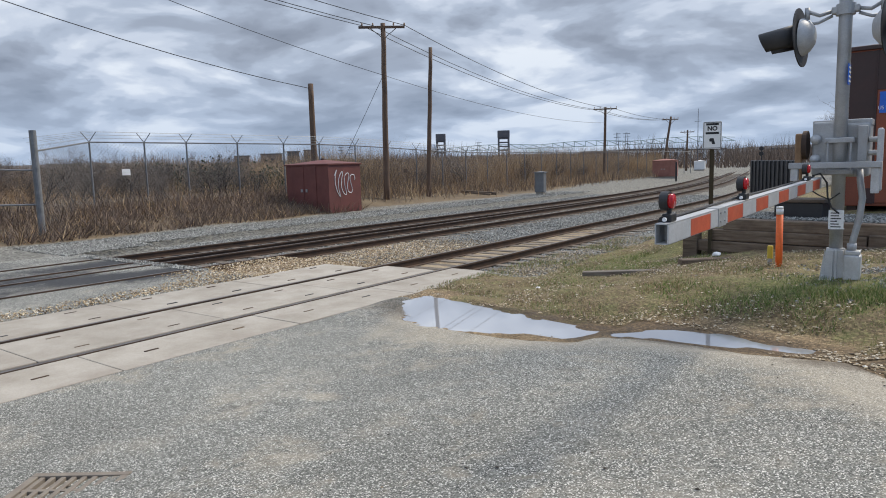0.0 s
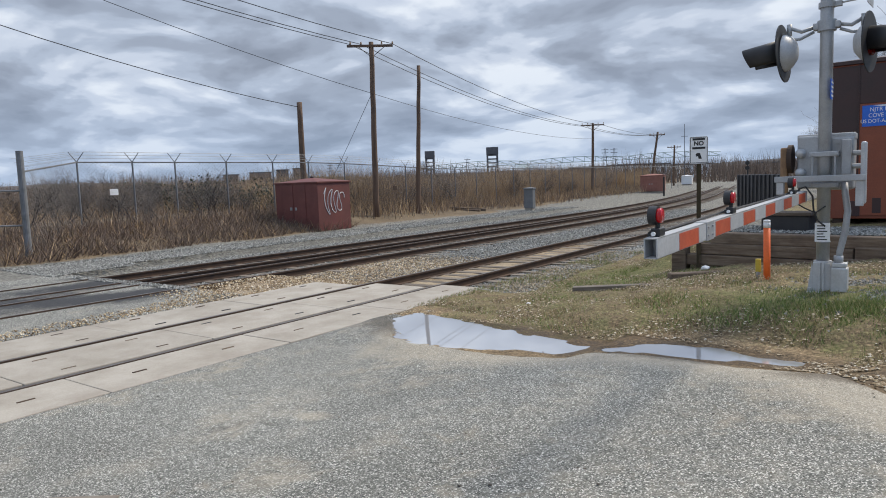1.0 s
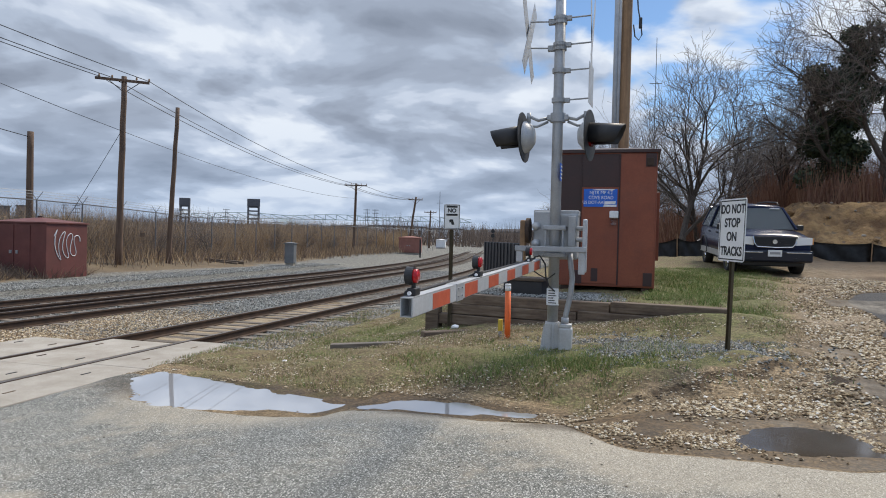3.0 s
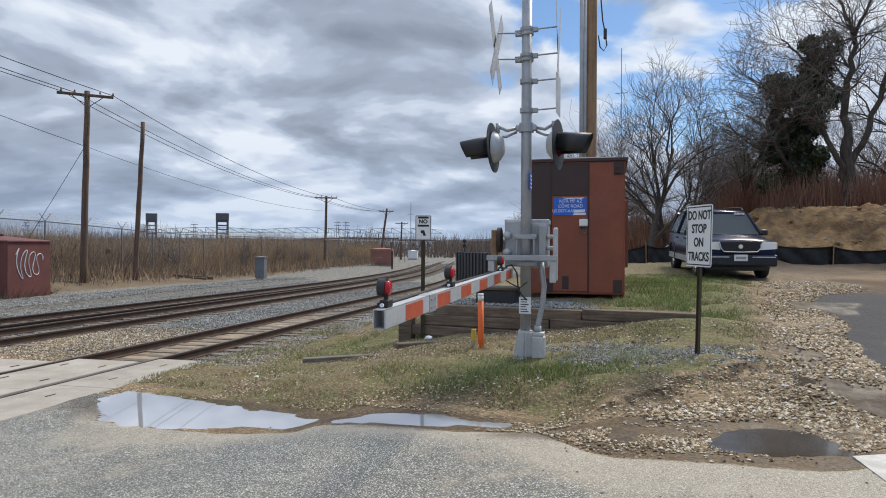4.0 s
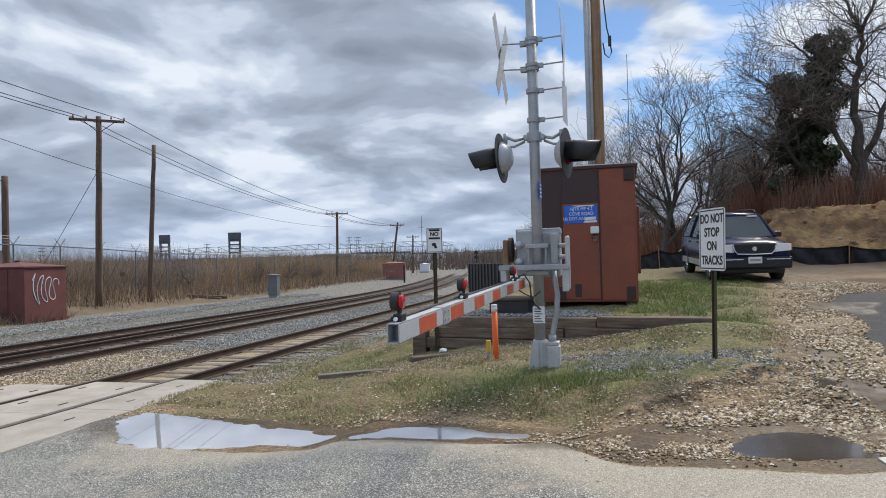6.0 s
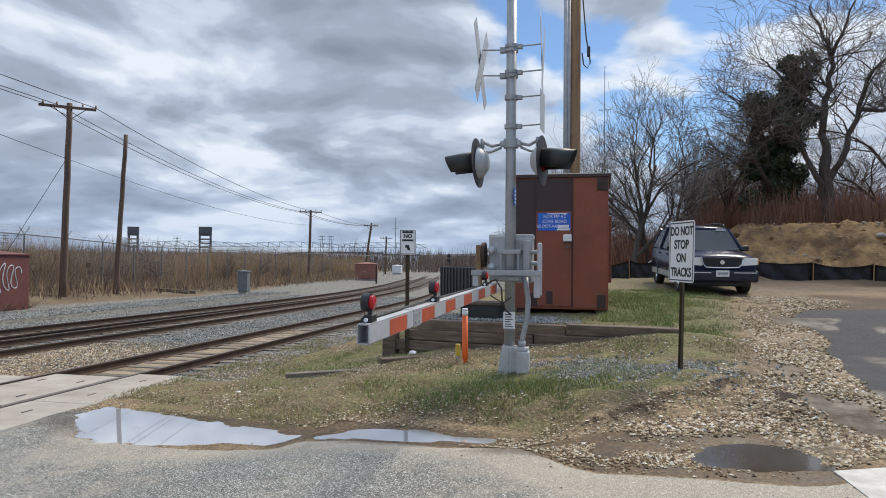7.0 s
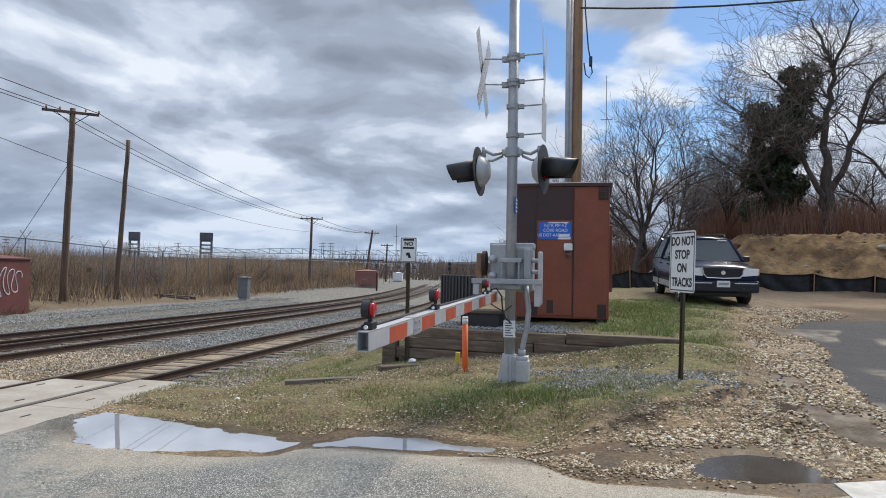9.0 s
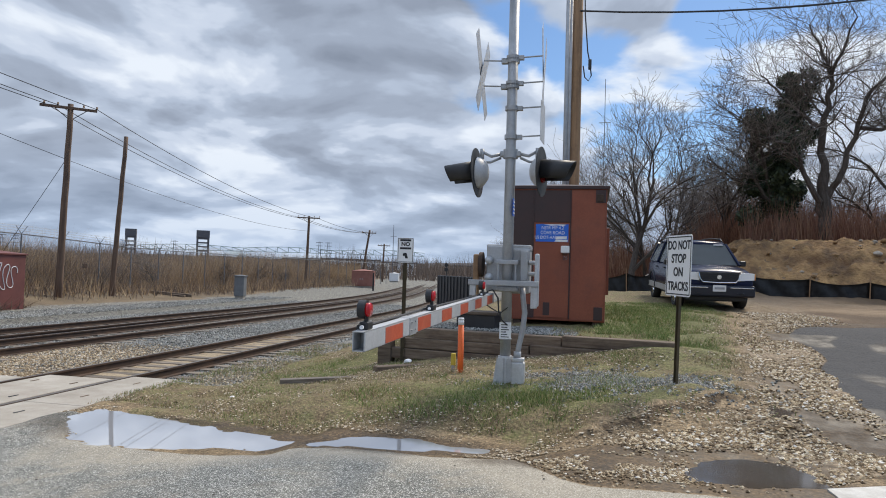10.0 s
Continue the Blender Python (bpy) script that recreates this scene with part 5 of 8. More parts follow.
# ---- car ----
def build_car():
    """A dark blue four-door off-road car, nose towards -y; built from a lofted body with its windows as panes."""
    car = thing("suv", pose(3.18, 19.24, 1.31, 2.8, 0, 5.5), "dark navy four-door SUV with silver lower trim", "car")
    hw = 0.90
    # body sections along y: (y, half width, z bottom, z shoulder, bulge)
    secs = [(-1.02, 0.74, 0.42, 0.80), (-0.98, 0.84, 0.36, 0.92), (-0.85, 0.885, 0.34, 1.00), (-0.3, 0.90, 0.33, 1.07), (0.35, 0.905, 0.33, 1.12), (1.2, 0.905, 0.33, 1.13), (2.4, 0.905, 0.34, 1.14), (3.3, 0.90, 0.36, 1.15), (3.62, 0.86, 0.42, 1.13), (3.68, 0.80, 0.5, 1.05)]
    bm = bmesh.new()
    rings = []
    for y, w, zb, zs in secs:
        prof = [(-w * 0.9, zb), (-w, zb + 0.12), (-w - 0.01, (zb + zs) / 2), (-w + 0.015, zs - 0.08), (-w * 0.88, zs), (-w * 0.4, zs + 0.035), (0, zs + 0.045)]
        prof += [(-x, z) for x, z in prof[-2::-1]]
        rings.append([bm.verts.new((x, y, z)) for x, z in prof])
    n = len(rings[0])
    for a, b in zip(rings, rings[1:]):
        for k in range(n):
            bm.faces.new((a[k], a[(k + 1) % n], b[(k + 1) % n], b[k]))
    bm.faces.new(rings[0]); bm.faces.new(rings[-1][::-1])
    bmesh.ops.recalc_face_normals(bm, faces=bm.faces)
    body = part("body", bm, M_CARPAINT, car, "glossy navy body", True)
    # cabin: pillars and roof
    bm = bmesh.new()
    roof_pts = [(0.66, 1.69, 0.655), (0.9, 1.755, 0.64), (2.0, 1.785, 0.64), (3.1, 1.75, 0.63), (3.26, 1.68, 0.64)]
    rr = []
    for y, z, w in roof_pts:
        rr.append([bm.verts.new((x, y, zz)) for x, zz in ((-w, z - 0.05), (-w * 0.93, z), (0, z + 0.025), (w * 0.93, z), (w, z - 0.05), (w * 0.9, z - 0.075), (-w * 0.9, z - 0.075))])
    for a, b in zip(rr, rr[1:]):
        for k in range(7):
            bm.faces.new((a[k], a[(k + 1) % 7], b[(k + 1) % 7], b[k]))
    bm.faces.new(rr[0]); bm.faces.new(rr[-1][::-1])
    bmesh.ops.recalc_face_normals(bm, faces=bm.faces)
    part("roof", bm, M_CARPAINT, car, "", True)
    for s in (-1, 1):
        for (y0, z0, x0), (y1, z1, x1), r in (((-0.05, 1.13, 0.80), (0.68, 1.68, 0.635), 0.035), ((1.25, 1.13, 0.84), (1.30, 1.72, 0.64), 0.045), ((2.3, 1.13, 0.84), (2.25, 1.72, 0.64), 0.045), ((3.55, 1.13, 0.80), (3.22, 1.69, 0.63), 0.05)):
            bm = bmesh.new()
            rod(bm, (s * x0, y0, z0), (s * x1, y1, z1), r, r, 8)
            part("pillar", bm, M_CARPAINT, car)
        for y0, y1, t0, t1 in ((0.10, 1.22, 0.70, 1.27), (1.30, 2.26, 1.34, 2.22), (2.34, 3.45, 2.29, 3.18)):
            bm = bmesh.new()
            q = [bm.verts.new(v) for v in ((s * 0.835, y0, 1.13), (s * 0.835, y1, 1.13), (s * 0.645, t1, 1.69), (s * 0.645, t0, 1.69))]
            bm.faces.new(q if s > 0 else q[::-1])
            bmesh.ops.solidify(bm, geom=bm.faces[:], thickness=0.006)
            part("side_window", bm, M_CARGLASS, car, "dark tinted side window")
    bm = bmesh.new()
    q = [bm.verts.new(v) for v in ((-0.76, 0.0, 1.135), (0.76, 0.0, 1.135), (0.60, 0.67, 1.685), (-0.60, 0.67, 1.685))]
    bm.faces.new(q)
    bmesh.ops.solidify(bm, geom=bm.faces[:], thickness=0.006)
    part("windscreen", bm, M_CARGLASS, car, "windscreen reflecting the sky")
    bm = bmesh.new()
    q = [bm.verts.new(v) for v in ((0.74, 3.58, 1.15), (-0.74, 3.58, 1.15), (-0.58, 3.27, 1.68), (0.58, 3.27, 1.68))]
    bm.faces.new(q)
    bmesh.ops.solidify(bm, geom=bm.faces[:], thickness=0.006)
    part("rear_window", bm, M_CARGLASS, car)
    # seats and dash seen through the glass
    bm = bmesh.new()
    box(bm, -0.76, 0.76, 0.12, 0.5, 0.9, 1.15, 0.03)
    part("dashboard", bm, M_BLACK, car, "dark dashboard")
    for sx in (-0.38, 0.38):
        bm = bmesh.new()
        box(bm, sx - 0.25, sx + 0.25, 1.15, 1.32, 0.8, 1.38, 0.05)
        box(bm, sx - 0.14, sx + 0.14, 1.2, 1.3, 1.36, 1.56, 0.04)
        part("seat", bm, M_SEAT, car, "grey front seat with headrest")
    for sx in (-0.42, 0.42):
        bm = bmesh.new()
        box(bm, sx - 0.13, sx + 0.13, 0.60, 0.63, 1.645, 1.68, 0.01)
        part("sun_visor", bm, M_WHITE, car, "pale strip at the top of the windscreen")
    # bumper, grille, lights
    bm = bmesh.new()
    box(bm, -0.88, 0.88, -1.10, -0.88, 0.36, 0.66, 0.05)
    bumper = part("bumper", bm, M_BUMPER, car, "dark blue front bumper")
    for sx in (-0.55, 0.55):
        bm = bmesh.new()
        box(bm, sx - 0.28, sx + 0.28, -1.108, -1.095, 0.585, 0.61, 0.004)
        part("bright_strip", bm, M_CHROME, bumper)
        bm = bmesh.new()
        box(bm, sx * 0.95 - 0.09, sx * 0.95 + 0.09, -1.11, -1.09, 0.42, 0.48, 0.01)
        part("fog_lamp", bm, M_LAMPGLASS, bumper)
    bm = bmesh.new()
    prism(bm, [(-0.50, 0.98), (0.50, 0.98), (0.42, 0.74), (-0.42, 0.74)], 0.05, Matrix.Translation((0, -1.055, 0)))
    grille = part("grille", bm, M_BLACK, car, "black grille with chrome rim")
    bm = bmesh.new()
    tube(bm, [(-0.51, -1.06, 0.985), (-0.47, -1.075, 0.82), (-0.40, -1.08, 0.735), (0, -1.09, 0.72), (0.40, -1.08, 0.735), (0.47, -1.075, 0.82), (0.51, -1.06, 0.985)], 0.018, 8)
    part("chrome_rim", bm, M_CHROME, grille)
    for k in range(4):
        bm = bmesh.new()
        box(bm, -0.44 + 0.015 * k, 0.44 - 0.015 * k, -1.068, -1.055, 0.93 - 0.05 * k, 0.945 - 0.05 * k)
        part("grille_bar", bm, M_BUMPER, grille)
    bm = bmesh.new()
    disc(bm, (0, -1.075, 0.86), (0, 1, 0), 0.055, 0.015, 20)
    part("badge", bm, M_CHROME, grille, "plain oval badge")
    for s in (-1, 1):
        bm = bmesh.new()
        prism(bm, [(s * 0.50, 0.97), (s * 0.86, 0.965), (s * 0.86, 0.80), (s * 0.47, 0.77)][::-s], 0.16, Matrix.Translation((0, -1.03, 0)))
        bmesh.ops.recalc_face_normals(bm, faces=bm.faces)
        part("headlight", bm, M_HEADLIGHT, car, "clear rectangular headlight")
        bm = bmesh.new()
        box(bm, s * 0.86 - 0.02, s * 0.86 + 0.045, -0.98, -0.80, 0.80, 0.955, 0.01)
        part("corner_lamp", bm, M_AMBER, car, "amber corner lamp")
        bm = bmesh.new()
        box(bm, s * 0.98 - 0.09, s * 0.98 + 0.09, 0.28, 0.40, 1.10, 1.25, 0.03)
        box(bm, s * 0.90 - 0.05, s * 0.90 + 0.05, 0.32, 0.38, 1.10, 1.15, 0.01)
        part("mirror", bm, M_BLACK, car, "black door mirror")
        bm = bmesh.new()
        box(bm, s * 0.905 - 0.012, s * 0.905 + 0.012, 0.25, 3.3, 0.36, 0.52, 0.008)
        part("lower_trim", bm, M_TRIM, car, "silver lower body trim")
        bm = bmesh.new()
        tube(bm, [(s * 0.60, 0.95, 1.77), (s * 0.60, 1.05, 1.83), (s * 0.60, 2.0, 1.85), (s * 0.60, 3.0, 1.82), (s * 0.60, 3.08, 1.76)], 0.018, 8)
        part("roof_rail", bm, M_BLACK, car)
        bm = bmesh.new()
        for yh in (1.1, 2.15):
            box(bm, s * 0.915 - 0.012, s * 0.915 + 0.012, yh - 0.07, yh + 0.07, 0.98, 1.02, 0.006)
        part("door_handle", bm, M_BLACK, car, "", False)
    bm = bmesh.new()
    box(bm, -0.16, 0.16, -1.125, -1.105, 0.50, 0.66, 0.004)
    plate = part("number_plate", bm, M_WHITE, bumper, "pale number plate")
    bm = bmesh.new()
    box(bm, -0.12, 0.12, -1.129, -1.124, 0.555, 0.61)
    part("plate_bar", bm, M_GALV, plate)
    bm = bmesh.new()
    box(bm, -0.72, 0.72, -0.9, 3.3, 0.24, 0.40, 0.03)
    part("underbody", bm, M_BLACK, car, "dark underbody")
    for s in (-1, 1):
        for y in (-0.12, 2.76):
            bm = bmesh.new()
            x = s * 0.79
            prof = [(0.10, 0.24), (0.115, 0.30), (0.105, 0.345), (0.06, 0.365), (-0.06, 0.365), (-0.105, 0.345), (-0.115, 0.30), (-0.10, 0.24)]
            rings = [[bm.verts.new((x + px, y + r * math.cos(2 * math.pi * k / 28), 0.365 + r * math.sin(2 * math.pi * k / 28))) for px, r in prof] for k in range(28)]
            for k in range(28):
                for q in range(8):
                    bm.faces.new((rings[k][q], rings[k][(q + 1) % 8], rings[(k + 1) % 28][(q + 1) % 8], rings[(k + 1) % 28][q]))
            bmesh.ops.recalc_face_normals(bm, faces=bm.faces)
            wheel = part("wheel", bm, M_RUBBER, car, "black tyre", True)
            bm = bmesh.new()
            disc(bm, (x + s * 0.03, y, 0.365), (1, 0, 0), 0.235, 0.10, 24)
            rim = part("rim", bm, M_TRIM, wheel, "silver wheel rim")
            bm = bmesh.new()
            disc(bm, (x + s * 0.085, y, 0.365), (1, 0, 0), 0.06, 0.02, 14)
            for k in range(5):
                a = 2 * math.pi * k / 5
                rod(bm, (x + s * 0.085, y, 0.365), (x + s * 0.08, y + 0.21 * math.cos(a), 0.365 + 0.21 * math.sin(a)), 0.03, 0.035, 6)
            part("hub", bm, M_CHROME, wheel)
            bm = bmesh.new()
            tube(bm, [(s * 0.912, y + 0.46 * math.cos(a), 0.38 + 0.46 * math.sin(a)) for a in [math.pi * k / 12 for k in range(13)]], 0.03, 6)
            part("wheel_arch", bm, M_BLACK, car, "black wheel arch")


M_CARGLASS = plain("tinted_glass", (0.075, 0.092, 0.096), 0.03)
M_CARGLASS.node_tree.nodes["Principled BSDF"].inputs["IOR"].default_value = 1.9
M_SEAT = worn("seat_cloth", (0.16, 0.16, 0.16), (0.12, 0.12, 0.12), 0.9, 0, 8, 60, 0)
M_BUMPER = plain("bumper_blue", (0.010, 0.013, 0.025), 0.35)
M_HEADLIGHT = plain("headlight_lens", (0.86, 0.87, 0.87), 0.3, 0.0)
M_AMBER = plain("amber_lens", (0.75, 0.35, 0.08), 0.2)
build_car()


# ---- light-rail car, run past the crossing ----
def build_railcar():
    car = thing("railcar", pose(-8.7, 1.2, 0.0), "white and blue light-rail car on the near track", "railcar")
    W = 1.33
    secs = [(-0.02, 0.92, 0.45, 0.95), (-0.35, 1.10, 0.36, 1.25), (-0.50, 1.18, 0.34, 1.55), (-0.62, 1.22, 0.34, 2.2), (-1.15, 1.28, 0.34, 3.1), (-1.7, W, 0.34, 3.62), (-2.3, W, 0.34, 3.75), (-13.0, W, 0.34, 3.75)]
    bm = bmesh.new()
    rings = []
    for y, w, zb, zt in secs:
        prof = [(-w, zb), (-w - 0.02, zb + (zt - zb) * 0.45), (-w * 0.97, zt - 0.25), (-w * 0.8, zt), (w * 0.8, zt), (w * 0.97, zt - 0.25), (w + 0.02, zb + (zt - zb) * 0.45), (w, zb)]
        rings.append([bm.verts.new((x, y, z)) for x, z in prof])
    for a, b in zip(rings, rings[1:]):
        for k in range(8):
            bm.faces.new((a[k], a[(k + 1) % 8], b[(k + 1) % 8], b[k]))
    bm.faces.new(rings[0]); bm.faces.new(rings[-1][::-1])
    bmesh.ops.recalc_face_normals(bm, faces=bm.faces)
    body = part("body", bm, M_CARWHITE, car, "glossy white body shell")
    for s in (-1, 1):
        bm = bmesh.new()
        prism(bm, [(-13.0, 1.45), (-1.75, 1.45), (-1.55, 2.2), (-2.35, 3.0), (-13.0, 3.0)], 0.01, Matrix.Translation((s * (W + 0.016), 0, 0)) @ pose(0, 0, 0, 0, 0, 90))
        bmesh.ops.recalc_face_normals(bm, faces=bm.faces)
        part("blue_band", bm, M_BLUE, body, "broad royal blue side band")
        for k in range(5):
            bm = bmesh.new()
            y1 = -2.2 - 2.1 * k
            o = [(y1 - 1.5, 1.62), (y1, 1.62), (y1 + (0.18 if k == 0 else 0), 1.9), (y1 - (0.25 if k == 0 else 0), 2.85), (y1 - 1.5, 2.85)]
            prism(bm, o, 0.02, Matrix.Translation((s * (W + 0.034), 0, 0)) @ pose(0, 0, 0, 0, 0, 90))
            bmesh.ops.recalc_face_normals(bm, faces=bm.faces)
            part("cab_window" if k == 0 else "side_window", bm, M_CARGLASS, car, "dark window in a black rubber frame")
        for y, z, r, mt in ((-1.15, 0.95, 0.09, M_AMBER), (-1.1, 1.25, 0.05, M_GALV), (-0.9, 1.25, 0.05, M_GALV), (-2.9, 0.9, 0.11, M_GALV)):
            bm = bmesh.new()
            disc(bm, (s * (W - 0.01), y - 0.9, z), (1, 0, 0), r, 0.06, 20)
            part("round_fitting", bm, mt, car)
        bm = bmesh.new()
        box(bm, s * (W + 0.28) - 0.08, s * (W + 0.28) + 0.08, -1.75, -1.6, 2.1, 2.6, 0.04)
        rod(bm, (s * W, -1.65, 2.35), (s * (W + 0.25), -1.67, 2.35), 0.02, 0.02, 8)
        part("mirror", bm, M_BLACK, car, "black side mirror")
        for y in (-2.6, -4.5):
            bm = bmesh.new()
            disc(bm, (s * 0.755, y, 0.36), (1, 0, 0), 0.36, 0.13, 28)
            part("wheel", bm, M_RUST, car)
    bm = bmesh.new()
    box(bm, -1.0, 1.0, -0.16, 0.10, 0.50, 0.88, 0.04)
    part("bumper", bm, M_BLACK, car, "black rubber front bumper")
    bm = bmesh.new()
    box(bm, -1.15, 1.15, -12.8, -1.6, 0.16, 0.40, 0.04)
    part("underframe", bm, M_BLACK, car, "dark underframe")
    bm = bmesh.new()
    q = [bm.verts.new(v) for v in ((-1.0, -0.60, 1.62), (1.0, -0.60, 1.62), (1.05, -1.12, 2.92), (-1.05, -1.12, 2.92))]
    bm.faces.new(q)
    bmesh.ops.solidify(bm, geom=bm.faces[:], thickness=-0.03)
    part("windscreen", bm, M_CARGLASS, car)


M_CARWHITE = worn("white_body_paint", (0.78, 0.79, 0.80), (0.74, 0.75, 0.76), 0.3, 0, 1.5, 30, 0)
build_railcar()


# ---- poles and wires ----
def sagged(a, b, sag, n=14):
    a, b = Vector(a), Vector(b)
    return [a.lerp(b, k / n) - Vector((0, 0, sag * 4 * (k / n) * (1 - k / n))) for k in range(n + 1)]


def wire(a, b, sag, r=0.018, label="black overhead utility wire between poles"):
    bm = bmesh.new()
    tube(bm, sagged(a, b, sag), r, 5)
    tagged(mesh_ob("overhead_wire", bm, M_WIRE), label, "wire", "overhead wires")


def wood_pole(base, top, r0, r1, label, arms=(), mat=None):
    base, top = Vector(base), Vector(top)
    p = thing("utility_pole", Matrix.Translation(base), label, "utility pole", "utility poles")
    d = top - base
    bm = bmesh.new()
    tube(bm, [Vector((0, 0, -0.4))] + [d * (k / 8) + Vector((noise.noise((k, base.x, 0)), noise.noise((k, base.y, 3)), 0)) * 0.03 for k in range(1, 9)], r0, 12, r1 / r0)
    part("shaft", bm, mat or M_POLE, p, "", True)
    for z, half, ang in arms:
        dx, dy = math.cos(radians(ang)), math.sin(radians(ang))
        o = d * (z / d.length)
        bm = bmesh.new()
        box(bm, -half, half, -0.05, 0.05, -0.06, 0.06, 0.008, Matrix.Translation(o) @ pose(0, -0.12, 0, 0, 0, ang))
        part("crossarm", bm, M_POLE, p)
        for s in (-1, 1):
            bm = bmesh.new()
            rod(bm, o + Vector((dx, dy, 0)) * s * half * 0.6, o - Vector((0, 0, 0.55)), 0.018, 0.018, 6)
            part("brace", bm, M_WIRE, p)
        for k in (-0.92, -0.45, 0.45, 0.92):
            bm = bmesh.new()
            q = o + Vector((dx, dy, 0)) * k * half
            rod(bm, q, q + Vector((0, 0, 0.16)), 0.012, 0.012, 6)
            rod(bm, q + Vector((0, 0, 0.12)), q + Vector((0, 0, 0.22)), 0.05, 0.03, 10)
            part("insulator", bm, M_POLE_NEW, p)
    return p


P1, P2, P3 = (-23.25, 26.42, 0.1), (-23.33, 30.02, 0.1), (-26.88, 62.42, 0.3)
wood_pole(P1, (-23.15, 26.52, 9.15), 0.165, 0.12, "weathered brown wooden utility pole with crossarm", [(8.85, 1.15, 41)])
wood_pole(P2, (-23.03, 30.22, 8.4), 0.135, 0.10, "plain leaning wooden pole without crossarm")
wood_pole((-27.09, 25.1, 0.6), (-27.14, 25.14, 6.45), 0.17, 0.14, "short dark wooden pole behind the cabinet")
wood_pole(P3, (-26.78, 62.52, 7.1), 0.15, 0.11, "distant wooden utility pole with crossarm", [(6.6, 1.1, 25)])
wood_pole((-27.3, 80.5, 0.3), (-26.5, 80.8, 6.9), 0.16, 0.12, "leaning distant wooden utility pole with crossarm", [(6.3, 0.9, 20)])
wood_pole((-32.1, 105.2, 0.3), (-32.0, 105.3, 6.2), 0.16, 0.12, "far wooden utility pole beside the tracks", [(5.6, 1.0, 20)])
bm = bmesh.new()
box(bm, -0.7, 0.6, -0.12, 0.12, 0, 0.16, 0.02)
ob = tagged(mesh_ob("pole_foot_timber", bm, M_TIMBER), "old timber lying at a pole foot", "timber", "loose timbers")
ob.matrix_world = pose(-22.9, 26.12, -0.06, 0, 0, 20)
for k in (-0.92, -0.45, 0.92):
    c = Vector((math.cos(radians(41)), math.sin(radians(41)), 0)) * 1.15 * k + Vector((-23.15, 26.52, 9.05))
    wire(c, c + Vector((-3.5, -34.0, 5.0)), 0.8)
    e = Vector((math.cos(radians(25)), math.sin(radians(25)), 0)) * 1.1 * k + Vector((-26.78, 62.42, 6.85))
    wire(c, e, 0.75)
    e2 = e + Vector((0, 18.3, -0.3))
    wire(e, e2, 0.3, 0.02)
wire((-27.14, 25.14, 6.2), (-27.9, -10.0, 14.6), 1.35)
wire((-23.17, 26.47, 6.6), (-29.5, -8.0, 16.6), 1.0, 0.013)
wire((-23.17, 26.47, 6.6), (-26.78, 62.42, 5.6), 0.6, 0.012)
wire((-23.17, 26.47, 6.7), (-28.2, 27.2, 0.9), 0.05, 0.012, "thin guy wire running down from a pole")


def build_big_pole():
    p = thing("utility_pole", pose(-0.38, 17.0, 1.1), "tan wooden service pole with grey steel risers", "utility pole", "utility poles")
    bm = bmesh.new()
    tube(bm, [(0.02, 0, -0.5), (0.03, 0, 3), (0.035, 0, 6), (0.04, 0, 10.5)], 0.15, 16, 0.82)
    part("shaft", bm, M_POLE_NEW, p, "", True)
    for x, r, zt in ((-0.19, 0.055, 9.6), (-0.11, 0.04, 9.4)):
        bm = bmesh.new()
        rod(bm, (x, -0.14, -0.3), (x, -0.14, zt), r, r, 14)
        part("riser", bm, M_GALV, p, "grey steel riser pipe", True)
    bm = bmesh.new()
    tube(bm, [(0.17, -0.1, 9.0), (0.22, -0.15, 7.4), (0.30, -0.18, 6.45), (0.36, -0.18, 6.15), (0.40, -0.18, 5.85), (0.33, -0.18, 5.72), (0.24, -0.17, 5.82), (0.20, -0.16, 6.1)], 0.016, 8)
    box(bm, 0.32, 0.40, -0.23, -0.13, 6.0, 6.25, 0.02)
    part("drop_cable", bm, M_WIRE, p, "black looped service cable")
    bm = bmesh.new()
    tube(bm, sagged((0.1, -0.1, 7.5), (15.2, -1.0, 8.75), 0.75), 0.022, 6)
    part("service_wire", bm, M_WIRE, p, "black twisted overhead service wire")


build_big_pole()


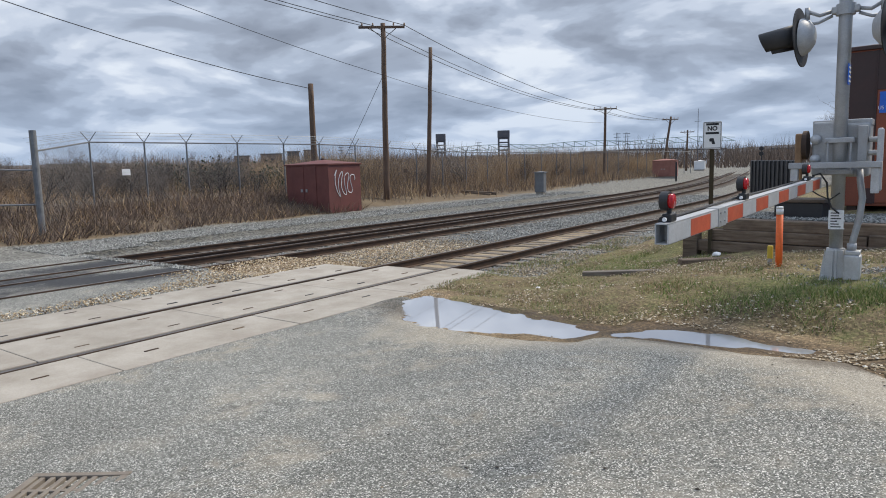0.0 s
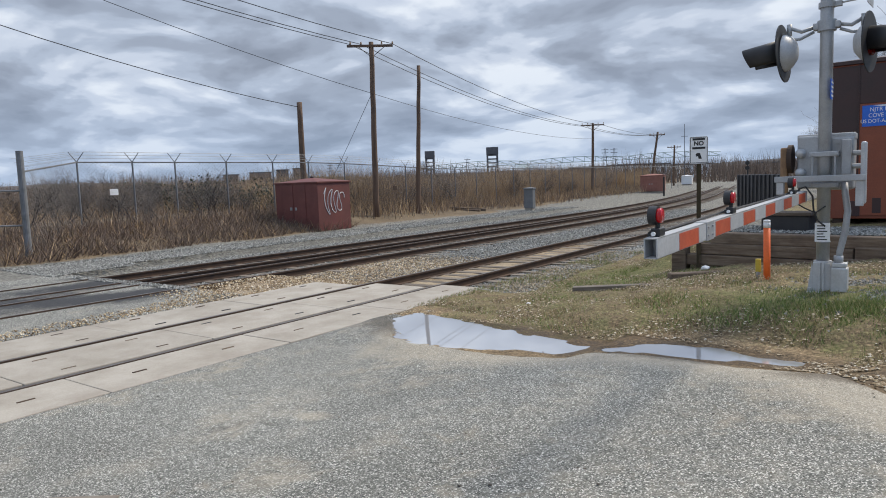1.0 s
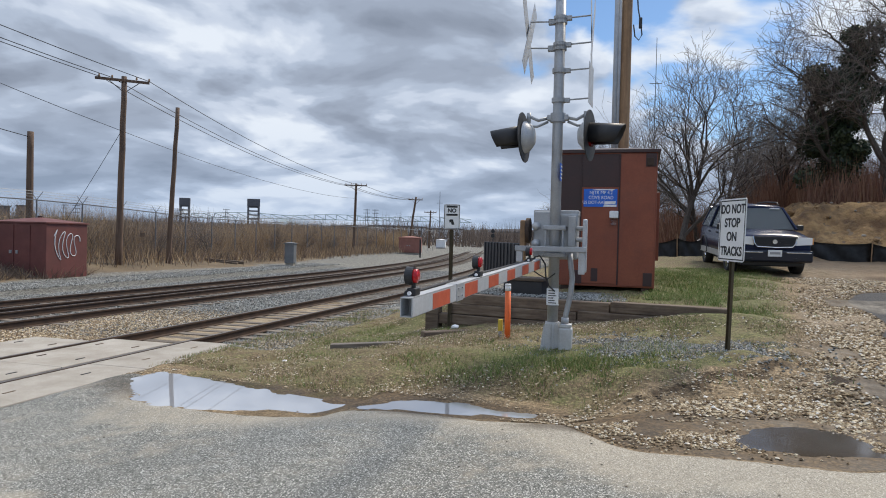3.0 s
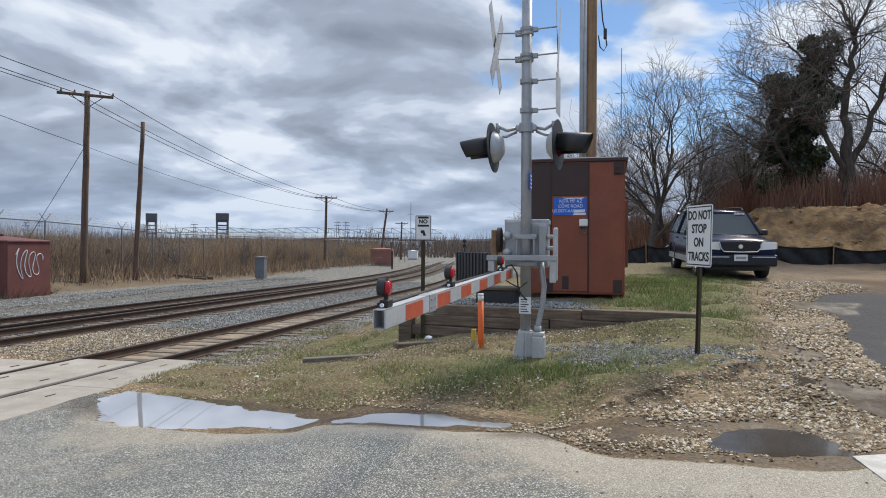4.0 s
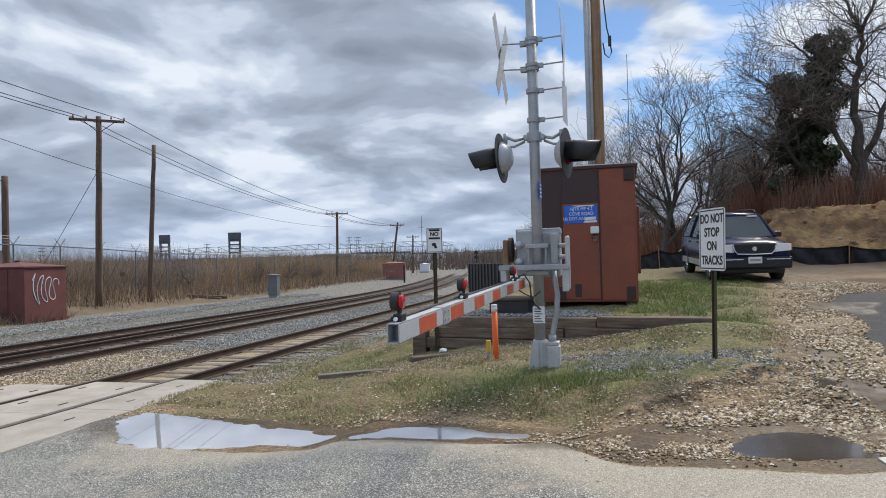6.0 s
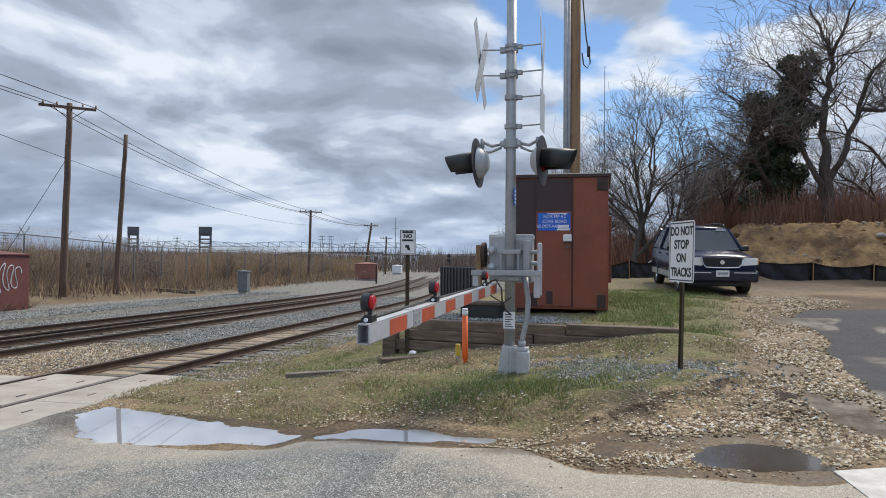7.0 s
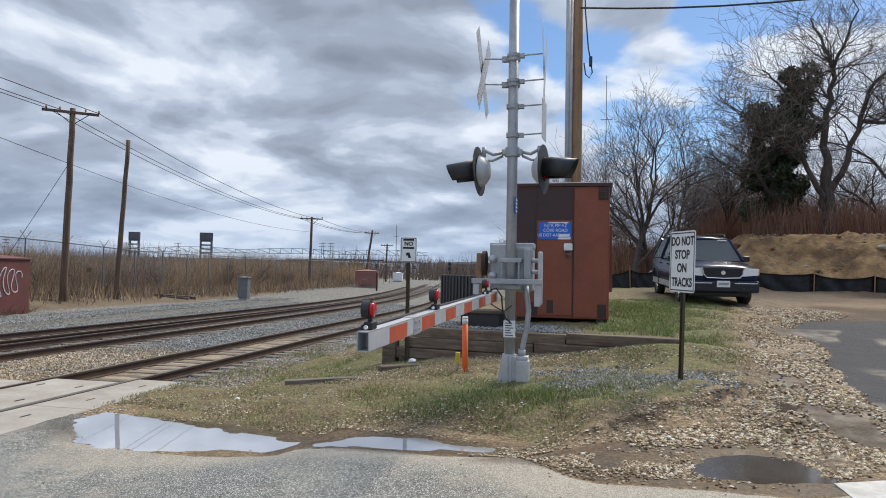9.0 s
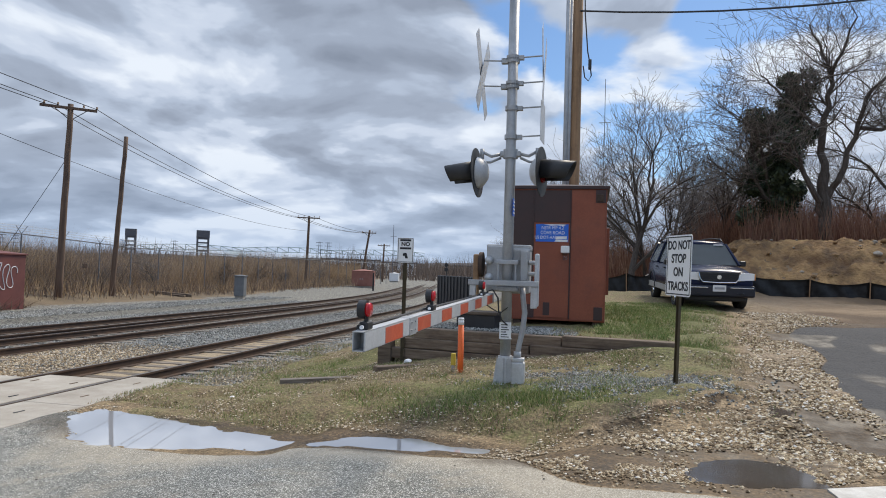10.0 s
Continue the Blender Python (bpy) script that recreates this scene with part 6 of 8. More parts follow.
# ---- trackside cabinets ----
def cabinet(m, w, d, h, label, category="equipment cabinet", mat=None, doors=True, scrawl=False):
    c = thing("equipment_cabinet", m, label, category, "trackside cabinets")
    mat = mat or M_CAB
    bm = bmesh.new()
    box(bm, 0, w, 0, d, 0.05, h, 0.015)
    part("body", bm, mat, c)
    bm = bmesh.new()
    box(bm, 0.05, w - 0.05, 0.05, d - 0.05, -0.25, 0.05)
    part("plinth", bm, M_CONCRETE, c, "concrete plinth")
    bm = bmesh.new()
    o = 0.05
    lo = [bm.verts.new(v) for v in ((-o, -o, h), (w + o, -o, h), (w + o, d + o, h), (-o, d + o, h))]
    hi = [bm.verts.new(v.co + Vector((0, 0, 0.05))) for v in lo]
    pk = bm.verts.new((w / 2, d / 2, h + 0.05 + 0.10 * min(w, d)))
    for k in range(4):
        bm.faces.new((lo[k], lo[(k + 1) % 4], hi[(k + 1) % 4], hi[k]))
        bm.faces.new((hi[k], hi[(k + 1) % 4], pk))
    bm.faces.new(lo[::-1])
    bmesh.ops.recalc_face_normals(bm, faces=bm.faces)
    part("roof", bm, mat, c)
    if doors:
        bm = bmesh.new()
        rod(bm, (w / 2, d / 2, h + 0.1), (w / 2, d / 2, h + 0.3), 0.09, 0.09, 14)
        part("roof_vent", bm, M_SHED_DARK, c)
        for x0, x1 in ((0.38, 0.38 + 0.78 * (w / 2.7)), (1.22 * w / 2.7 + 0.02, 1.95 * w / 2.7)):
            bm = bmesh.new()
            box(bm, x0, x1, -0.025, 0, 0.12, h - 0.06, 0.006)
            dr = part("door", bm, mat, c)
            bm = bmesh.new()
            box(bm, x0 + 0.05 if x0 > 1 else x1 - 0.18, x0 + 0.16 if x0 > 1 else x1 - 0.06, -0.06, -0.025, h * 0.46, h * 0.52, 0.008)
            part("handle", bm, M_GALV, dr, "grey latch handle")
    if scrawl:
        # looping pale spray line on the end wall
        bm = bmesh.new()
        pts = []
        for k in range(60):
            t = k / 59
            y = 0.35 + 1.15 * t + 0.10 * math.sin(t * 40)
            z = 1.35 + 0.62 * math.sin(t * 21 + 0.6) * (1 - 0.4 * t)
            pts.append((w + 0.004, y, z))
        tube(bm, pts, 0.016, 5)
        part("paint_scrawl", bm, M_WHITE, c, "white sprayed scrawl")
    return c


cabinet(pose(-24.1, 20.58, 0.0, 0, 0, -1.1), 2.75, 1.95, 2.18, "red-brown steel signal cabinet with white scrawl", scrawl=True)
cabinet(pose(-25.35, 71.5, 0.1, 0, 0, 12), 2.4, 1.8, 1.7, "faded red-brown signal cabinet by the curve", mat=worn("faded_red", (0.34, 0.15, 0.115), (0.28, 0.12, 0.09), 0.7, 0, 2, 40, 0.001))
cabinet(pose(-31.0, 105.4, 0.2, 0, 0, 10), 1.5, 1.3, 1.25, "small white equipment cabinet by the curve", mat=M_WHITE, doors=False)
cabinet(pose(-20.78, 37.6, 0.12, 0, 0, 10), 0.58, 0.55, 1.25, "grey metal junction cabinet on a base", mat=worn("grey_cabinet", (0.15, 0.16, 0.17), (0.20, 0.21, 0.22), 0.6, 0.2, 4, 50, 0.001), doors=False)
bm = bmesh.new()
rod(bm, (0, 0, -0.2), (0, 0, 1.7), 0.09, 0.09, 10)
tagged(mesh_ob("bollard", bm, M_BLACK), "dark steel bollard beside the cabinet", "bollard").matrix_world = pose(-21.3, 66.7, 0.0)
for x, y, yaw in ((-23.4, 34.7, 10), (-23.6, 35.1, -14), (-23.2, 34.9, 30), (-23.5, 34.8, 4)):
    bm = bmesh.new()
    box(bm, -1.1, 1.1, -0.11, 0.11, 0, 0.18, 0.02)
    ob = tagged(mesh_ob("loose_tie", bm, M_TIMBER), "discarded wooden tie in a heap", "timber", "loose timbers")
    ob.matrix_world = pose(x, y, 0.05 + 0.14 * random.random(), random.uniform(-4, 4), random.uniform(-5, 5), yaw)


def build_barrier():
    """Dark corrugated screen beside the near track."""
    a, b = Vector((-6.80, 31.3)), Vector((-4.1, 26.2))
    d = b - a
    s = thing("screen_wall", pose(a.x, a.y, 0, 0, 0, math.degrees(math.atan2(d.y, d.x))), "black corrugated screen panels beside the track", "screen")
    L = d.length
    n = 12
    for k in range(n):
        bm = bmesh.new()
        x0, x1 = L * k / n, L * (k + 1) / n
        box(bm, x0 + 0.01, x1 - 0.01, -0.05, 0.05, 0.5, 1.86, 0.01)
        box(bm, x0 + (x1 - x0) * 0.3, x0 + (x1 - x0) * 0.7, -0.09, -0.05, 0.5, 1.84, 0.01)
        part("panel", bm, M_FABRIC, s)


build_barrier()


def build_far_signal():
    s = thing("track_signal", pose(-18.1, 88.2, 0), "distant track signal with dark heads", "track signal")
    bm = bmesh.new()
    rod(bm, (0, 0, 0), (0, 0, 3.2), 0.07, 0.06, 10)
    part("mast", bm, M_BLACK, s)
    for z in (2.3, 2.9):
        bm = bmesh.new()
        disc(bm, (0, -0.1, z), (0, 1, 0), 0.26, 0.08, 18)
        part("head", bm, M_BLACK, s)


build_far_signal()


# ---- chain-link fence ----
def build_fence():
    f = thing("chain_link_fence", Matrix(), "grey chain-link fence with barbed wire on angled arms", "fence")

    def fz(y):
        return bank_z(-26.2, y) - 0.05
    line = [(-22.37, 9.34)] + [(-26.2, y) for y in (12.9, 15.1, 17.0, 19.6, 22.3, 24.65)] + [(-26.3 - 0.02 * k, 27.4 + 2.7 * k) for k in range(24)]
    H = 2.6
    for k, (x, y) in enumerate(line):
        z = fz(y) if k else bank_z(x, y)
        bm = bmesh.new()
        r = 0.10 if k == 0 else 0.036
        rod(bm, (x, y, z - 0.4), (x, y, z + H + (0.6 if k == 0 else 0)), r, r, 14 if k == 0 else 8)
        p = part("post", bm, M_FENCE, f, "thick corner post" if k == 0 else "")
        if k:
            for s in (-1, 1):
                bm = bmesh.new()
                rod(bm, (x, y, z + H - 0.02), (x + 0.10 * s, y + 0.24 * s, z + H + 0.36), 0.018, 0.014, 6)
                part("barb_arm", bm, M_FENCE, p)
    for a, b in zip(line, line[1:]):
        za, zb = (bank_z(*a) if a[0] > -24 else fz(a[1])), fz(b[1])
        bm = bmesh.new()
        rod(bm, (a[0], a[1], za + H - 0.03), (b[0], b[1], zb + H - 0.03), 0.028, 0.028, 6)
        part("top_rail", bm, M_FENCE, f)
    ret = [(-22.37, 9.34), (-23.0, 6.4), (-23.7, 3.3)]
    for k, (x, y) in enumerate(ret[1:]):
        bm = bmesh.new()
        z = bank_z(x, y)
        rod(bm, (x, y, z - 0.3), (x, y, z + 2.05), 0.045, 0.045, 8)
        part("post", bm, M_FENCE, f)
    for a, b in zip(ret, ret[1:]):
        for hz in (0.95, 2.0):
            bm = bmesh.new()
            rod(bm, (a[0], a[1], bank_z(*a) + hz), (b[0], b[1], bank_z(*b) + hz), 0.028, 0.028, 6)
            part("rail", bm, M_FENCE, f)
    # mesh and barbed strands
    V, F = [], []

    def strand(p, q, r):
        p, q = Vector(p), Vector(q)
        i = len(V)
        up = Vector((0, 0, r)); sd = (q - p).normalized().cross(Vector((0, 0, 1))) * r
        for c in (p, q):
            V.extend([c + up, c - up * 0.5 + sd, c - up * 0.5 - sd])
        F.extend([(i, i + 1, i + 4, i + 3), (i + 1, i + 2, i + 5, i + 4), (i + 2, i, i + 3, i + 5)])
    for a, b in zip(line[:22], line[1:23]):
        A, B = Vector((a[0], a[1], (bank_z(*a) if a[0] > -24 else fz(a[1])))), Vector((b[0], b[1], fz(b[1])))
        for s in (-1, 1):
            for hz in (0.12, 0.24, 0.36):
                o = Vector((0.10 * s, 0.24 * s, 0)) * (hz / 0.36)
                strand(A + o + Vector((0, 0, H + hz)), B + o + Vector((0, 0, H + hz)), 0.006)
        L = (B - A).length
        step = 0.16
        n = int(L / step)
        for k in range(-int(H / step), n):
            for sgn in (1, -1):
                t0, z0, t1, z1 = k * step, 0.05, k * step + H, H
                if t0 < 0:
                    z0, t0 = z0 - t0, 0
                if t1 > L:
                    z1, t1 = z1 - (t1 - L), L
                if z1 <= z0:
                    continue
                pa, pb = A.lerp(B, t0 / L), A.lerp(B, t1 / L)
                if sgn < 0:
                    pa, pb = A.lerp(B, 1 - t0 / L), A.lerp(B, 1 - t1 / L)
                strand(pa + Vector((0, 0, z0)), pb + Vector((0, 0, z1)), 0.0032)
    raw_mesh("wire_mesh", V, F, M_FENCE, "stuff", "", "", f)
    for x, y, z, mt, lb in ((-26.1, 14.2, 2.1, M_WHITE, "small white notice on the fence"), (-25.9, 31.2, 1.75, M_RUST, "small rusty plate on the fence")):
        bm = bmesh.new()
        box(bm, -0.006, 0.006, -0.17, 0.17, -0.12, 0.12, 0.003)
        ob = tagged(mesh_ob("fence_notice", bm, mt), lb, "notice", "fence notices")
        ob.matrix_world = pose(x, y, z)


build_fence()


# ---- silt fence and stakes ----
def build_silt(points, label):
    s = thing("silt_fence", Matrix(), label, "silt fence", "silt fences")
    for (ax, ay), (bx, by) in zip(points, points[1:]):
        A, B = Vector((ax, ay, bank_z(ax, ay))), Vector((bx, by, bank_z(bx, by)))
        bm = bmesh.new()
        nx, nz = 16, 6
        g = []
        for i in range(nx + 1):
            t = i / nx
            sag = 4 * t * (1 - t)
            col_v = []
            for j in range(nz + 1):
                u = j / nz
                h = 0.66 - 0.13 * sag * u
                c = A.lerp(B, t) + Vector((0, 0, -0.12 + u * (h + 0.12)))
                c += Vector((0, -1, 0)) * (0.05 * math.sin(t * 17 + u * 5 + ax) * sag + 0.05 * sag * (1 - u))
                col_v.append(bm.verts.new(c))
            g.append(col_v)
        for i in range(nx):
            for j in range(nz):
                bm.faces.new((g[i][j], g[i + 1][j], g[i + 1][j + 1], g[i][j + 1]))
        bmesh.ops.solidify(bm, geom=bm.faces[:], thickness=0.008)
        part("fabric", bm, M_FABRIC, s, "sagging black woven fabric", True)
    for x, y in points:
        bm = bmesh.new()
        z = bank_z(x, y)
        rod(bm, (x, y - 0.04, z - 0.2), (x + random.uniform(-0.03, 0.03), y - 0.04, z + random.uniform(0.68, 0.85)), 0.022, 0.018, 6)
        part("stake", bm, M_POLE_NEW, s, "pale wooden stake")


build_silt([(5.0, 25.6), (7.37, 24.95), (9.0, 24.4), (11.2, 23.6), (13.5, 22.8)], "sagging black silt fence along the earth bank")
build_silt([(0.3, 27.6), (1.5, 26.2), (2.4, 25.9), (3.6, 25.8)], "slumped black silt fence behind the lane")


def build_earth_bank():
    """A raw bulldozed bank with gullies and clods."""
    bm = bmesh.new()
    nx, ny = 110, 60
    g = []
    for j in range(ny + 1):
        row = []
        for i in range(nx + 1):
            x = 3.2 + 15.0 * i / nx
            y = 24.9 + 7.0 * j / ny - 0.25 * max(0, x - 7)
            z = bank_z(x, y)
            k = smooth(0, 0.15, j / ny) * smooth(3.2, 5.0, x)
            v = Vector((x, y, 0))
            z += k * (0.04 + 0.12 * noise.noise(v * 0.55) + 0.26 * abs(noise.noise(Vector((x * 1.5 - y * 0.7, y * 0.6, 3.0)))) + 0.17 * noise.noise(v * 3.0) + 0.10 * noise.noise(v * 7.5)) - 0.06 * (1 - k)
            row.append(bm.verts.new((x, y, z)))
        g.append(row)
    for j in range(ny):
        for i in range(nx):
            bm.faces.new((g[j][i], g[j][i + 1], g[j + 1][i + 1], g[j + 1][i]))
    tagged(mesh_ob("earth_bank", bm, M_MOUND, None, True), "raw bulldozed bank of tan earth", "earth bank", kind="structure")
    rnd = random.Random(41)
    for k in range(70):
        x = 5.0 + 9.0 * rnd.random()
        y = 25.6 + 3.0 * rnd.random() - 0.25 * max(0, x - 7)
        bm = bmesh.new()
        r = 0.04 + 0.12 * rnd.random() ** 3
        bmesh.ops.create_icosphere(bm, subdivisions=2, radius=r)
        for v in bm.verts:
            v.co *= 1 + 0.4 * noise.noise(v.co * 9 + Vector((k, 0, 0)))
            v.co.z *= 0.7
        ob = tagged(mesh_ob("earth_clod", bm, M_MOUND if k % 3 else M_PALESTONE), "loose clod on the earth bank", "clod", "clods on the bank")
        ob.matrix_world = pose(x, y, bank_z(x, y) + 0.12)
    for x0, y0, a in ((2.0, 27.0, 35), (2.6, 27.3, 60)):
        bm = bmesh.new()
        tube(bm, [(0, 0, 0), (0.5, 0.1, 0.28), (1.1, 0.1, 0.62)], 0.06, 6, 0.5)
        ob = tagged(mesh_ob("fallen_branch", bm, M_PALESTONE), "pale broken branch leaning on the bank", "branch", "broken branches")
        ob.matrix_world = pose(x0, y0, bank_z(x0, y0) + 0.3, 0, 0, a)


M_PALESTONE = worn("pale_stone", (0.46, 0.41, 0.34), (0.36, 0.31, 0.25), 0.9, 0, 4, 30, 0.004)
build_earth_bank()


# ---- distance ----
def build_distance():
    # lift-bridge towers: open steel lattice
    for x, y, h, w, zb in ((-251, 337, 20.6, 4.6, 0), (-219, 358, 21.5, 6.0, 0)):
        t = thing("bridge_tower", pose(x, y, zb, 0, 0, 33), "dark steel lift-bridge tower on the skyline", "bridge tower", "lift-bridge towers")
        for sx in (-1, 1):
            for sy in (-1, 1):
                bm = bmesh.new()
                box(bm, sx * w / 2 - 0.5, sx * w / 2 + 0.5, sy * w / 2 - 0.5, sy * w / 2 + 0.5, 0, h)
                part("leg", bm, M_FARSTEEL, t)
        for k in range(5):
            bm = bmesh.new()
            z = h * (0.45 + 0.11 * k)
            box(bm, -w / 2, w / 2, -w / 2 - 0.3, w / 2 + 0.3, z - 0.35, z + 0.35)
            part("brace", bm, M_FARSTEEL, t)
        bm = bmesh.new()
        box(bm, -w / 2 - 0.6, w / 2 + 0.6, -w / 2 - 0.6, w / 2 + 0.6, h - 4.2, h)
        part("machine_house", bm, M_FARSTEEL, t)
    # long low truss bridge
    b = thing("truss_bridge", Matrix(), "long pale green truss bridge far away", "bridge")
    a, c = Vector((-300, 410, 11.5)), Vector((-120, 500, 13.0))
    n = 26
    for k in range(n):
        p, q = a.lerp(c, k / n), a.lerp(c, (k + 1) / n)
        hz = 2.2 + 1.6 * abs(math.sin(k * 0.36))
        bm = bmesh.new()
        rod(bm, p, q, 0.2, 0.2, 4)
        rod(bm, p + Vector((0, 0, hz)), q + Vector((0, 0, 2.2 + 1.6 * abs(math.sin((k + 1) * 0.36)))), 0.18, 0.18, 4)
        rod(bm, p, p + Vector((0, 0, hz)), 0.2, 0.2, 4)
        rod(bm, p + Vector((0, 0, hz)), q, 0.2, 0.2, 4)
        part("truss_bay", bm, M_FARGREEN, b)
    # power pylons and a radio mast
    for x, y, h in ((-190, 464, 21), (-184, 466, 21), (-262, 395, 17), (-330, 330, 16), (-324, 333, 16)):
        p = thing("pylon", pose(x, y, 0), "thin grey lattice power pylon far away", "pylon", "far pylons")
        for sx in (-1, 1):
            bm = bmesh.new()
            rod(bm, (sx * 1.6, 0, 0), (sx * 0.4, 0, h), 0.22, 0.15, 4)
            part("leg", bm, M_FARSTEEL, p)
        for z in (0.7, 0.85, 0.96):
            bm = bmesh.new()
            box(bm, -2.6, 2.6, -0.15, 0.15, h * z - 0.15, h * z + 0.15)
            part("arm", bm, M_FARSTEEL, p)
    for x, y, h, r in ((-30.6, 105.7, 9.3, 0.07), (1.3, 60.0, 19.2, 0.05)):
        bm = bmesh.new()
        rod(bm, (0, 0, 0), (0, 0, h), r, r * 0.5, 6)
        rod(bm, (-0.5, 0, h * 0.8), (0.5, 0, h * 0.8), 0.03, 0.03, 5)
        tagged(mesh_ob("radio_mast", bm, M_FARSTEEL), "thin grey radio mast behind the trees", "radio mast", "radio masts").matrix_world = pose(x, y, 0)
    # low buildings on the skyline
    rnd = random.Random(5)
    for x, y, w, d, h, mt in ((-73, 190, 16, 8, 4.6, M_WHITE), (-60, 205, 10, 8, 4.2, M_WHITE), (-236, 188, 9, 8, 8.4, M_FARBRICK), (-228, 196, 5, 6, 9.2, M_FARSTEEL), (-223, 201, 3, 4, 9.6, M_FARBRICK), (-243, 180, 6, 6, 7.8, M_FARBRICK), (-150, 330, 30, 12, 6.5, M_FARBRICK), (-40, 240, 20, 10, 4.0, M_FARBRICK)):
        bd = thing("far_building", pose(x, y, 0, 0, 0, 50), "low building on the far skyline", "building", "far buildings")
        bm = bmesh.new()
        box(bm, 0, w, 0, d, -1, h)
        part("wall", bm, mt, bd)
        bm = bmesh.new()
        box(bm, -0.3, w + 0.3, -0.3, d + 0.3, h, h + 0.4)
        part("roof", bm, M_FARSTEEL, bd)
        for k in range(int(w / 3)):
            bm = bmesh.new()
            box(bm, 1 + 3 * k, 2.4 + 3 * k, -0.1, 0.05, h * 0.55, h * 0.8)
            part("window", bm, M_BLACK, bd)
    bm = bmesh.new()
    bmesh.ops.create_uvsphere(bm, u_segments=20, v_segments=12, radius=2.6)
    rod(bm, (0, 0, -12), (0, 0, -2), 0.8, 0.8, 10)
    tagged(mesh_ob("water_tank", bm, M_WHITE), "round white storage tank on the skyline", "tank").matrix_world = pose(-254, 333, 12)
    # low wooded ridge at the horizon
    bm = bmesh.new()
    n = 160
    lowr, topr = [], []
    for k in range(n + 1):
        a = radians(-100 + 200 * k / n)
        R = 900
        h = 13 + 7 * noise.noise((k * 0.09, 1, 0)) + 2.5 * noise.noise((k * 0.6, 2, 0))
        lowr.append(bm.verts.new((R * math.sin(a), R * math.cos(a), -5)))
        topr.append(bm.verts.new((R * math.sin(a) * 1.04, R * math.cos(a) * 1.04, h)))
    for k in range(n):
        bm.faces.new((lowr[k], lowr[k + 1], topr[k + 1], topr[k]))
    tagged(mesh_ob("backdrop", bm, M_RIDGE), "hazy wooded ridge along the horizon", "ridge", kind="structure")


M_FARSTEEL = worn("far_steel", (0.10, 0.105, 0.12), (0.14, 0.14, 0.15), 0.8, 0, 0.5, 3, 0)
M_FARGREEN = worn("far_green", (0.30, 0.40, 0.40), (0.26, 0.36, 0.37), 0.8, 0, 0.5, 3, 0)
M_FARBRICK = worn("far_brick", (0.24, 0.17, 0.14), (0.28, 0.24, 0.21), 0.9, 0, 0.3, 2, 0)
M_RIDGE = worn("far_woods", (0.13, 0.13, 0.14), (0.17, 0.16, 0.16), 1.0, 0, 0.02, 0.15, 0)
build_distance()


# ---- vegetation ----
def spikes(name, pts, mat, label, category, parent=None):
    """Many thin three-sided stalks: (foot, lean, height, width)."""
    n = len(pts)
    V = np.zeros((n * 4, 3)); F = np.zeros((n * 3, 3), dtype=np.int64)
    for i, (x, y, z, lx, ly, h, w, a) in enumerate(pts):
        for k in range(3):
            V[4 * i + k] = (x + w * math.cos(a + 2.094 * k), y + w * math.sin(a + 2.094 * k), z)
            F[3 * i + k] = (4 * i + k, 4 * i + (k + 1) % 3, 4 * i + 3)
        V[4 * i + 3] = (x + lx, y + ly, z + h)
    return raw_mesh(name, V.tolist(), F.tolist(), mat, "stuff", label, category, parent)


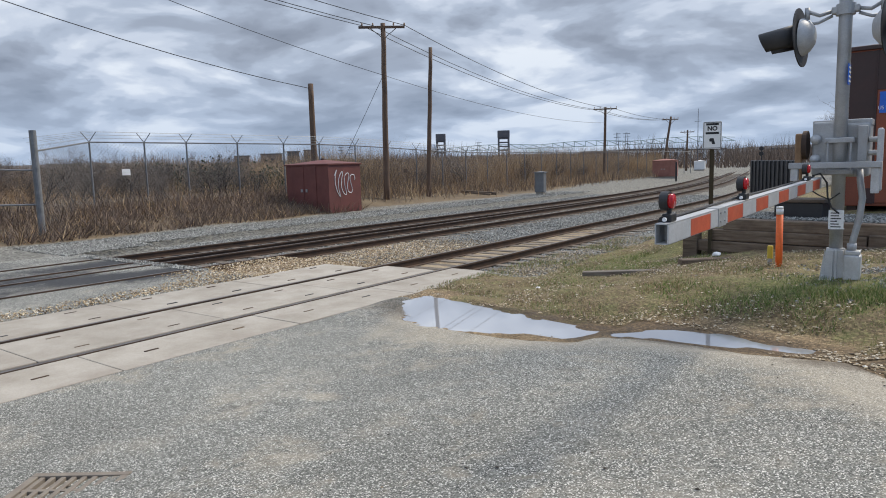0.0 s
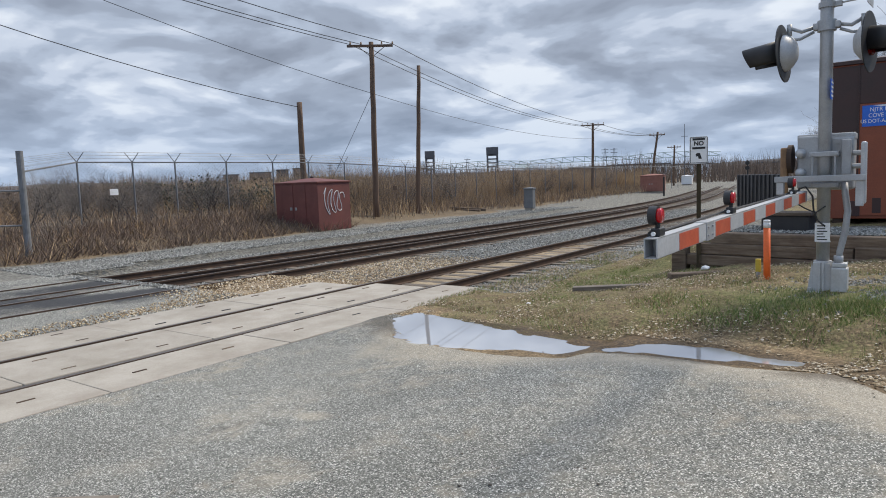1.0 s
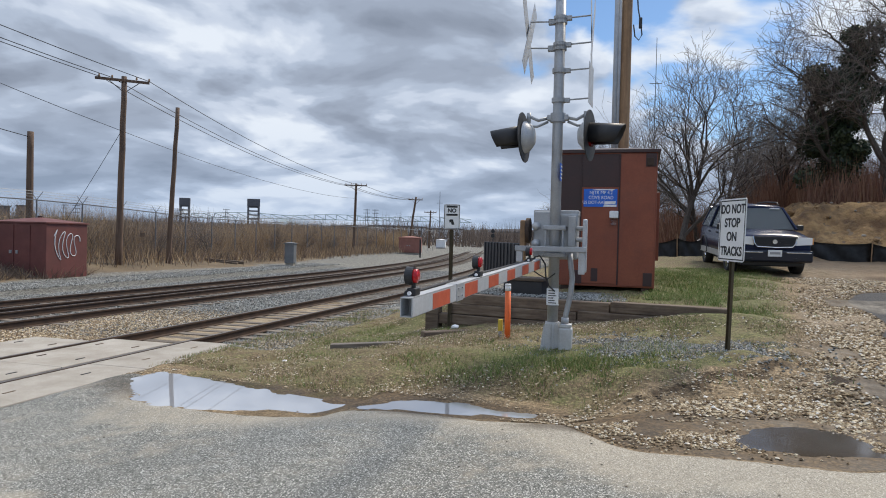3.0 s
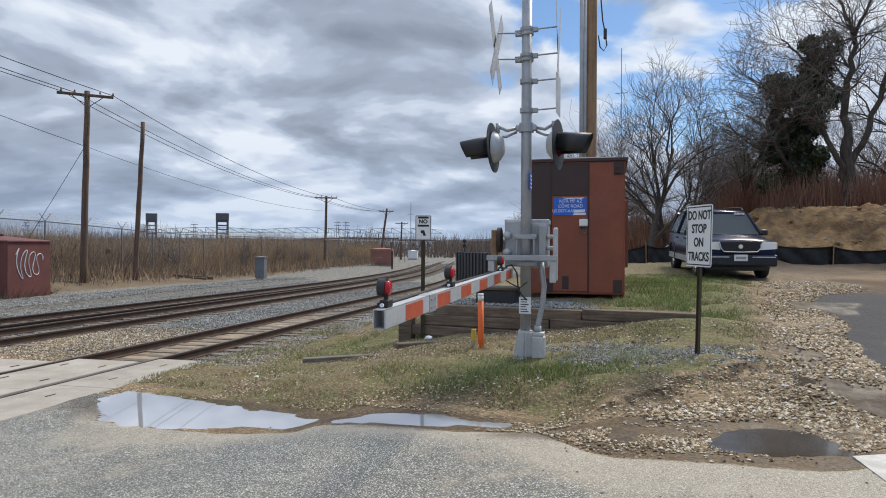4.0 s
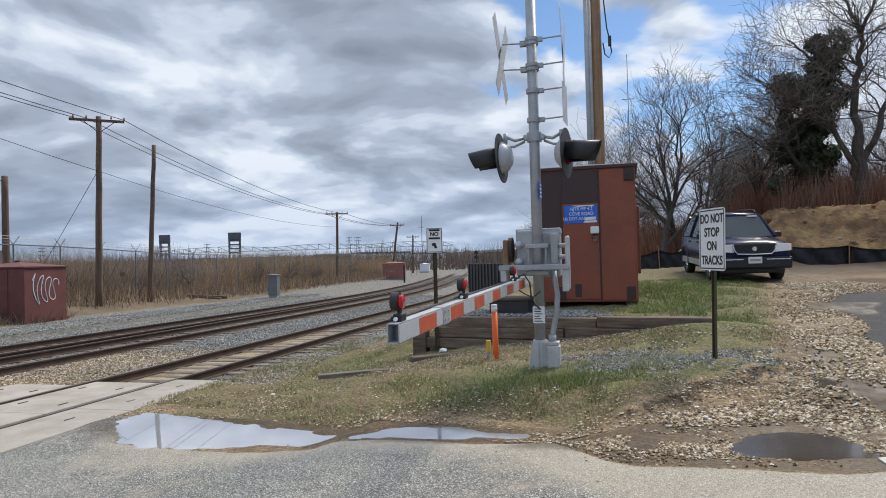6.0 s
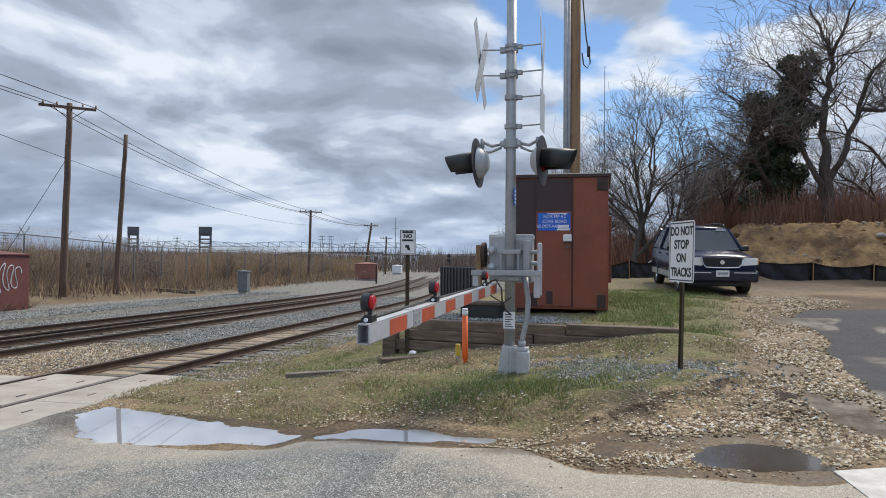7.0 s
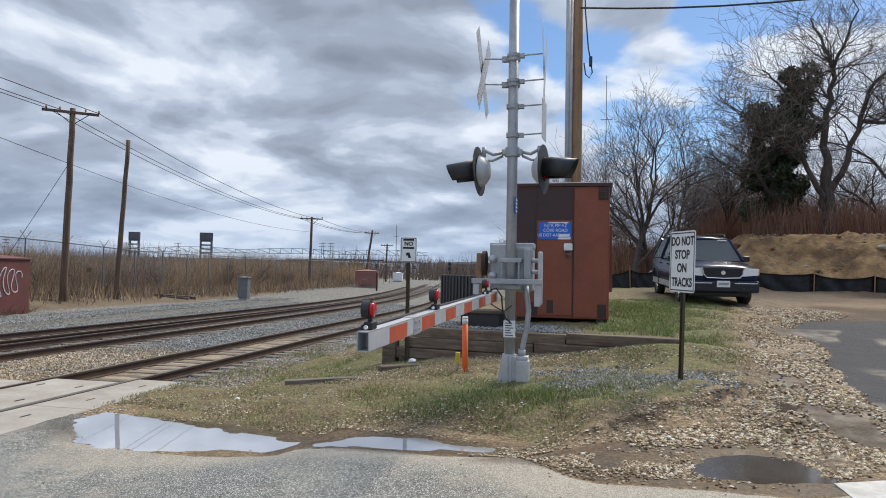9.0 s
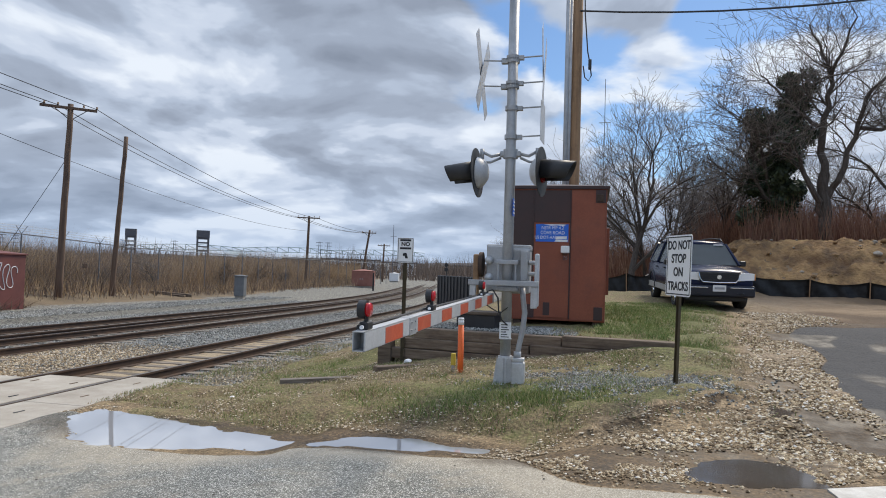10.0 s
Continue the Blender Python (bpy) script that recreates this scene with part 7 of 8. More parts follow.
def field_brush():
    rnd = random.Random(11)
    reeds, brush = [], []
    # brush beyond the fence, thinning with distance
    for _ in range(95000):
        y = 6 + 130 * rnd.random() ** 1.25
        x = -26.6 - 0.02 * y - 70 * rnd.random() ** 2.0 - max(0, y - 45) ** 2 * 0.0022
        clump = noise.noise((x * 0.13, y * 0.13, 2.0))
        left = 1 - smooth(18, 32, y)
        if left > 0.5 and -33 < x:
            continue
        hgt = (1.15 + 0.9 * clump + 0.75 * (1 - left)) * (0.55 + 0.75 * rnd.random()) * (1.25 - 0.35 * left)
        lean = 0.36 + 0.55 * left
        if hgt < 0.3:
            continue
        z = bank_z(x, y) - 0.05
        a = rnd.random() * 6.28
        item = (x, y, z, rnd.gauss(0, lean) * hgt, rnd.gauss(0, lean) * hgt, hgt, 0.006 + 0.010 * rnd.random(), a)
        (reeds if noise.noise((x * 0.07, y * 0.07, 8.0)) + rnd.gauss(0, 0.2) > (0.12 if y < 24 else -0.28) else brush).append(item)
    # low growth along the fence foot and ballast shoulder
    for _ in range(9000):
        y = 9 + 70 * rnd.random()
        x = -25.9 + rnd.gauss(0, 0.9) - max(0, y - 40) ** 2 * 0.0022 + (1.4 if y > 24 else 0)
        h = 0.25 + 0.75 * rnd.random() ** 2
        z = bank_z(x, y) - 0.04
        (reeds if rnd.random() < (0.15 if y < 24 else 0.5) else brush).append((x, y, z, rnd.gauss(0, 0.3) * h, rnd.gauss(0, 0.3) * h, h, 0.014 + 0.01 * rnd.random(), rnd.random() * 6))
    # dead weeds on the slope in front of the fence
    for _ in range(15000):
        y = 8 + 15 * rnd.random()
        x = -25.6 + 4.3 * rnd.random() ** 1.2 + 0.5 * noise.noise((y * 0.5, 1, 1))
        h = (0.10 + 0.45 * rnd.random() ** 2) * (1 + 1.1 * noise.noise((x * 0.5, y * 0.5, 3)))
        if h > 0.05:
            (reeds if rnd.random() < 0.12 else brush).append((x, y, bank_z(x, y) - 0.04, rnd.gauss(0, 0.7) * h, rnd.gauss(0, 0.5) * h, h, 0.012 + 0.012 * rnd.random(), rnd.random() * 6))
    spikes("reed_bed", reeds, M_REED, "tall dry tan reeds beyond the fence", "reeds")
    spikes("brush_thicket", brush, M_BRUSH, "bare brown brush thicket beyond the fence", "brush")
    # red-brown saplings on the right bank
    red = []
    for _ in range(15000):
        x = 2.0 + 24 * rnd.random()
        y = 29.5 + 16 * rnd.random() ** 1.3 + 0.02 * x - (0.25 * max(0, x - 9))
        if x < 6.5 and y < 33:
            y += 3.5
        h = (0.9 + 1.3 * rnd.random()) * (1 + 0.3 * noise.noise((x * 0.4, y * 0.4, 0)))
        red.append((x, y, bank_z(x, y) - 0.05, rnd.gauss(0, 0.18) * h, rnd.gauss(0, 0.18) * h, h, 0.012 + 0.012 * rnd.random(), rnd.random() * 6))
    for _ in range(14000):
        y = 34 + 60 * rnd.random() ** 1.4
        x = -4.0 - 0.10 * (y - 34) + 22 * rnd.random()
        h = 1.2 + 2.2 * rnd.random()
        red.append((x, y, bank_z(x, y) - 0.05, rnd.gauss(0, 0.2) * h, rnd.gauss(0, 0.2) * h, h, 0.014 + 0.014 * rnd.random(), rnd.random() * 6))
    spikes("sapling_thicket", red, M_REDBRUSH, "red-brown bare saplings on the bank", "saplings")
    far = []
    for _ in range(16000):
        d = 130 + 420 * rnd.random() ** 1.5
        a = radians(-75 + 82 * rnd.random())
        h = (2.6 + 3.0 * rnd.random()) * (0.8 + d / 500) * (1 + 0.5 * noise.noise((a * 14, d * 0.01, 0)))
        w = 0.04 + d * 0.00035
        x, y = d * math.sin(a), d * math.cos(a)
        far.append((x, y, bank_z(x, y) - 0.2, rnd.gauss(0, 0.25) * h, rnd.gauss(0, 0.2) * h, h, w, rnd.random() * 6))
    spikes("far_woodland", far, M_BRUSH, "bare far woodland across the flats", "woodland")


field_brush()


def tree_mesh(seed, height, trunk_r, spread, levels=5, bare_trunk=0.22, mains=()):
    """A bare tree: forked limbs that curve, taper and end in fine twigs. mains: main limbs given as lines of points, with a foot radius. Returns limb and twig meshes."""
    rnd = random.Random(seed)
    V, F, V2, F2 = [], [], [], []

    def seg(VV, FF, pts, radii, n):
        base = len(VV)
        for i, p in enumerate(pts):
            d = (pts[min(i + 1, len(pts) - 1)] - pts[max(0, i - 1)]).normalized()
            s = d.cross(Vector((0.3, 0.9, 0.1))).normalized()
            t = d.cross(s)
            for k in range(n):
                a = 2 * math.pi * k / n
                VV.append(p + radii[i] * (math.cos(a) * s + math.sin(a) * t))
        for i in range(len(pts) - 1):
            for k in range(n):
                FF.append((base + i * n + k, base + i * n + (k + 1) % n, base + (i + 1) * n + (k + 1) % n, base + (i + 1) * n + k))

    def grow(p, d, r, length, lvl):
        steps = 5 if lvl < 2 else 3
        pts, rad, dirs = [p], [r], [d]
        for i in range(steps):
            wob = 0.16 if lvl == 0 else 0.30
            d = (d + Vector((rnd.gauss(0, wob), rnd.gauss(0, wob), rnd.gauss(0.06, wob * 0.6)))).normalized()
            p = p + d * length / steps
            pts.append(p); rad.append(max(0.006, r * (1 - 0.62 * (i + 1) / steps))); dirs.append(d)
        if lvl <= 2:
            seg(V, F, pts, rad, 7 if lvl == 0 else 5)
        else:
            seg(V2, F2, pts, rad, 3)
        if lvl >= levels:
            return
        kids = (7, 6, 5, 5, 4)[min(lvl, 4)]
        for k in range(kids):
            t = (bare_trunk if lvl == 0 else 0.15) + (1 - (bare_trunk if lvl == 0 else 0.15)) * (k + rnd.random()) / kids
            i = min(steps - 1, int(t * steps))
            q = pts[i].lerp(pts[i + 1], t * steps - i)
            side = Vector((rnd.gauss(0, 1), rnd.gauss(0, 1), rnd.gauss(0.1, 0.4)))
            side = (side - dirs[i] * side.dot(dirs[i])).normalized()
            nd = (dirs[i] * (1.0 - 0.25 * spread) + side * spread + Vector((0, 0, 0.12))).normalized()
            grow(q, nd, max(0.007, rad[i] * (0.62 - 0.06 * rnd.random())), length * (0.50 + 0.22 * rnd.random()) * (1.1 - 0.35 * t if lvl == 0 else 1), lvl + 1)
    if not mains:
        grow(Vector((0, 0, -0.3)), Vector((0, 0, 1)), trunk_r, height * 0.62, 0)
    for line, r0, r1, first in mains:
        c = [Vector(q) for q in line]
        pts = []
        for a, b in zip(c, c[1:]):
            for k in range(3):
                w = 0.05 * (b - a).length
                pts.append(a.lerp(b, k / 3) + (Vector((rnd.gauss(0, w), rnd.gauss(0, w), 0)) if pts else Vector()))
        pts.append(c[-1])
        n = len(pts)
        rad = [r0 + (r1 - r0) * i / (n - 1) for i in range(n)]
        seg(V, F, pts, rad, 9)
        for i in range(int(first * n), n):
            d = (pts[min(i + 1, n - 1)] - pts[i - 1]).normalized()
            for _ in range(2):
                side = Vector((rnd.gauss(0, 1), rnd.gauss(0, 1), rnd.gauss(0.2, 0.5)))
                side = (side - d * side.dot(d)).normalized()
                grow(pts[i], (0.6 * d + spread * side + Vector((0, 0, 0.15))).normalized(), max(0.014, rad[i] * 0.36), height * (0.12 + 0.10 * rnd.random()), 2)
    out = []
    for nm, a, b, mt in (("trunk", V, F, M_BARK), ("crown", V2, F2, M_TWIG)):
        me = bpy.data.meshes.new(nm)
        me.from_pydata([tuple(v) for v in a], [], b)
        me.materials.append(mt)
        out.append((nm, me))
    return out


def plant_tree(meshes, x, y, s, yaw, label, lean=0.0):
    t = thing("bare_tree", pose(x, y, bank_z(x, y) - 0.05, lean, 0, yaw) @ Matrix.Scale(s, 4), label, "tree", "bare trees")
    for nm, me in meshes:
        ob = new(nm, me)
        ob.parent = t
    return t


def build_trees():
    kinds = [tree_mesh(8, 10.0, 0.17, 0.74, 4, 0.18), tree_mesh(21, 10.0, 0.14, 0.52, 4, 0.15), tree_mesh(33, 8.0, 0.12, 0.85, 4, 0.12)]
    limbs = [([(0, 0, -0.4), (0.02, 0, 0.9), (0.02, 0, 1.9), (0.03, 0, 3.1)], 0.29, 0.21, 2.0),
             ([(0.03, 0, 3.0), (-0.07, 0.1, 4.5), (0.1, 0.2, 5.9), (0.28, 0.2, 7.3)], 0.17, 0.09, 0.4),
             ([(0.28, 0.2, 7.2), (0.0, 0.3, 8.2), (-0.5, 0.4, 9.5)], 0.09, 0.03, 0.1),
             ([(0.28, 0.2, 7.2), (0.6, 0.0, 8.1), (1.1, -0.3, 9.5)], 0.09, 0.03, 0.1),
             ([(0.05, 0, 2.0), (0.45, -0.2, 2.75), (1.05, -0.4, 4.5), (1.45, -0.5, 6.1), (2.25, -0.5, 7.1), (3.1, -0.4, 8.1)], 0.15, 0.03, 0.35),
             ([(1.2, -0.4, 4.9), (2.2, 0.1, 4.9), (3.5, 0.6, 5.7), (4.6, 0.8, 6.0)], 0.10, 0.03, 0.2),
             ([(0, 0, 1.3), (-0.55, -0.3, 2.2), (-0.95, -0.5, 3.4), (-1.6, -0.6, 4.2), (-2.6, -0.8, 4.5)], 0.15, 0.03, 0.45),
             ([(0, 0.1, 5.0), (-0.9, 0.4, 5.7), (-1.7, 0.7, 6.9), (-2.3, 0.8, 7.5)], 0.09, 0.025, 0.25)]
    big = tree_mesh(5, 11.5, 0.30, 0.85, 4, mains=limbs)
    plant_tree(big, 9.55, 30.6, 1.0, 0, "large bare spreading tree above the earth bank")
    plant_tree(kinds[0], 2.0, 31.9, 0.98, 0, "bare grey tree with many upright limbs")
    plant_tree(kinds[1], 3.0, 33.2, 0.95, 120, "slender bare tree beside the lane")
    plant_tree(kinds[2], 6.5, 35.4, 0.95, 60, "crooked bare tree on the bank")
    plant_tree(kinds[0], 12.6, 33.0, 0.9, 200, "bare tree on the bank above the heap")
    rnd = random.Random(4)
    for k in range(6):
        y = 38.5 + 14 * rnd.random()
        x = 0.4 + 8.5 * rnd.random()
        plant_tree(kinds[k % 3], x, y, 0.55 + 0.3 * rnd.random(), rnd.random() * 360, "slender bare woodland tree on the slope", rnd.uniform(-5, 5))
    for k in range(20):
        y = 40 + 30 * rnd.random()
        x = -2.0 - 0.03 * y + 26 * rnd.random()
        plant_tree(kinds[k % 3], x, y, 0.62 + 0.4 * rnd.random(), rnd.random() * 360, "bare woodland tree on the slope", rnd.uniform(-4, 4))
    for k in range(16):
        y = 52 + 70 * rnd.random()
        x = -6.5 - 0.09 * (y - 52) - max(0, y - 60) * 0.05 + rnd.random() * 5
        plant_tree(kinds[k % 3], x, y, 0.5 + 0.35 * rnd.random(), rnd.random() * 360, "bare tree beyond the equipment house", rnd.uniform(-4, 4))
    for k in range(70):
        y = 11 + 62 * rnd.random()
        x = -27.5 - 16 * rnd.random() ** 1.6 - max(0, y - 45) ** 2 * 0.0022 + (2.0 if rnd.random() < 0.25 and y > 24 else 0)
        t = plant_tree(kinds[2], x, y, 0.20 + 0.17 * rnd.random(), rnd.random() * 360, "bare brown shrub among the reeds by the fence", rnd.uniform(-15, 15))
        t.name, t["category"], t["group"] = "bare_shrub", "shrub", "bare shrubs"
    for k in range(46):
        y, x = 11 + 15 * rnd.random(), -28.0 - 14 * rnd.random()
        t = plant_tree(kinds[2], x, y, 0.20 + 0.16 * rnd.random(), rnd.random() * 360, "bare brown shrub on the rough ground beyond the fence", rnd.uniform(-15, 15))
        t.name, t["category"], t["group"] = "bare_shrub", "shrub", "bare shrubs"
    for x, y, s in ((-33.5, 27.5, 1.0), (-36.0, 25.0, 1.2), (-35.0, 30.5, 0.9), (-40.0, 24.0, 1.1), (-38.5, 33.0, 1.0)):
        sh = thing("evergreen_shrub", pose(x, y, bank_z(x, y)), "low dark green evergreen shrub beyond the fence", "shrub", "evergreen shrubs")
        V, F = [], []
        for _ in range(1600):
            c = Vector((rnd.gauss(0, 0.9), rnd.gauss(0, 0.7), abs(rnd.gauss(0.5, 0.45)))) * s
            u = Vector((rnd.gauss(0, 1), rnd.gauss(0, 1), rnd.gauss(0, 1))).normalized() * 0.08
            v = u.orthogonal() * rnd.uniform(0.5, 1.0)
            i = len(V)
            V.extend([c - u, c + v, c + u, c - v])
            F.append((i, i + 1, i + 2, i + 3))
        raw_mesh("foliage", [tuple(v) for v in V], F, M_IVY, "stuff", "", "", sh)
        bm = bmesh.new()
        rod(bm, (0, 0, -0.2), (0.05, 0, 0.5 * s), 0.05, 0.03, 6)
        part("stem", bm, M_BARK, sh)
    plant_tree(kinds[2], -27.2, 29.4, 0.34, 10, "small dead tree behind the fence")
    plant_tree(kinds[2], -25.4, 24.3, 0.18, 70, "small bare shrub beside the pole")
    # ivy-clad tree: dark column of small leaves
    ivy = thing("ivy_tree", pose(8.15, 32.0, bank_z(8.15, 32.0)), "tall tree smothered in dark green ivy", "tree")
    bm = bmesh.new()
    tube(bm, [(0, 0, -0.3), (0.1, 0, 2.5), (0.2, 0, 5), (0.35, 0, 7.3)], 0.22, 8, 0.35)
    part("trunk", bm, M_BARK, ivy)
    for nm, me in kinds[2]:
        ob = new(nm, me)
        ob.parent = ivy
        ob.matrix_local = pose(0, 0, 1.0)
    V, F = [], []
    blobs = []
    for k in range(58):
        if k % 5 < 3:
            z = 1.2 + 6.3 * rnd.random()
            blobs.append((rnd.gauss(0.15 + 0.055 * z, 0.30), rnd.gauss(0, 0.4), z, 0.34 + 0.26 * rnd.random()))
        else:
            z = 1.2 + 4.6 * rnd.random()
            blobs.append((rnd.gauss(-0.75, 0.32), rnd.gauss(0, 0.4), z, 0.32 + 0.28 * rnd.random()))
    for _ in range(34000):
        bx, by, bz, br = rnd.choice(blobs)
        d = Vector((rnd.gauss(0, 1), rnd.gauss(0, 1), rnd.gauss(0, 1))).normalized() * br * (0.65 + 0.45 * rnd.random())
        c = Vector((bx, by, bz)) + d
        u = Vector((rnd.gauss(0, 1), rnd.gauss(0, 1), rnd.gauss(0, 1))).normalized()
        v = u.cross(d).normalized()
        s = 0.035 + 0.05 * rnd.random()
        i = len(V)
        V.extend([c - u * s, c + v * s * 0.8, c + u * s * 1.2, c - v * s * 0.8])
        F.append((i, i + 1, i + 2, i + 3))
    raw_mesh("ivy", [tuple(v) for v in V], F, M_IVY, "stuff", "dense dark ivy leaves", "", ivy)


build_trees()


# ---- grass, stones, pebbles near the camera ----
def stone_cloud(name, pts, mat, label, category, flat=0.7):
    """Small angular stones: squashed, turned octahedra."""
    rnd = random.Random(17)
    base = np.array([(1, 0, 0), (-1, 0, 0), (0, 1, 0), (0, -1, 0), (0, 0, 1), (0, 0, -1)], dtype=float)
    tri = np.array([(0, 2, 4), (2, 1, 4), (1, 3, 4), (3, 0, 4), (2, 0, 5), (1, 2, 5), (3, 1, 5), (0, 3, 5)])
    n = len(pts)
    V = np.zeros((n, 6, 3)); F = np.zeros((n, 8, 3), dtype=np.int64)
    g = np.random.RandomState(3)
    jit = 1 + 0.45 * (g.rand(n, 6, 3) - 0.5)
    ang = g.rand(n) * 6.28
    ca, sa = np.cos(ang), np.sin(ang)
    p = np.array(pts)
    S = base[None] * jit
    S = S + 0.35 * (g.rand(n, 6, 3) - 0.5)
    V[:, :, 0] = p[:, None, 0] + p[:, None, 3] * (S[:, :, 0] * ca[:, None] - S[:, :, 1] * sa[:, None])
    V[:, :, 1] = p[:, None, 1] + p[:, None, 3] * 0.8 * (S[:, :, 0] * sa[:, None] + S[:, :, 1] * ca[:, None])
    V[:, :, 2] = p[:, None, 2] + p[:, None, 3] * flat * S[:, :, 2]
    F[:] = tri[None] + 6 * np.arange(n)[:, None, None]
    return raw_mesh(name, V.reshape(-1, 3).tolist(), F.reshape(-1, 3).tolist(), mat, "stuff", label, category)


M_DEBRIS = random_island("dark_debris", [(0, (0.03, 0.026, 0.022)), (0.7, (0.07, 0.055, 0.04)), (1, (0.25, 0.2, 0.14))])
M_LITTER = random_island("dry_litter", [(0, (0.10, 0.07, 0.045)), (0.45, (0.34, 0.26, 0.16)), (0.8, (0.58, 0.48, 0.33)), (1, (0.80, 0.74, 0.62))])


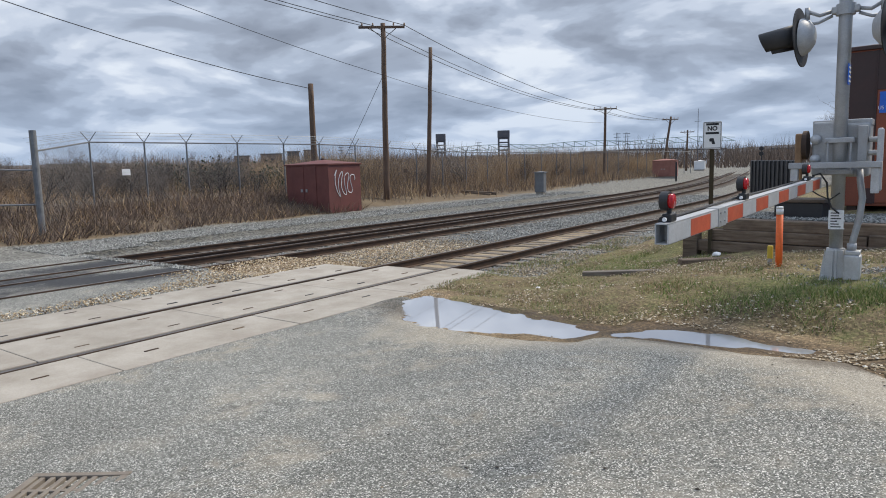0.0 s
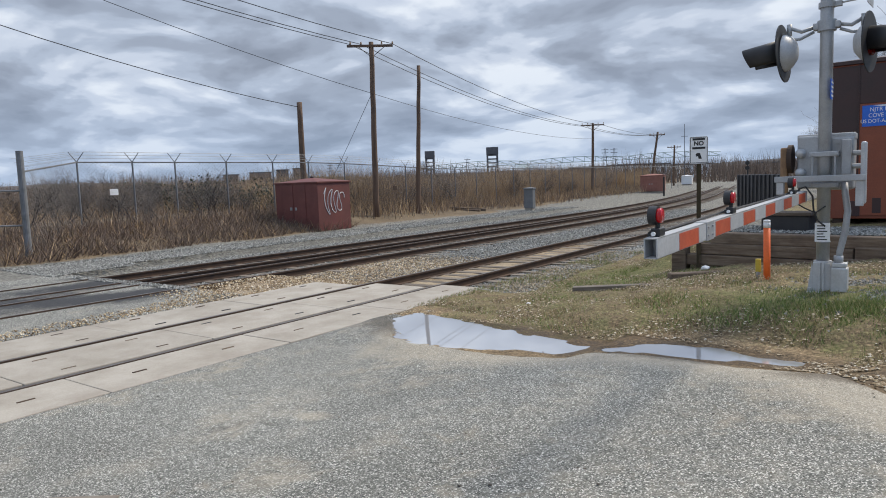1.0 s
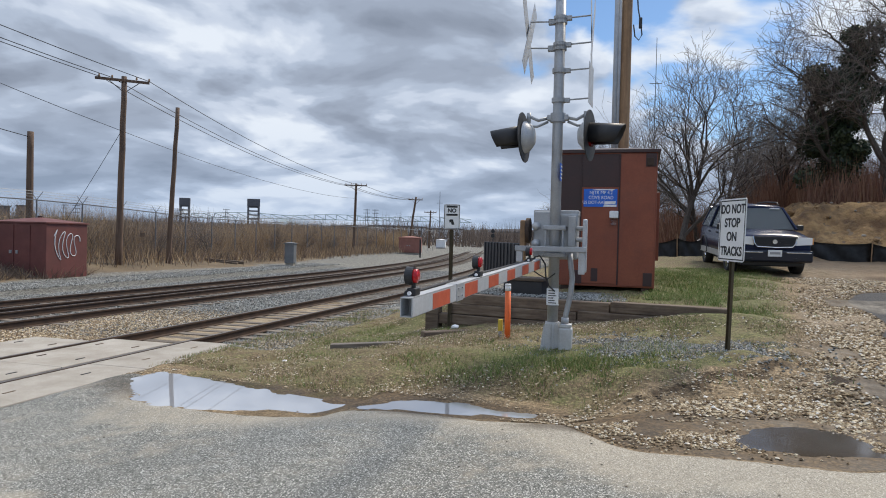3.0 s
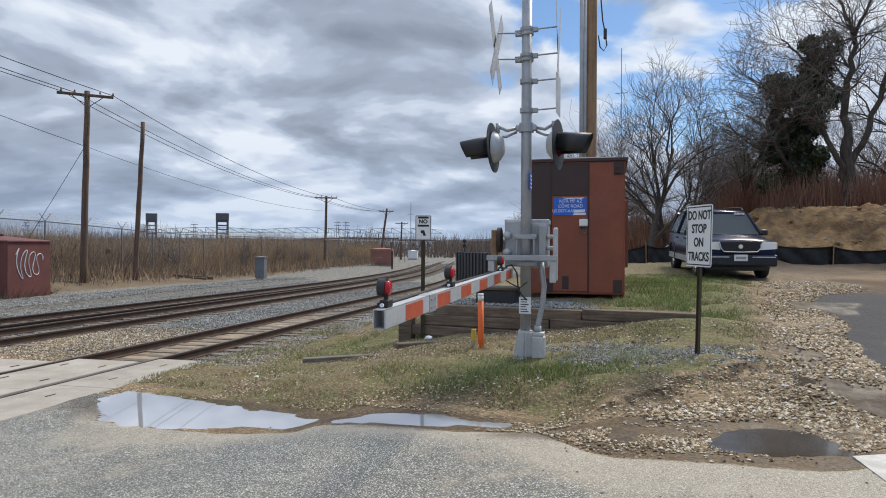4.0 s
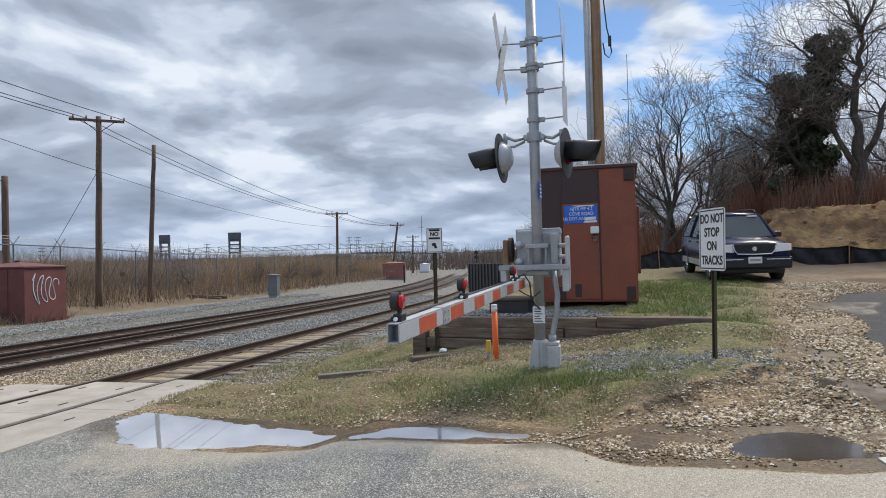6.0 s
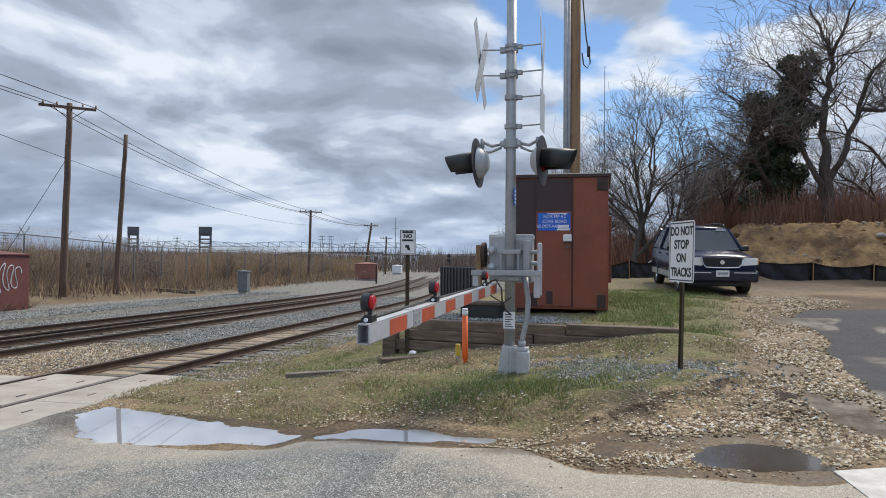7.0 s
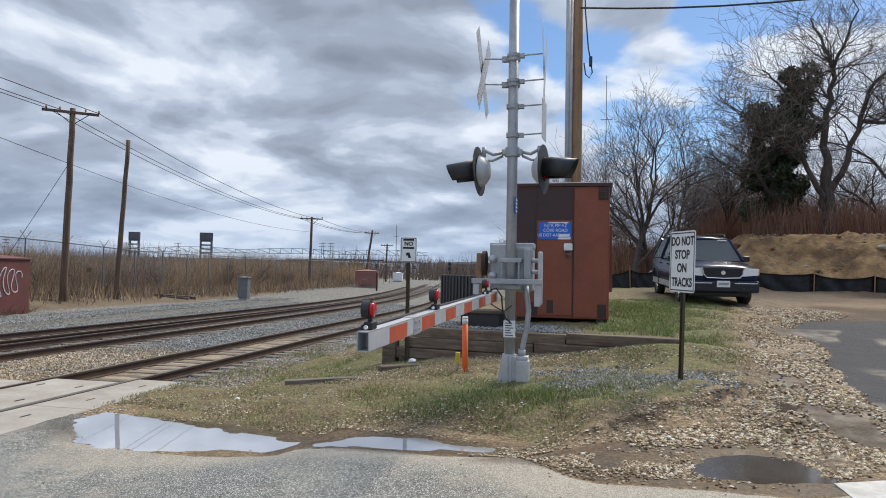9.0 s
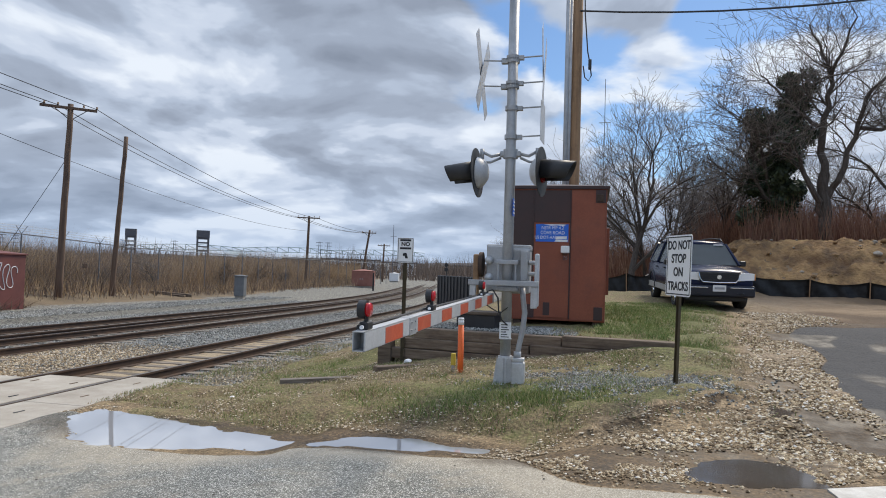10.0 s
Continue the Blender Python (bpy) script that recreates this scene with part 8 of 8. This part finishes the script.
def scatter():
    rnd = random.Random(23)
    peb, stones, blades, dry = [], [], [], []
    for _ in range(130000):
        y = 5.0 + 13 * rnd.random() ** 1.3
        x = -1.8 + 7.2 * rnd.random()
        w = zone(x, y)
        if w["tar"] > 0.5 and rnd.random() < 0.8:
            continue
        if w["gravel"] * (0.75 + 0.7 * noise.noise((x * 1.3, y * 1.3, 5))) > 0.20 + 0.4 * rnd.random():
            peb.append((x, y, bank_z(x, y) + 0.012, 0.012 + 0.028 * rnd.random() ** 2))
    for _ in range(26000):
        y = 3 + 17 * rnd.random()
        x = -13.2 + 3.0 * rnd.random()
        w = zone(x, y)
        if w["gravel"] > 0.3 + 0.5 * rnd.random():
            peb.append((x, y, -0.02 if y < 10.6 else -0.17, 0.012 + 0.02 * rnd.random()))
    for _ in range(120000):
        y = 8.0 + 34 * rnd.random() ** 1.5
        x = -21.0 + 15.5 * rnd.random()
        w = zone(x, y)
        if w["ballast"] < 0.5:
            continue
        if -11 < x < -6.9 and y < 10.7:
            continue
        z = bank_z(x, y) - (0.2 if (y > 10.6 and -19 < x < -6) or (y > 8.5 and -18.2 < x < -12.2) else 0.03 if x > -18 else 0.0)
        stones.append((x, y, z + 0.01, 0.018 + 0.024 * rnd.random()))
    for _ in range(5000):
        x, y = rnd.gauss(0.35, 0.8), rnd.gauss(9.35, 0.45)
        stones.append((x, y, bank_z(x, y) + 0.008, 0.012 + 0.02 * rnd.random()))
    for _ in range(2500):
        x, y = -3.3 + 3.2 * rnd.random(), 12.5 + 1.4 * rnd.random()
        stones.append((x, y - 0.185 * (x + 3.6) + 0.05, 1.0, 0.015 + 0.02 * rnd.random()))
    for _ in range(2600):
        x, y = rnd.gauss(0.35, 0.45), rnd.gauss(5.95, 0.22)
        if zone(x, y)["asphalt"] < 0.5 and noise.noise((x * 3, y * 3, 9)) > -0.15:
            peb.append((x, y, bank_z(x, y) + 0.008, 0.010 + 0.016 * rnd.random()))
    chips = []
    for _ in range(420):
        x, y = -6.5 + 9 * rnd.random(), 1.2 + 4.6 * rnd.random()
        chips.append((x, y, bank_z(x, y) + 0.012 * noise.noise((x * 0.7, y * 0.7, 9.0)) + 0.006, 0.005 + 0.011 * rnd.random() ** 3))
    stone_cloud("road_debris", chips, M_DEBRIS, "small dark twigs and crumbs on the asphalt", "debris", 0.3)
    peb = [(x, y, z, s * 0.8) for x, y, z, s in peb]
    stone_cloud("loose_gravel", peb, M_PEBBLE, "loose tan gravel washed over the lane", "gravel", 0.55)
    stone_cloud("ballast_stones", stones, M_STONES, "grey crushed stone ballast between the tracks", "ballast")
    for _ in range(130000):
        y = 6.6 + 11 * rnd.random() ** 1.4
        x = -7.0 + 10.5 * rnd.random()
        if -3.4 < x < 1.3 and 12.3 - 0.185 * (x + 3.6) - 0.2 < y < 12.3 - 0.185 * (x + 3.6) + 0.2:
            continue
        w = zone(x, y)
        g = w["grass"] * (0.7 + 0.9 * noise.noise((x * 1.1, y * 1.1, 3)))
        if g < 0.12 + 0.45 * rnd.random() or w["wet"] > 0.5:
            continue
        h = 0.02 + 0.055 * rnd.random() * (0.5 + g)
        z = bank_z(x, y)
        pad = y > 12.3 - 0.185 * (x + 3.6)
        if pad and -3.4 < x < 1.4:
            if x < -0.6:
                continue
            z = 1.0 + 0.05 * smooth(-1, 1.5, x)
        item = (x, y, z - 0.01, rnd.gauss(0, 0.45) * h, rnd.gauss(0, 0.45) * h, h, 0.004 + 0.003 * rnd.random(), rnd.random() * 6)
        (blades if g + rnd.gauss(0, 0.18) > 0.50 else dry).append(item)
    for _ in range(34000):
        x, y = 0.2 + 3.0 * rnd.random(), 11.6 + 8 * rnd.random()
        if x > 1.1 + 0.17 * (y - 8.0) + rnd.gauss(0, 0.45) or (y < 12.4 and x < 1.6):
            continue
        pad = x < 1.5 and y < 15.2
        h = 0.03 + 0.06 * rnd.random()
        z = max(bank_z(x, y), 1.0 + 0.05 * smooth(-1, 1.5, x) if pad else -1)
        blades.append((x, y, z - 0.01, rnd.gauss(0, 0.5) * h, rnd.gauss(0, 0.5) * h, h, 0.005 + 0.003 * rnd.random(), rnd.random() * 6))
    for _ in range(9000):
        x, y = rnd.gauss(-0.9, 0.9), rnd.gauss(8.5, 0.35)
        if noise.noise((x * 1.6, y * 2.2, 5)) + rnd.gauss(0, 0.2) < 0.0:
            continue
        h = 0.03 + 0.07 * rnd.random()
        blades.append((x, y, bank_z(x, y) - 0.01, rnd.gauss(0, 0.5) * h, rnd.gauss(0, 0.5) * h, h, 0.004 + 0.003 * rnd.random(), rnd.random() * 6))
    litter = []
    for _ in range(80000):
        x, y = -6.8 + 9.6 * rnd.random(), 6.7 + 9 * rnd.random() ** 1.3
        w = zone(x, y)
        pad = y > 12.2 - 0.185 * (x + 3.6) and -3.6 < x < 1.5
        if pad or w["asphalt"] > 0.3 or w["wet"] > 0.6 or noise.noise((x * 0.9, y * 0.9, 12)) + rnd.random() < 0.5:
            continue
        litter.append((x, y, bank_z(x, y) + 0.012, 0.007 + 0.016 * rnd.random() ** 2))
    stone_cloud("leaf_litter", litter, M_LITTER, "pale dry leaf litter and chips on the verge", "leaf litter", 0.35)
    spikes("grass", blades, M_GRASS, "short green spring grass on the verge", "grass")
    spikes("dry_grass", dry, M_DRYGRASS, "flattened dry grass on the verge", "grass")


scatter()
